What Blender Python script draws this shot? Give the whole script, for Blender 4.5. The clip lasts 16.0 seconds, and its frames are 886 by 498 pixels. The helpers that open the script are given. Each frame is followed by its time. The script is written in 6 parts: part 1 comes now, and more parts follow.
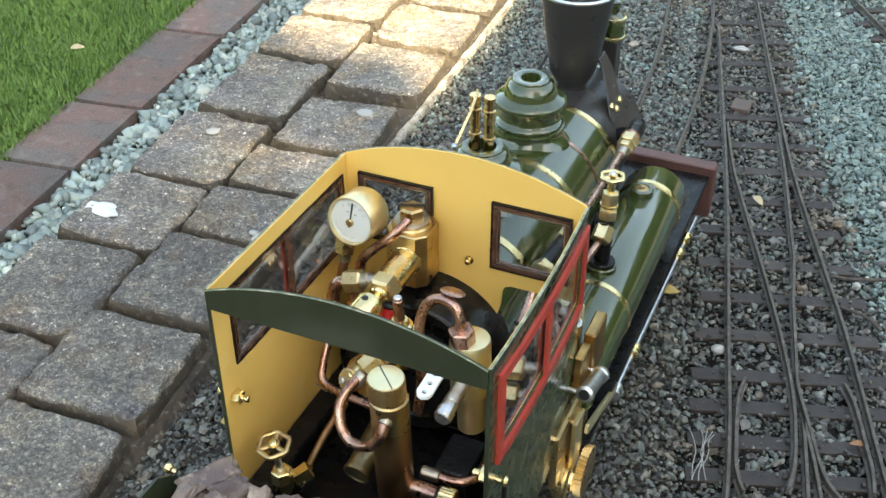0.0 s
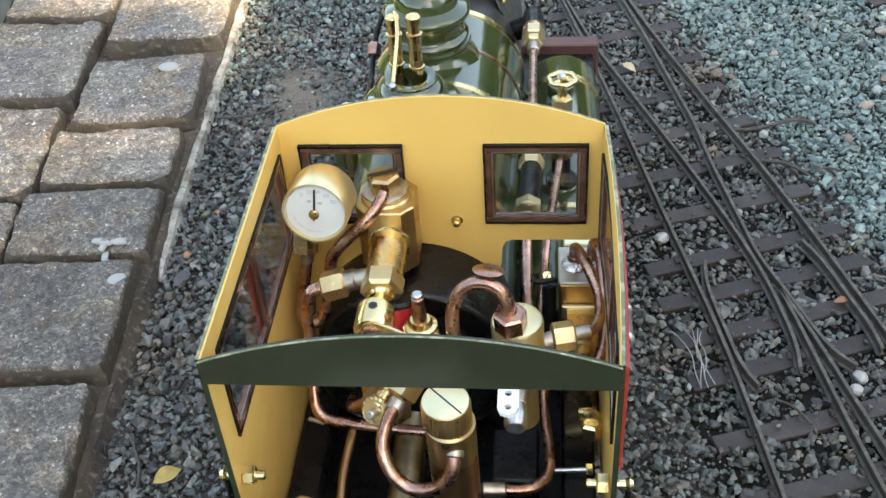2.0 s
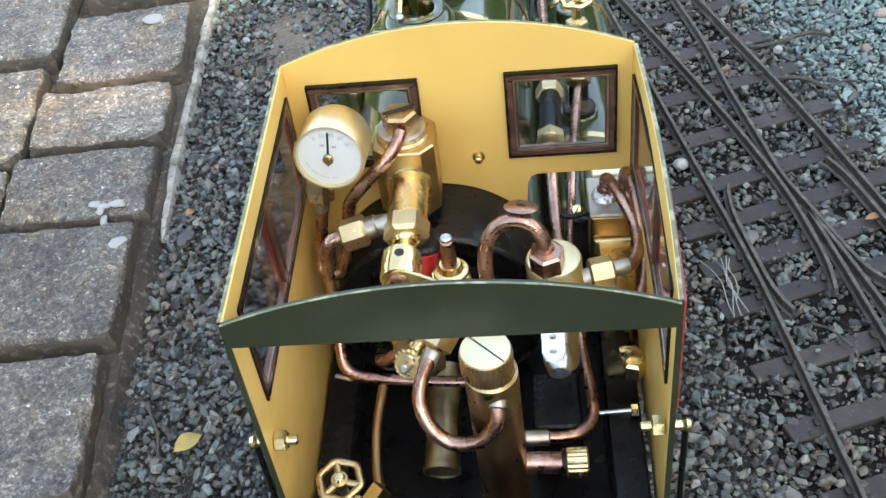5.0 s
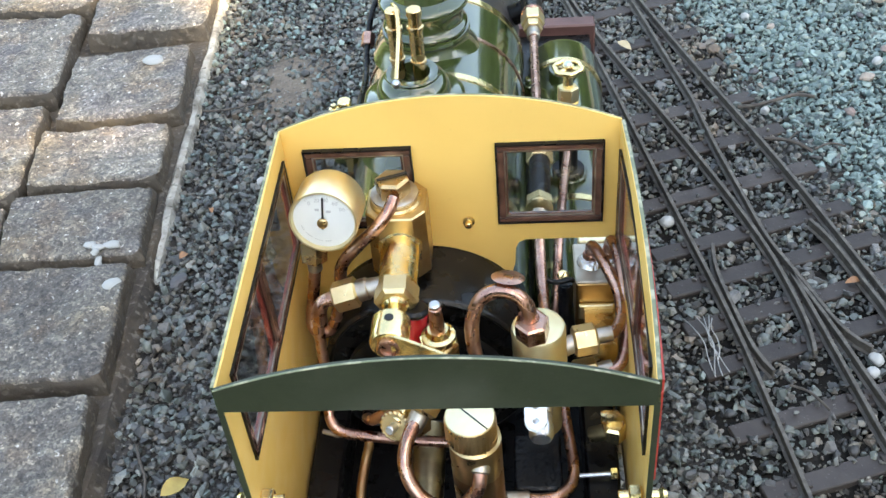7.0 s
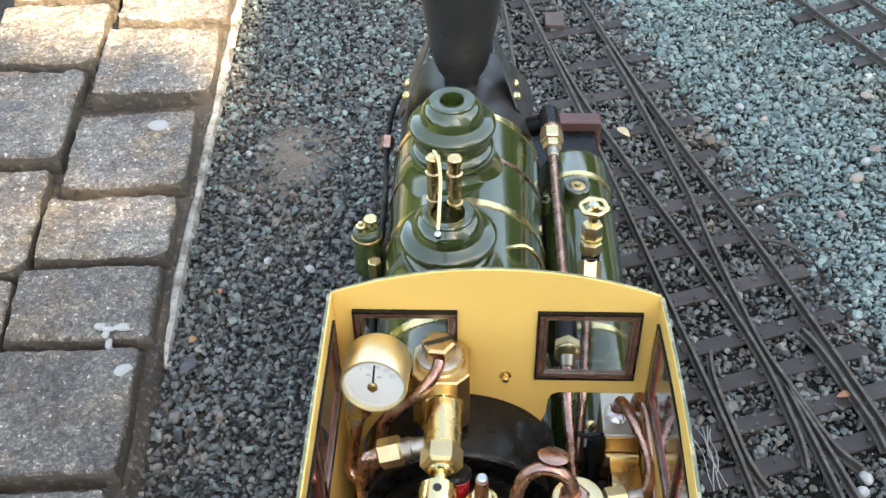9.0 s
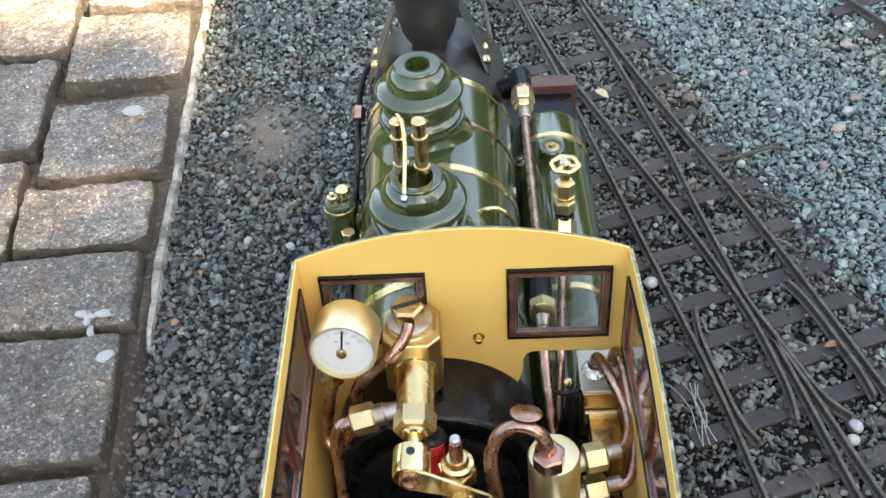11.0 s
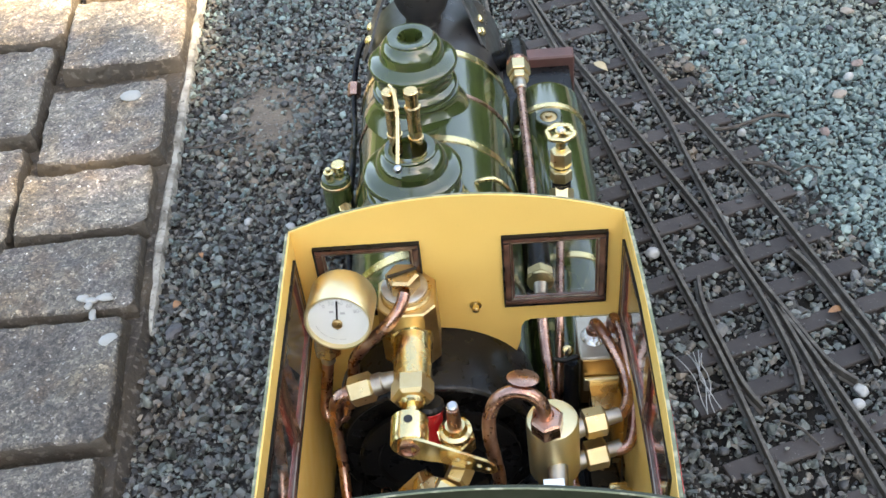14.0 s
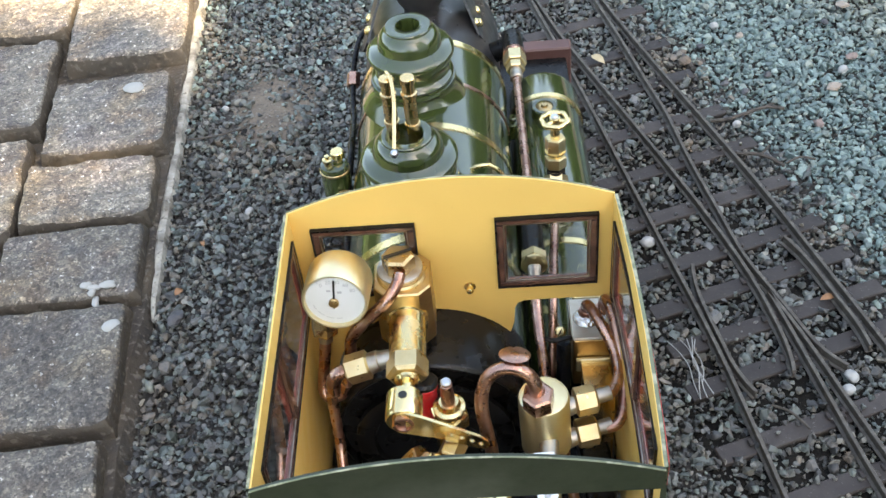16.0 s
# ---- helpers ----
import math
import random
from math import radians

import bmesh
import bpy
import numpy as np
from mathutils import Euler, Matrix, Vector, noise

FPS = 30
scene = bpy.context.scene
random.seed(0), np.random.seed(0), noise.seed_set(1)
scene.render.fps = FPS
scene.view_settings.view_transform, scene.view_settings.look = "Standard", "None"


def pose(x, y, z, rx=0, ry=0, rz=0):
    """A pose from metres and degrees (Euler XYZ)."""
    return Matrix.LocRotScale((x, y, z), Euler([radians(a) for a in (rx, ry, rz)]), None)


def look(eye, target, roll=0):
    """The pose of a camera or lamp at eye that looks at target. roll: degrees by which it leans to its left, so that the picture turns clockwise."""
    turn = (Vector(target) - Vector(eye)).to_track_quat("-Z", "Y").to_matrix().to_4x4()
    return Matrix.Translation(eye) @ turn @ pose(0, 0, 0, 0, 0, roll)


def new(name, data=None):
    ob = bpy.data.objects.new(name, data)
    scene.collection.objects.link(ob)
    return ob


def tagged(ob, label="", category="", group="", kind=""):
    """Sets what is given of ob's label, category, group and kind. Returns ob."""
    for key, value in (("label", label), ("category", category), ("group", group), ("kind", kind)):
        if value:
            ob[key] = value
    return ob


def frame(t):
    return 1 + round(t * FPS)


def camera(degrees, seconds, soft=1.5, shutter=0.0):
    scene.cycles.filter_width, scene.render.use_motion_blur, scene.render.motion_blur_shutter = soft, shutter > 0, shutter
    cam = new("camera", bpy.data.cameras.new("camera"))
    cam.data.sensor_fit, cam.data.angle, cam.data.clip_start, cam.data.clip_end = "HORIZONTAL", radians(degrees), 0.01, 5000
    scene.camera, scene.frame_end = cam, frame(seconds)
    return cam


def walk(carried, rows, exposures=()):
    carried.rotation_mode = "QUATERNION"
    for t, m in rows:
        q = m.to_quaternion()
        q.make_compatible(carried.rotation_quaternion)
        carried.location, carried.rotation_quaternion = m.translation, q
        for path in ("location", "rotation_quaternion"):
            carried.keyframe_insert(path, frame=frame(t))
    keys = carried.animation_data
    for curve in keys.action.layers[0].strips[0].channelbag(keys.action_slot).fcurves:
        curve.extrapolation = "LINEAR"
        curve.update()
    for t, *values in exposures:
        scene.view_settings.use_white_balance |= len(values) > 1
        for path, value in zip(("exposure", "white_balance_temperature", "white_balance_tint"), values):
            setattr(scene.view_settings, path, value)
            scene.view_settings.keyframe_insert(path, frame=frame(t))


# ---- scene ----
cam = camera(44.79, 16.0)
PATH = [
    (0.0, look((0.1553, -0.3754, 0.4438), (0.0567, -0.1495, 0.2728), 0.01)),
    (0.5, look((0.0946, -0.3479, 0.4584), (0.0243, -0.1183, 0.2784), -2.66)),
    (1.0, look((0.0581, -0.3299, 0.4380), (0.0166, -0.1008, 0.2488), -1.20)),
    (1.5, look((0.0446, -0.3197, 0.4154), (0.0175, -0.0929, 0.2210), -2.42)),
    (2.0, look((0.0365, -0.3108, 0.4093), (0.0088, -0.0839, 0.2150), -4.27)),
    (2.5, look((0.0296, -0.3007, 0.4008), (-0.0001, -0.0763, 0.2039), -7.58)),
    (3.0, look((0.0240, -0.2934, 0.3968), (-0.0049, -0.0729, 0.1954), -9.45)),
    (3.5, look((0.0210, -0.2944, 0.3955), (-0.0084, -0.0762, 0.1917), -9.49)),
    (4.0, look((0.0220, -0.2946, 0.3937), (-0.0079, -0.0782, 0.1882), -9.58)),
    (4.2, look((0.0227, -0.2943, 0.3937), (-0.0059, -0.0778, 0.1880), -9.12)),
    (6.5, look((0.0245, -0.2956, 0.3995), (-0.0014, -0.0792, 0.1933), -6.63)),
    (7.0, look((0.0252, -0.2939, 0.4095), (0.0019, -0.0718, 0.2091), -5.63)),
    (7.5, look((0.0213, -0.2954, 0.4278), (-0.0006, -0.0721, 0.2287), -5.20)),
    (8.0, look((0.0046, -0.2826, 0.4478), (-0.0142, -0.0615, 0.2460), -2.13)),
    (8.5, look((-0.0081, -0.2678, 0.4619), (-0.0219, -0.0470, 0.2592), -0.74)),
    (8.7, look((-0.0077, -0.2656, 0.4654), (-0.0190, -0.0448, 0.2626), -0.55)),
    (10.8, look((0.0070, -0.2656, 0.4590), (-0.0031, -0.0473, 0.2535), -4.10)),
    (11.0, look((0.0066, -0.2663, 0.4563), (-0.0038, -0.0491, 0.2496), -4.16)),
    (11.5, look((0.0029, -0.2668, 0.4554), (-0.0098, -0.0503, 0.2481), -4.57)),
    (12.0, look((0.0047, -0.2659, 0.4535), (-0.0079, -0.0497, 0.2459), -5.01)),
    (12.5, look((0.0095, -0.2660, 0.4534), (-0.0033, -0.0498, 0.2458), -5.51)),
    (13.0, look((0.0116, -0.2671, 0.4525), (-0.0013, -0.0515, 0.2443), -5.80)),
    (13.5, look((0.0117, -0.2686, 0.4513), (-0.0012, -0.0537, 0.2423), -6.02)),
    (14.0, look((0.0116, -0.2695, 0.4499), (-0.0017, -0.0548, 0.2407), -6.14)),
    (14.5, look((0.0127, -0.2716, 0.4514), (-0.0007, -0.0567, 0.2425), -5.88)),
    (15.0, look((0.0128, -0.2770, 0.4517), (-0.0007, -0.0617, 0.2433), -5.73)),
    (15.5, look((0.0144, -0.2782, 0.4512), (0.0006, -0.0633, 0.2424), -6.15)),
    (16.0, look((0.0145, -0.2803, 0.4512), (0.0004, -0.0657, 0.2420), -6.19)),
]
EXPOSURES = ((0.0, 2.66, 9500, 3), (1.0, 2.59, 9300, 7), (2.5, 2.76, 9000, 7), (4.0, 2.82, 8800, 7), (6.5, 3.00, 8600, 6), (8.5, 2.88, 8900, 8), (11.0, 2.82, 9000, 10), (16.0, 2.81, 9000, 9))
walk(cam, PATH, EXPOSURES)

# ---- light ----
SUN_AZ, SUN_EL = 134.0, 46.0   # degrees from +y towards +x, and above the horizon
world = bpy.data.worlds.new("world")
scene.world = world
world.use_nodes = True
wn = world.node_tree.nodes
sky = wn.new("ShaderNodeTexSky")
sky.sky_type, sky.sun_disc = "NISHITA", False
sky.sun_elevation, sky.sun_rotation = radians(SUN_EL), radians(SUN_AZ)
bg = wn["Background"]
bg.inputs["Strength"].default_value = 0.15
world.node_tree.links.new(sky.outputs[0], bg.inputs["Color"])
sun_data = bpy.data.lights.new("sun", "SUN")
sun_data.energy, sun_data.angle, sun_data.color = 4.0, radians(0.8), (1.0, 0.92, 0.79)
sun = new("sun", sun_data)
_a, _e = radians(SUN_AZ), radians(SUN_EL)
sun.matrix_world = look((2, 0, 2), (2 - math.sin(_a) * math.cos(_e), -math.cos(_a) * math.cos(_e), 2 - math.sin(_e)))

# ---- materials ----


def material(name, base, rough=0.5, metal=0.0, second=None, scale=60.0, amount=0.5, fine=None, bump=0.0, bump_scale=400.0,
             coat=0.0, island=0.0, rough_var=0.0, contrast=(0.35, 0.65), detail=4.0, objvar=0.0, spec=0.5, palette=(), grain=()):
    """A principled material: base and second colours mixed by noise, fine speckle, island or object variation, bump."""
    m = bpy.data.materials.new(name)
    m.use_nodes = True
    nt = m.node_tree
    n, link = nt.nodes, nt.links.new
    bsdf = n["Principled BSDF"]
    bsdf.inputs["Roughness"].default_value = rough
    bsdf.inputs["Metallic"].default_value = metal
    bsdf.inputs["Coat Weight"].default_value = coat
    bsdf.inputs["Coat Roughness"].default_value = 0.09
    bsdf.inputs["Specular IOR Level"].default_value = spec
    co = n.new("ShaderNodeTexCoord")
    geo = n.new("ShaderNodeNewGeometry")
    pos = geo.outputs["Position"]

    def noise_tex(sc, det):
        t = n.new("ShaderNodeTexNoise")
        t.inputs["Scale"].default_value, t.inputs["Detail"].default_value = sc, det
        link(pos, t.inputs["Vector"])
        return t

    def mix(fac, a, b, mode="MIX"):
        x = n.new("ShaderNodeMix")
        x.data_type, x.blend_type = "RGBA", mode
        for sock, v in ((x.inputs["Factor"], fac), (x.inputs["A"], a), (x.inputs["B"], b)):
            if isinstance(v, (int, float)):
                sock.default_value = v
            elif isinstance(v, tuple):
                sock.default_value = (*v, 1)
            else:
                link(v, sock)
        return x.outputs["Result"]

    def ramp(src, lo, hi, a=0.0, b=1.0):
        x = n.new("ShaderNodeMapRange")
        x.inputs["From Min"].default_value, x.inputs["From Max"].default_value = lo, hi
        x.inputs["To Min"].default_value, x.inputs["To Max"].default_value = a, b
        link(src, x.inputs["Value"])
        return x.outputs["Result"]

    col = base
    if second is not None:
        t = noise_tex(scale, detail)
        f = ramp(t.outputs["Fac"], *contrast)
        mm = n.new("ShaderNodeMath")
        mm.operation = "MULTIPLY"
        link(f, mm.inputs[0])
        mm.inputs[1].default_value = amount
        col = mix(mm.outputs[0], base, second)
    if fine is not None:
        for colour, sc, lo, hi, amt in fine:
            t = noise_tex(sc, 2.0)
            col = mix(ramp(t.outputs["Fac"], lo, hi, 0.0, amt), col, colour)
    for sc, stops, amt in grain:
        # mineral grains: cells of their own tone
        v = n.new("ShaderNodeTexVoronoi")
        v.inputs["Scale"].default_value = sc
        link(pos, v.inputs["Vector"])
        g = n.new("ShaderNodeSeparateColor")
        link(v.outputs["Color"], g.inputs[0])
        r = n.new("ShaderNodeValToRGB")
        while len(r.color_ramp.elements) < len(stops):
            r.color_ramp.elements.new(0.5)
        for el, (at, c) in zip(r.color_ramp.elements, stops):
            el.position, el.color = at, (*c, 1)
        link(g.outputs[0], r.inputs["Fac"])
        col = mix(amt, col, mix(1.0, col, r.outputs["Color"], "MULTIPLY"))
    if island or objvar:
        if objvar:
            src = n.new("ShaderNodeObjectInfo").outputs["Random"]
        else:
            src = geo.outputs["Random Per Island"]
        k = island or objvar
        col = mix(1.0, col, mix(src, (1 - k,) * 3, (1 + k, 1 + k, 1 + 0.9 * k)), "MULTIPLY")
    if palette:
        r = n.new("ShaderNodeValToRGB")
        r.color_ramp.interpolation = "LINEAR"
        els = r.color_ramp.elements
        while len(els) < len(palette):
            els.new(0.5)
        for el, (at, c) in zip(els, palette):
            el.position, el.color = at, (*c, 1)
        # a second value for each piece, unlike the one that sets its brightness
        w = n.new("ShaderNodeTexWhiteNoise")
        w.noise_dimensions = "1D"
        link(geo.outputs["Random Per Island"], w.inputs["W"])
        link(w.outputs["Value"], r.inputs["Fac"])
        col = mix(1.0, col, r.outputs["Color"], "MULTIPLY")
    if isinstance(col, tuple):
        bsdf.inputs["Base Color"].default_value = (*col, 1)
    else:
        link(col, bsdf.inputs["Base Color"])
    if rough_var:
        t = noise_tex(scale * 1.7 + 50, 4.0)
        link(ramp(t.outputs["Fac"], 0.3, 0.7, max(rough - rough_var, 0.02), min(rough + rough_var, 1)), bsdf.inputs["Roughness"])
    if bump:
        t = noise_tex(bump_scale, 6.0)
        b = n.new("ShaderNodeBump")
        b.inputs["Strength"].default_value = bump
        b.inputs["Distance"].default_value = 0.6 / bump_scale
        link(t.outputs["Fac"], b.inputs["Height"])
        link(b.outputs["Normal"], bsdf.inputs["Normal"])
    return m


CREAM = material("cream_paint", (0.75, 0.465, 0.132), 0.42, second=(0.67, 0.405, 0.105), scale=35, amount=0.35, rough_var=0.08, bump=0.05, bump_scale=900, fine=(((0.82, 0.62, 0.30), 34, 0.64, 0.78, 0.30), ((0.58, 0.36, 0.10), 300, 0.70, 0.78, 0.25)))
GREEN = material("green_enamel", (0.036, 0.050, 0.013), 0.16, second=(0.028, 0.040, 0.011), scale=25, amount=0.6, coat=1.0, rough_var=0.05)
GREEN_MATT = material("green_paint_satin", (0.020, 0.026, 0.013), 0.42, second=(0.028, 0.034, 0.018), scale=90, amount=0.6, rough_var=0.14, bump=0.08, bump_scale=1200, spec=0.4, fine=(((0.06, 0.065, 0.045), 22, 0.56, 0.72, 0.5), ((0.07, 0.07, 0.055), 400, 0.66, 0.74, 0.15)))
GREEN_SIDE = material("green_side_enamel", (0.034, 0.050, 0.020), 0.27, second=(0.026, 0.038, 0.017), scale=40, amount=0.6, rough_var=0.1, coat=0.4, bump=0.05, bump_scale=60, fine=(((0.06, 0.07, 0.045), 22, 0.56, 0.72, 0.4),))
WORN_EDGE = material("worn_green_edge", (0.13, 0.145, 0.085), 0.5, second=(0.36, 0.34, 0.24), scale=260, amount=0.8, contrast=(0.5, 0.62))
RED = material("red_paint", (0.42, 0.045, 0.03), 0.45, second=(0.34, 0.05, 0.035), scale=120, amount=0.6, rough_var=0.1)
BRASS = material("polished_brass", (0.82, 0.64, 0.33), 0.23, 1.0, bump=0.05, bump_scale=140, second=(0.74, 0.56, 0.28), scale=70, amount=0.4, rough_var=0.1, fine=(((0.66, 0.50, 0.26), 420, 0.58, 0.7, 0.15),))
GOLD_BRASS = material("warm_lacquered_brass", (0.80, 0.58, 0.30), 0.24, 1.0, second=(0.66, 0.42, 0.20), scale=90, amount=0.6, rough_var=0.08)
BLACK_SATIN = material("satin_black_paint", (0.005, 0.005, 0.005), 0.30, spec=0.32, second=(0.010, 0.009, 0.009), scale=60, amount=0.6, rough_var=0.08, bump=0.05, bump_scale=700, fine=(((0.10, 0.10, 0.10), 620, 0.74, 0.78, 0.6),))
NUT_BRASS = material("satin_nut_brass", (0.74, 0.60, 0.35), 0.36, 1.0, second=(0.60, 0.44, 0.22), scale=150, amount=0.6, rough_var=0.1)
BRASS_DULL = material("tarnished_brass", (0.62, 0.46, 0.24), 0.34, 1.0, second=(0.44, 0.29, 0.14), scale=90, amount=0.8, rough_var=0.12)
SATIN_BRASS = material("satin_brass", (0.84, 0.74, 0.47), 0.40, 1.0, second=(0.80, 0.64, 0.36), scale=140, amount=0.6, rough_var=0.08)
COPPER = material("copper", (0.56, 0.335, 0.255), 0.30, 1.0, second=(0.27, 0.13, 0.10), scale=130, amount=0.9, rough_var=0.14, fine=(((0.50, 0.37, 0.29), 420, 0.56, 0.7, 0.5),))
SOLDER = material("solder_grey_metal", (0.50, 0.46, 0.40), 0.42, 1.0, second=(0.3, 0.22, 0.16), scale=200, amount=0.7)
STEEL = material("bright_steel", (0.66, 0.66, 0.67), 0.32, 1.0, second=(0.36, 0.36, 0.36), scale=200, amount=0.6)
BLACK = material("black_paint", (0.0045, 0.0045, 0.005), 0.32, second=(0.009, 0.008, 0.008), scale=80, amount=0.6, rough_var=0.12, bump=0.06, bump_scale=900, spec=0.22)
BLACK_GLOSS = material("oily_black_paint", (0.004, 0.005, 0.007), 0.16, second=(0.006, 0.006, 0.007), scale=160, amount=0.6, bump=0.6, bump_scale=420, spec=0.22)
SMOKEBOX = material("smokebox_grey_paint", (0.024, 0.022, 0.022), 0.34, second=(0.036, 0.032, 0.031), scale=50, amount=0.6, rough_var=0.08)
BROWN_TRIM = material("dark_brown_varnished_trim", (0.130, 0.058, 0.038), 0.20, second=(0.045, 0.020, 0.014), scale=200, amount=0.85, coat=0.5)
BEAM = material("brown_painted_wood", (0.115, 0.05, 0.042), 0.5, second=(0.075, 0.035, 0.03), scale=60, amount=0.7, bump=0.1)
WHITE = material("white_dial", (0.62, 0.63, 0.61), 0.35, second=(0.56, 0.57, 0.55), scale=60, amount=0.6)
# the needle's black, also used as painted shade inside slots and bores
INK_AND_SHADE = material("black_ink", (0.01, 0.01, 0.01), 0.4)
INK_GREY = material("grey_ink", (0.38, 0.38, 0.38), 0.5)
RAIL = material("weathered_rail", (0.098, 0.084, 0.070), 0.6, 0.0, second=(0.055, 0.045, 0.037), scale=120, amount=0.8, rough_var=0.12, fine=(((0.19, 0.17, 0.145), 260, 0.55, 0.7, 0.4),), spec=0.35)
SLEEPER = material("dark_brown_sleeper", (0.037, 0.029, 0.0265), 0.55, second=(0.062, 0.051, 0.046), scale=60, amount=0.6, bump=0.2, bump_scale=300, objvar=0.22, spec=0.3,
                   fine=(((0.2, 0.19, 0.17), 600, 0.66, 0.78, 0.5),))
STONE_TINTS = ((0.0, (0.24, 0.24, 0.26)), (0.3, (0.62, 0.62, 0.64)), (0.5, (0.82, 1.0, 0.98)), (0.62, (1.18, 1.02, 0.88)), (0.76, (1.0, 1.0, 1.04)), (0.86, (1.15, 1.38, 1.36)), (0.96, (1.45, 1.5, 1.46)), (1.0, (1.9, 1.88, 1.8)))
GRAVEL = material("grey_granite_chippings", (0.102, 0.099, 0.091), 0.48, second=(0.150, 0.146, 0.136), scale=45, amount=0.6, island=0.3, bump=0.5, bump_scale=500, palette=STONE_TINTS,
                  fine=(((0.05, 0.05, 0.05), 500, 0.5, 0.66, 0.45), ((0.15, 0.115, 0.085), 9, 0.52, 0.68, 0.65)))
PALE_TINTS = ((0.0, (0.40, 0.42, 0.44)), (0.22, (0.75, 0.82, 0.82)), (0.5, (0.95, 1.02, 1.02)), (0.7, (1.05, 1.12, 1.10)), (0.88, (1.2, 1.22, 1.17)), (0.96, (1.25, 1.1, 1.0)), (1.0, (1.8, 1.75, 1.65)))
PALE_GRAVEL = material("pale_green_grey_chippings", (0.150, 0.192, 0.181), 0.42, second=(0.220, 0.270, 0.254), scale=60, amount=0.6, island=0.25, bump=0.3, bump_scale=600, palette=PALE_TINTS,
                       fine=(((0.09, 0.115, 0.11), 500, 0.54, 0.68, 0.4), ((0.24, 0.20, 0.15), 11, 0.56, 0.7, 0.5)))
PEBBLE = material("pale_pebbles", (0.225, 0.265, 0.255), 0.5, second=(0.295, 0.34, 0.325), scale=60, amount=0.6, island=0.3, bump=0.2, bump_scale=700, palette=PALE_TINTS)
DIRT = material("brown_dust", (0.042, 0.036, 0.031), 0.9, second=(0.024, 0.021, 0.019), scale=120, amount=0.9, bump=0.9, bump_scale=420, fine=(((0.20, 0.18, 0.16), 700, 0.58, 0.68, 0.6), ((0.03, 0.028, 0.026), 520, 0.56, 0.66, 0.7)))
TRACK_SOIL = material("dark_damp_soil", (0.014, 0.012, 0.010), 0.85, second=(0.007, 0.006, 0.005), scale=140, amount=0.9, bump=0.9, bump_scale=420, spec=0.12, fine=(((0.11, 0.10, 0.09), 620, 0.64, 0.72, 0.5),))
DUST = material("pale_brown_grit", (0.165, 0.130, 0.098), 0.95, second=(0.10, 0.078, 0.06), scale=70, amount=0.9, bump=0.9, bump_scale=380, fine=(((0.27, 0.25, 0.22), 520, 0.60, 0.70, 0.6), ((0.05, 0.045, 0.04), 420, 0.58, 0.68, 0.7)))
EARTH = material("dark_grit", (0.022, 0.020, 0.018), 0.85, second=(0.045, 0.040, 0.035), scale=90, amount=0.8, bump=0.8, bump_scale=260, fine=(((0.10, 0.09, 0.08), 420, 0.6, 0.7, 0.5),))
GRAINS = ((0.0, (0.28, 0.27, 0.28)), (0.22, (0.72, 0.70, 0.70)), (0.55, (1.0, 0.99, 0.97)), (0.78, (1.35, 1.32, 1.26)), (0.92, (1.9, 1.86, 1.76)), (1.0, (2.6, 2.55, 2.4)))
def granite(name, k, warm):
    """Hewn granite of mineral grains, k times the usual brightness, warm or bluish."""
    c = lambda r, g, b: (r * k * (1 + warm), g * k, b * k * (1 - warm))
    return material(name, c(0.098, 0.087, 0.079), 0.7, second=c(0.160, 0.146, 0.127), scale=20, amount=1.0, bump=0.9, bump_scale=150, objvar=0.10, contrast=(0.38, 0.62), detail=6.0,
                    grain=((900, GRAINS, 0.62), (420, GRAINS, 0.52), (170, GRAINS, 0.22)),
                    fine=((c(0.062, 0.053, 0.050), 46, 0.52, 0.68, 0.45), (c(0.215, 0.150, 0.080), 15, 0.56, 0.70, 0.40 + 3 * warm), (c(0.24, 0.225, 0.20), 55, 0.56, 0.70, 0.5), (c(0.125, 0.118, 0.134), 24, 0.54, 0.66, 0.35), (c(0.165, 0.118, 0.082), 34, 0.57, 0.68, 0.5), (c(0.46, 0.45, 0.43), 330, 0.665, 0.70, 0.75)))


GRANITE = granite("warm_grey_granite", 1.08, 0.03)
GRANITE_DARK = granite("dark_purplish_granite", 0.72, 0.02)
# soil brown, with the shade of the setts' steep sides mixed into the colour
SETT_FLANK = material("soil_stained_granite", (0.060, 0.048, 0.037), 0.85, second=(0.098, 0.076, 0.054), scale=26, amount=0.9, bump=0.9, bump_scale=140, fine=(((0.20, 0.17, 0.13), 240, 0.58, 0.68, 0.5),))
# pale, so that the added screen bounces light back
PALE_SCREEN = material("pale_wall_render", (0.82, 0.80, 0.75), 0.9, second=(0.74, 0.72, 0.68), scale=3, amount=0.6, bump=0.2)
EDGE_STRIP = material("grey_green_edging_strip", (0.40, 0.43, 0.40), 0.5, second=(0.28, 0.31, 0.28), scale=40, amount=0.7, bump=0.2)
MORTAR = material("weathered_mortar", (0.090, 0.068, 0.047), 0.85, second=(0.032, 0.026, 0.022), scale=34, amount=0.9, bump=0.9, bump_scale=200, fine=(((0.22, 0.195, 0.16), 260, 0.57, 0.68, 0.6), ((0.03, 0.026, 0.022), 90, 0.56, 0.66, 0.6)))
CEMENT = material("pale_cement_edge", (0.42, 0.39, 0.335), 0.85, second=(0.14, 0.12, 0.095), scale=55, amount=0.9, bump=0.9, bump_scale=160, contrast=(0.42, 0.62), fine=(((0.40, 0.38, 0.34), 300, 0.58, 0.68, 0.6), ((0.05, 0.042, 0.035), 240, 0.6, 0.7, 0.7)))
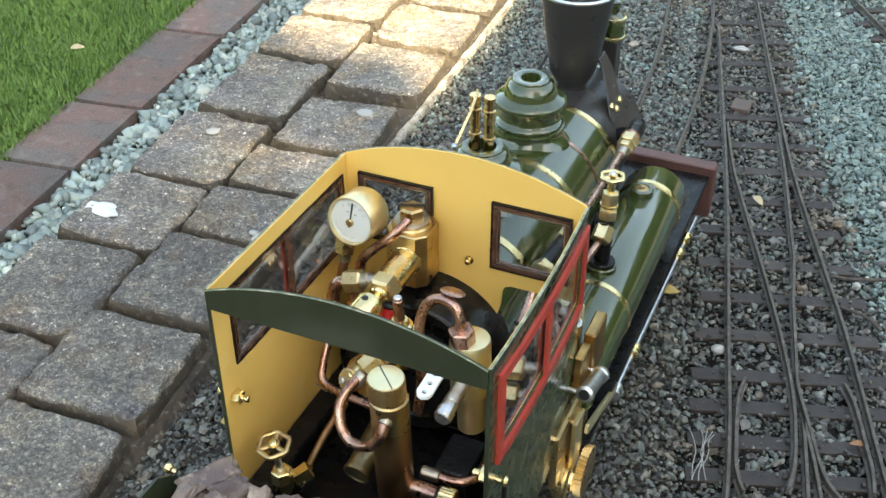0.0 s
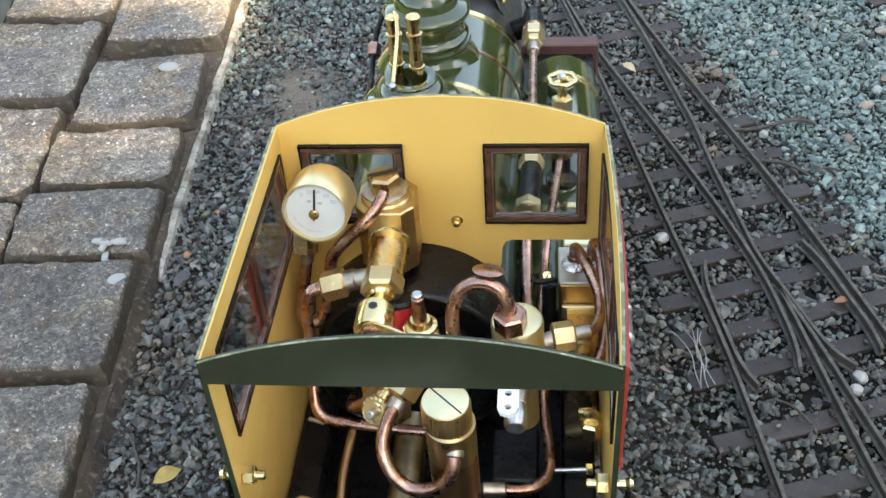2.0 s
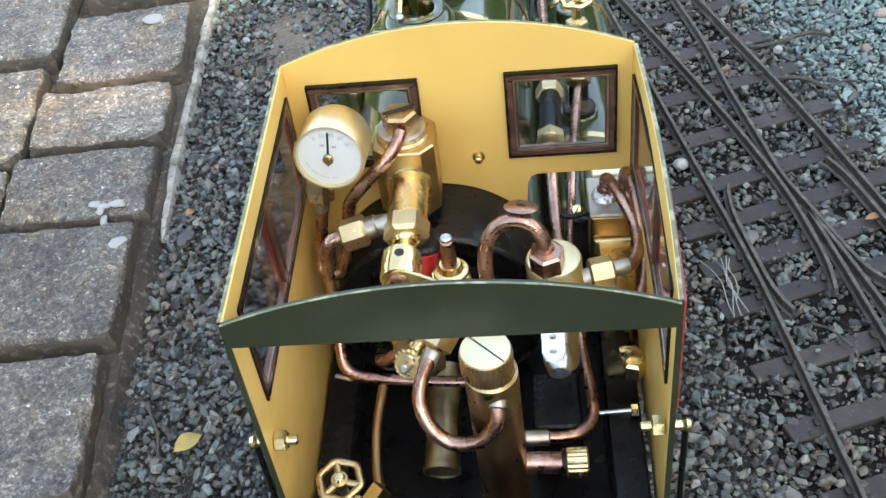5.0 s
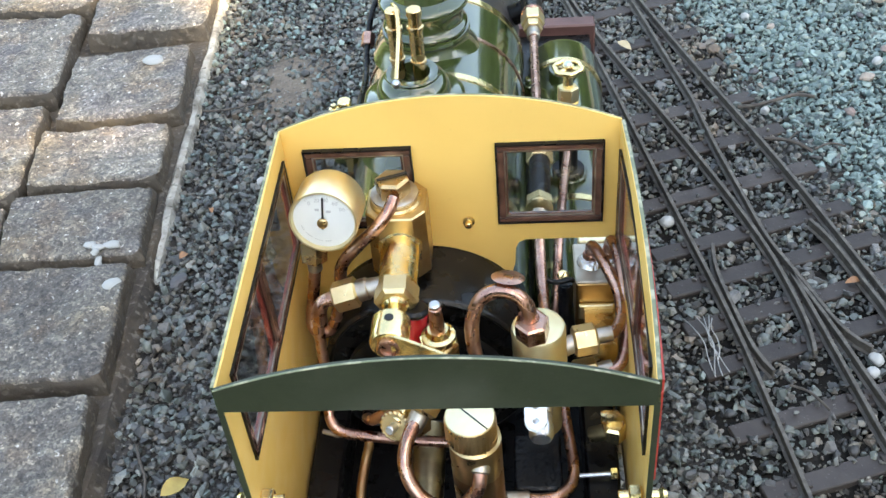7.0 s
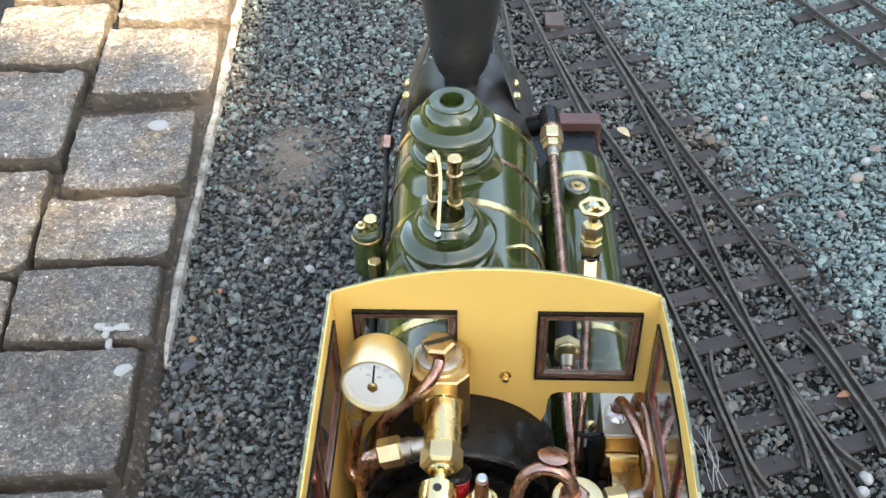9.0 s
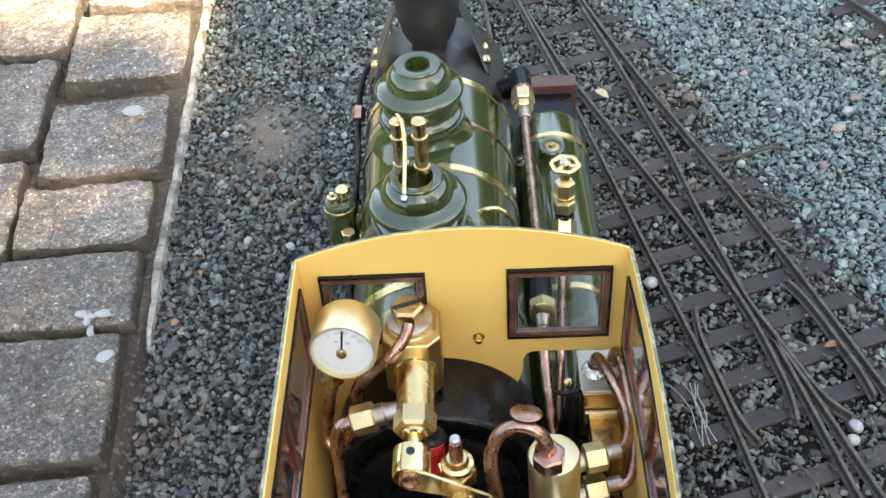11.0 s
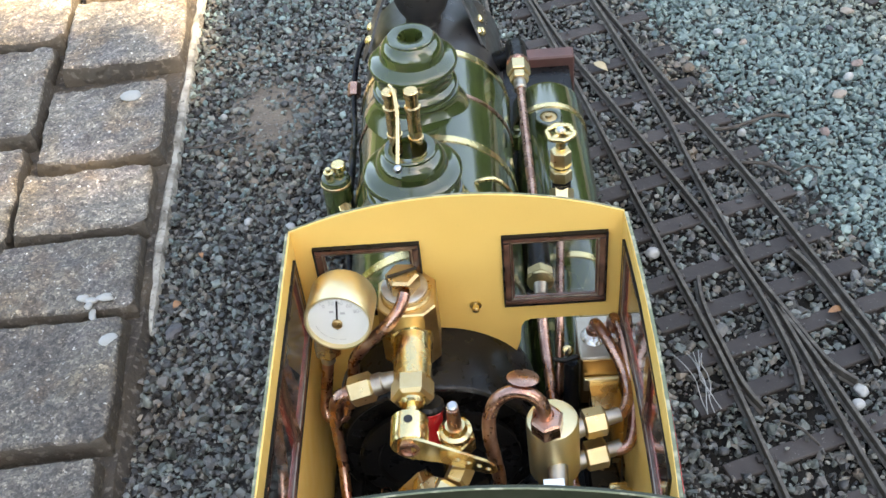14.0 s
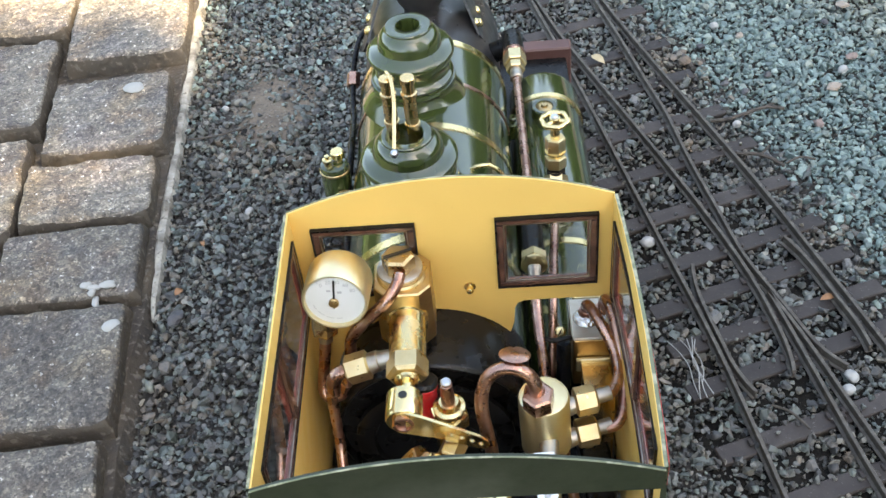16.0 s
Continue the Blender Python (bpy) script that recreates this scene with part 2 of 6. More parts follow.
PAVER = material("brown_brick_paver", (0.108, 0.088, 0.082), 0.78, second=(0.150, 0.084, 0.070), scale=18, amount=0.9, bump=0.6, bump_scale=220, objvar=0.3, contrast=(0.42, 0.60),
                 fine=(((0.20, 0.17, 0.155), 45, 0.56, 0.72, 0.5), ((0.055, 0.046, 0.042), 60, 0.56, 0.70, 0.6), ((0.26, 0.23, 0.21), 380, 0.58, 0.70, 0.5)))
SOIL = material("lawn_soil", (0.06, 0.085, 0.025), 0.9, second=(0.04, 0.06, 0.02), scale=50, amount=0.7, bump=0.4)
GRASS = material("grass", (0.085, 0.165, 0.028), 0.55, second=(0.115, 0.21, 0.042), scale=14, amount=0.9, island=0.35)
LICHEN = material("white_lichen", (0.34, 0.335, 0.315), 0.8, second=(0.30, 0.30, 0.27), scale=150, amount=0.7, bump=0.3)
glass_mat = bpy.data.materials.new("window_glass")
glass_mat.use_nodes = True
_g = glass_mat.node_tree
_b = _g.nodes["Principled BSDF"]
_b.inputs["Transmission Weight"].default_value, _b.inputs["Roughness"].default_value, _b.inputs["IOR"].default_value = 1.0, 0.02, 1.45
GLASS = glass_mat

# ---- mesh helpers (millimetres) ----
MM = 0.001


def thing(name, x, y, z, label, category, group="", kind=""):
    e = new(name)
    e.location = (x * MM, y * MM, z * MM)
    e.empty_display_size = 0.01
    return tagged(e, label, category, group, kind)


def origin_of(ob):
    o = Vector((0, 0, 0))
    while ob is not None:
        o += ob.location
        ob = ob.parent
    return o


def part(name, bm, mat, parent=None, label="", smooth=35):
    """Links a bmesh in world millimetres as one mesh object under a thing or part."""
    bmesh.ops.recalc_face_normals(bm, faces=bm.faces)
    while parent is not None and parent.parent is not None and parent.parent.parent is not None:
        parent = parent.parent      # thing > part > sub-part, no deeper
    off = origin_of(parent)
    for v in bm.verts:
        v.co = v.co * MM - off
    if smooth:
        for f in bm.faces:
            f.smooth = True
        for e in bm.edges:
            if len(e.link_faces) == 2 and e.calc_face_angle(0) > radians(smooth):
                e.smooth = False
    me = bpy.data.meshes.new(name)
    bm.to_mesh(me)
    bm.free()
    me.materials.append(mat)
    ob = new(name, me)
    ob.parent = parent
    if label:
        ob["label"] = label
    return ob


def frame_of(axis):
    a = Vector(axis).normalized()
    u = a.orthogonal().normalized()
    if abs(a.z) < 0.9:
        u = a.cross(Vector((0, 0, 1))).normalized()
    return a, u, a.cross(u).normalized()


def ring(bm, c, u, v, r, seg, turn=0.0):
    return [bm.verts.new(Vector(c) + u * (r * math.cos(2 * math.pi * (k + turn) / seg)) + v * (r * math.sin(2 * math.pi * (k + turn) / seg))) for k in range(seg)]


def bridge(bm, a, b):
    for k in range(len(a)):
        bm.faces.new((a[k - 1], a[k], b[k], b[k - 1]))


def lathe(bm, at, axis, profile, seg=32, turn=0.0, close=True):
    """Rings of (radius, distance along axis) round an axis; closed at both ends unless told otherwise."""
    a, u, v = frame_of(axis)
    rings = [ring(bm, Vector(at) + a * d, u, v, max(r, 0.02), seg, turn) for r, d in profile]
    for p, q in zip(rings, rings[1:]):
        bridge(bm, p, q)
    if close:
        bm.faces.new(rings[0])
        bm.faces.new(rings[-1])
    return bm


def rod(p, q, r, r2=None, seg=20, bev=0.0, bm=None):
    bm = bm or bmesh.new()
    d = (Vector(q) - Vector(p)).length
    r2 = r if r2 is None else r2
    b = min(bev, d * 0.4)
    prof = [(r, 0), (r2, d)] if not b else [(r - b, 0), (r, b), (r2, d - b), (r2 - b, d)]
    return lathe(bm, p, Vector(q) - Vector(p), prof, seg)


def nut(p, q, r, bm=None, chamfer=0.12, turn=0.0):
    """A hexagon with chamfered ends; r is to the corners."""
    bm = bm or bmesh.new()
    d = (Vector(q) - Vector(p)).length
    c = r * chamfer
    return lathe(bm, p, Vector(q) - Vector(p), [(r - c, 0), (r, c * 0.7), (r, d - c * 0.7), (r - c, d)], 6, turn)


def smooth_path(pts, steps=6):
    pts = [Vector(p) for p in pts]
    out = []
    for k in range(len(pts) - 1):
        p0, p1, p2, p3 = pts[max(k - 1, 0)], pts[k], pts[k + 1], pts[min(k + 2, len(pts) - 1)]
        for s in range(steps):
            t = s / steps
            out.append(0.5 * ((2 * p1) + (p2 - p0) * t + (2 * p0 - 5 * p1 + 4 * p2 - p3) * t * t + (3 * p1 - p0 - 3 * p2 + p3) * t ** 3))
    out.append(pts[-1])
    return out


def pipe(pts, r, seg=12, steps=6, bm=None, smooth=True):
    bm = bm or bmesh.new()
    path = smooth_path(pts, steps) if smooth else [Vector(p) for p in pts]
    tan = [(path[min(k + 1, len(path) - 1)] - path[max(k - 1, 0)]).normalized() for k in range(len(path))]
    u = tan[0].orthogonal().normalized()
    rings = []
    for p, t in zip(path, tan):
        u = (u - t * u.dot(t)).normalized()
        rings.append(ring(bm, p, u, t.cross(u), r, seg))
    for a, b in zip(rings, rings[1:]):
        bridge(bm, a, b)
    bm.faces.new(rings[0])
    bm.faces.new(rings[-1])
    return bm


def box(x0, x1, y0, y1, z0, z1, bev=0.0, bm=None, segs=1):
    bm = bm or bmesh.new()
    geo = bmesh.ops.create_cube(bm, size=1.0, matrix=Matrix.Translation(((x0 + x1) / 2, (y0 + y1) / 2, (z0 + z1) / 2)) @ Matrix.Diagonal((x1 - x0, y1 - y0, z1 - z0, 1)))
    if bev:
        es = list({e for v in geo["verts"] for e in v.link_edges})
        bmesh.ops.bevel(bm, geom=es, offset=bev, segments=segs, affect="EDGES", profile=0.7)
    return bm


def beam(p, q, w, h, bev=0.0, up=(0, 0, 1), bm=None):
    """A rectangular bar from p to q, w across and h deep."""
    bm = bm or bmesh.new()
    p, q = Vector(p), Vector(q)
    a = (q - p).normalized()
    s = a.cross(Vector(up)).normalized()
    n = s.cross(a)
    m = Matrix((s, a, n)).transposed().to_4x4()
    m.translation = (p + q) / 2
    geo = bmesh.ops.create_cube(bm, size=1.0, matrix=m @ Matrix.Diagonal((w, (q - p).length, h, 1)))
    if bev:
        es = list({e for v in geo["verts"] for e in v.link_edges})
        bmesh.ops.bevel(bm, geom=es, offset=bev, segments=1, affect="EDGES")
    return bm


def sheet(outline, holes, place, thick):
    """A flat plate: a 2D outline with holes, laid into space by place(a, b), and thickened along thick."""
    bm = bmesh.new()
    for loop in (outline, *holes):
        vs = [bm.verts.new(place(*p)) for p in loop]
        for k in range(len(vs)):
            bm.edges.new((vs[k - 1], vs[k]))
    bmesh.ops.triangle_fill(bm, use_beauty=True, use_dissolve=True, edges=bm.edges[:])
    ext = bmesh.ops.extrude_face_region(bm, geom=bm.faces[:])
    bmesh.ops.translate(bm, verts=[g for g in ext["geom"] if isinstance(g, bmesh.types.BMVert)], vec=Vector(thick))
    return bm


def rect(a0, a1, b0, b1):
    return [(a0, b0), (a1, b0), (a1, b1), (a0, b1)]


# ---- ground ----
rng = np.random.default_rng(7)


def flat_sheet(x0, x1, y0, y1, z, nx=1, ny=1):
    bm = bmesh.new()
    g = [[bm.verts.new((x0 + (x1 - x0) * i / nx, y0 + (y1 - y0) * j / ny, z)) for j in range(ny + 1)] for i in range(nx + 1)]
    for i in range(nx):
        for j in range(ny):
            bm.faces.new((g[i][j], g[i + 1][j], g[i + 1][j + 1], g[i][j + 1]))
    return bm


# one sheet: the railway's raised bed steps down to the garden beyond the setts
_g = bmesh.new()
_rows = []
for y in (-30000, -700, -260, 95, 500, 960, 1700, 30000):
    step = -346 - 0.085 * (min(max(y, -700), 1700) - 95)
    _rows.append([_g.verts.new(c) for c in ((-30000, y, -226), (step - 4, y, -226), (step, y, -5), (30000, y, -5))])
for a, b in zip(_rows, _rows[1:]):
    for k in range(3):
        _g.faces.new((a[k], a[k + 1], b[k + 1], b[k]))
ground = part("ground", _g, EARTH)
tagged(ground, "dark grit and soil under the garden railway", "ground", kind="structure")


# unseen screen behind the viewer, added to keep the sun off the near ground
SCREEN_D, SCREEN_AT = Vector((0.70, 0.714, 0)), Vector((1610 - 71, -1380 + 70, 0))
SCREEN_H = 2558 * math.tan(radians(SUN_EL))
_s0 = SCREEN_AT.dot(SCREEN_D)
_notch = [(-640, 0), (840, 0), (840, SCREEN_H + 1050), (-640, SCREEN_H + 1050)]
# opening shaped to drop a patch of sun on the far setts
_open = [(s - _s0, d * math.tan(radians(SUN_EL))) for s, d in ((96, 2610), (128, 2566), (174, 2545), (170, 2452), (138, 2440), (140, 2422), (345, 2640), (345, 2822), (160, 2700), (84, 2690))]
# small holes that throw dapples of sun across the setts
_gaps = [[(s - _s0 + rs * math.cos(k), (d + rd * math.sin(k)) * math.tan(radians(SUN_EL)) + 16) for k in np.arange(0, 6.2, 0.7)] for s, d, rs, rd in ((-6, 2430, 15, 8), (22, 2388, 14, 9), (50, 2371, 12, 9), (-69, 2466, 11, 8))]
_slope = Vector((0.714, -0.70, math.tan(radians(SUN_EL)))) * 60
garden_wall = part("garden_wall", sheet([(a, b - 90 if b < 1 else b) for a, b in _notch], [_open] + _gaps, lambda a, b: SCREEN_AT + SCREEN_D * a + Vector((0, 0, b)), _slope), PALE_SCREEN)
tagged(garden_wall, "unseen pale screen added to shade the railway, with openings for sun patches", "wall", kind="structure")


# unseen hedge ring, added for dark reflections and to hold back low sky light
HEDGE = material("dark_hedge_leaves", (0.045, 0.075, 0.022), 0.55, second=(0.085, 0.125, 0.04), scale=6, amount=0.9, island=0.4)
HEDGE_CORE = material("dark_hedge_twigs", (0.018, 0.026, 0.011), 0.9, second=(0.035, 0.045, 0.02), scale=12, amount=0.9)
HEDGE_R = 4600.0


def hedge_radius(a, z):
    p = Vector((math.cos(a), math.sin(a), 0)) * 3.0
    return HEDGE_R + 260 * noise.noise(p + Vector((0, 0, z * 0.0007))) + 120 * noise.noise(p * 3 + Vector((0, 0, z * 0.002)))


def hedge_top(a):
    # taller towards +x and +y, lower behind so sky light reaches the cab
    tall = min(max(0.5 + 0.9 * (0.80 * math.cos(a) + 0.60 * math.sin(a)), 0), 1)
    return 950 + 600 * tall + 320 * noise.noise(Vector((math.cos(a) * 4, math.sin(a) * 4, 5))) + 170 * noise.noise(Vector((math.cos(a) * 13, math.sin(a) * 13, 9)))


_h = bmesh.new()
_rows = []
for i in range(144):
    a = 2 * math.pi * i / 144
    top = hedge_top(a) - 90
    col = [(hedge_radius(a, f * top) - (0 if f < 1 else -250), -226 + f * (top + 226)) for f in (0, 0.2, 0.4, 0.6, 0.8, 0.94, 1.0)] + [(HEDGE_R + 900, top), (HEDGE_R + 900, -226)]
    _rows.append([_h.verts.new((-300 + r * math.cos(a), 200 + r * math.sin(a), z)) for r, z in col])
for i in range(144):
    bridge(_h, _rows[i - 1], _rows[i])
hedge = part("hedge", _h, HEDGE_CORE)
tagged(hedge, "unseen green hedge ring added to darken reflections and low sky", "hedge", kind="structure")
_rh = np.random.default_rng(31)
_n = 26000
_a, _f = _rh.uniform(0, 2 * np.pi, _n), _rh.uniform(0, 1, _n) ** 0.8
_c = np.zeros((_n, 3))
for i in range(_n):
    top = hedge_top(_a[i])
    z = -200 + _f[i] * (top + 200)
    r = hedge_radius(_a[i], z) - _rh.uniform(-30, 70)
    _c[i] = (-300 + r * math.cos(_a[i]), 200 + r * math.sin(_a[i]), z)
_u = _rh.normal(size=(_n, 3))
_u /= np.linalg.norm(_u, axis=1)[:, None]
_v = np.cross(_u, _rh.normal(size=(_n, 3)))
_v /= np.linalg.norm(_v, axis=1)[:, None]
_len, _wid = _rh.uniform(50, 110, (_n, 1)), _rh.uniform(25, 45, (_n, 1))
_q = np.stack([_c - _u * _len, _c + _v * _wid, _c + _u * _len, _c - _v * _wid], 1).reshape(-1, 3) * MM
_me = bpy.data.meshes.new("hedge_leaves")
_me.from_pydata([tuple(p) for p in _q], [], [(4 * i, 4 * i + 1, 4 * i + 2, 4 * i + 3) for i in range(_n)])
_me.materials.append(HEDGE)
_lv = new("hedge_leaves", _me)
_lv.parent = hedge
tagged(_lv, kind="stuff")


def hull_shape(seed, points, jitter):
    """A small angular stone: the convex hull of random points on a sphere."""
    rs = np.random.default_rng(seed)
    v = rs.normal(size=(points, 3))
    v /= np.linalg.norm(v, axis=1)[:, None]
    v *= rs.uniform(1 - jitter, 1 + jitter * 0.4, (points, 1))
    bm = bmesh.new()
    for c in v:
        bm.verts.new(c)
    bmesh.ops.convex_hull(bm, input=bm.verts[:])
    for k in [k for k in bm.verts if not k.link_faces]:
        bm.verts.remove(k)
    bm.verts.index_update()
    out = np.array([k.co[:] for k in bm.verts]), np.array([[k.index for k in f.verts] for f in bm.faces])
    bm.free()
    return out


def chips(name, mat, spots, size, label, flat=0.7, round_=0.0, z=-2.0, zvar=1.35):
    """Many small stones as one mesh: angular hulls, or rounded pebbles, at the given spots."""
    if round_:
        tmp = bmesh.new()
        bmesh.ops.create_icosphere(tmp, subdivisions=2, radius=1.0)
        base = np.array([v.co[:] for v in tmp.verts])
        tri = np.array([[v.index for v in f.verts] for f in tmp.faces])
        tmp.free()
        kinds = [(base * (1 + rng.normal(0, 0.05, (len(base), 1))), tri) for _ in range(8)]
    else:
        kinds = [hull_shape(200 + k, 12 + k % 5, 0.3) for k in range(28)]
    which = rng.integers(0, len(kinds), len(spots))
    all_co, all_faces, soft, at = [], [], [], 0
    for w, (base, tri) in enumerate(kinds):
        spot = spots[which == w]
        n, k = len(spot), len(base)
        sx = rng.uniform(0.8, 1.3, (n, 1)) * rng.choice([0.5, 0.65, 0.8, 0.9, 1.0, 1.0, 1.15, 1.35, 1.8], (n, 1))
        sy = sx * rng.uniform(0.5, 1.0, (n, 1))
        sz = sx * rng.uniform(0.38, 0.85, (n, 1)) * flat / 0.7
        pts = base[None] * (np.stack([sx, sy, sz], -1) * size)
        a, b, c = rng.uniform(0, 2 * np.pi, n), rng.normal(0, 0.5, n), rng.normal(0, 0.5, n)
        ca, sa, cb, sb, cc, sc = np.cos(a), np.sin(a), np.cos(b), np.sin(b), np.cos(c), np.sin(c)
        x, y, zz = pts[..., 0], pts[..., 1], pts[..., 2]
        y, zz = y * cb[:, None] - zz * sb[:, None], y * sb[:, None] + zz * cb[:, None]
        x, zz = x * cc[:, None] + zz * sc[:, None], -x * sc[:, None] + zz * cc[:, None]
        x, y = x * ca[:, None] - y * sa[:, None], x * sa[:, None] + y * ca[:, None]
        co = np.stack([x + spot[:, :1], y + spot[:, 1:2], zz + z + rng.normal(0, zvar, (n, 1))], -1).reshape(-1, 3) * MM
        all_co.append(co)
        all_faces.append((tri[None] + (np.arange(n) * k)[:, None, None]).reshape(-1, 3) + at)
        at += len(co)
        soft.append(np.full(len(tri) * n, bool(round_) or name == "pebble_strip" or w % 7 == 0))
    co, faces = np.concatenate(all_co), np.concatenate(all_faces)
    me = bpy.data.meshes.new(name)
    me.vertices.add(len(co))
    me.vertices.foreach_set("co", co.ravel())
    me.loops.add(faces.size)
    me.loops.foreach_set("vertex_index", faces.ravel().astype(np.int32))
    me.polygons.add(len(faces))
    me.polygons.foreach_set("loop_start", np.arange(0, faces.size, 3, dtype=np.int32))
    me.update(calc_edges=True)
    me.polygons.foreach_set("use_smooth", np.concatenate(soft))
    me.materials.append(mat)
    ob = new(name, me)
    return tagged(ob, label, "gravel", kind="stuff")


def scatter(x0, x1, y0, y1, cell):
    gx, gy = np.meshgrid(np.arange(x0, x1, cell), np.arange(y0, y1, cell))
    p = np.stack([gx.ravel(), gy.ravel()], -1) + rng.uniform(-0.55, 0.55, (gx.size, 2)) * cell
    return p


# ---- track plan ----
STOCK_LEFT = [(1, 680), (65, 401), (80, 332), (98, 243), (113.5, 165), (122, 128), (130, 90), (139, 26), (147, -28), (154, -80), (163, -150)]
STOCK_RIGHT = [(23, 773), (106, 446), (134, 355), (156, 286), (178, 222), (190, 177), (205, 125), (222, 62), (241, 0), (264, -60), (294, -130)]
CLOSURE_LEFT = [(51, 474), (71, 400), (84, 362), (99, 319), (120, 260), (139, 204), (153, 157.5), (160, 127), (166, 86), (165, 70)]
CLOSURE_RIGHT = [(94, 474), (108, 418), (121, 357), (128.5, 320), (134.5, 293), (141, 245), (150, 195), (157, 156), (163, 139), (171, 116), (183.5, 81), (193, 72)]
NOSE_LEFT = [(164.5, 127), (169.5, 102), (177.9, 54.6), (183.3, 24), (194, -30), (209, -110)]
NOSE_RIGHT = [(164.5, 127), (173.5, 101), (183, 66), (192, 32), (206, -15), (230, -75)]
CHECK_LEFT = [(127, 151), (125.5, 133), (132, 95), (137, 67), (143, 58)]
CHECK_RIGHT = [(183, 169), (190, 156), (200, 120), (207, 97), (208, 84)]


def own_centre(y):
    return 0.0 if y < 330 else -0.00024 * (y - 330) ** 2


def x_at(line, y):
    pts = sorted(line, key=lambda p: p[1])
    return float(np.interp(y, [p[1] for p in pts], [p[0] for p in pts]))


def boundary_right(y):
    return x_at(STOCK_RIGHT, y) + 30


# each sleeper from its left tip to its right tip; they fan out with the diverging road
SLEEPER_TIPS = (((155, -112), (302, -66)), ((145, -78), (289, -33)), ((136, -44), (276, 0)), ((127, -10), (263, 33)), ((118.5, 24), (250, 67)), ((110, 64), (237, 105)), ((105, 91.5), (228.5, 132)),
                ((99.5, 120), (219.5, 160)), ((94.5, 148), (210, 187.5)), ((87, 188), (198.5, 224.5)), ((79.5, 228), (187, 264)), ((72, 269), (174, 300)), ((64, 311), (161, 343)), ((56, 354), (150.5, 384)),
                ((47, 399), (139.5, 429)), ((38, 441), (127, 470)), ((29, 491), (113, 519)), ((18, 546), (99, 574)), ((6, 600), (85, 628)), ((-6, 651), (73, 679)), ((-16, 698), (63, 726)))
SLEEPERS = []
for (_x0, _y0), (_x1, _y1) in SLEEPER_TIPS:
    SLEEPERS.append((_x0, _y0, math.atan2(_y1 - _y0, _x1 - _x0), 0.0, math.hypot(_x1 - _x0, _y1 - _y0)))
OWN_SLEEPERS = [(own_centre(y), y, math.atan(0.00048 * max(y - 330, 0)), -40.0, 40.0) for y in np.arange(-100, 270, 30.0)]

FAR_LEFT = [(84, 890), (118, 815), (159, 735), (205, 652), (262, 545), (300, 468), (345, 375)]
FAR_RIGHT = [(x + 42, y + 21) for x, y in FAR_LEFT]
FAR_SLEEPERS = [(x_at(FAR_LEFT, y), y, radians(26.5), -18.0, 66.0) for y in np.arange(400, 880, 33.0)]

# ---- gravel ----


def clear_of(p, xs, margin=0.0):
    """Spots that lie on none of the given sleepers."""
    keep = np.ones(len(p), bool)
    for x, y, turn, a, b in xs:
        d = p - (x, y)
        u = d[:, 0] * math.cos(turn) + d[:, 1] * math.sin(turn)
        v = -d[:, 0] * math.sin(turn) + d[:, 1] * math.cos(turn)
        keep &= ~((u > a - margin) & (u < b + margin) & (abs(v) < 5.6 + margin))
    return keep


def edge_x(y):
    return -180.0 - 0.062 * (y - 60)


far = np.vectorize(boundary_right)
_p = scatter(-215, 330, -170, 780, 2.75)
_fuzz = rng.normal(0, 9, len(_p))
_right = far(_p[:, 1]) + _fuzz
_left = edge_x(_p[:, 1])
_bed_g = flat_sheet(-196, 330, -165, 775, -4.4, 90, 160)
for v in _bed_g.verts:
    k = noise.noise(Vector((v.co.x * 0.016, v.co.y * 0.016, 2.7))) + 0.5 * noise.noise(Vector((v.co.x * 0.05, v.co.y * 0.05, 7.1)))
    k += 0.75 * math.exp(-((v.co.x - -142) / 26) ** 2 - ((v.co.y - 337) / 34) ** 2)
    v.co.z += (2.6 if v.co.x < 20 else 0.6) * min(max((k - 0.30) * 3, 0), 1) + 0.4 * noise.noise(Vector((v.co.x * 0.2, v.co.y * 0.2, 0)))
tagged(part("ballast_bed", _bed_g, DIRT), "brown grit and dust lying between the chippings", "ground", kind="structure")
# dark soil has washed in between the turnout's rails and half buries the stones
_soil = bmesh.new()
_rows = []
for j in range(150):
    y = -150 + j * 5.2
    xa, xb = x_at(STOCK_LEFT, y) - 36, x_at(STOCK_RIGHT, y) + 14
    _rows.append([])
    for i in range(41):
        x = xa + (xb - xa) * i / 40
        k = noise.noise(Vector((x * 0.045, y * 0.045, 5.3))) + 0.6 * noise.noise(Vector((x * 0.12, y * 0.12, 1.1))) + 0.4 * noise.noise(Vector((x * 0.4, y * 0.4, 9)))
        _rows[-1].append(_soil.verts.new((x, y, (-2.7 + 1.4 * min(max(k * 1.6 + 0.25, -0.6), 1)) if 2 < i < 38 else -5.0)))
for a, b in zip(_rows, _rows[1:]):
    for k in range(40):
        _soil.faces.new((a[k], a[k + 1], b[k + 1], b[k]))
tagged(part("track_soil", _soil, TRACK_SOIL, smooth=60), "dark damp soil between the rails of the turnout", "ground", kind="structure")
_dust = bmesh.new()
_mid = _dust.verts.new((-138, 342, -0.2))
_rows = []
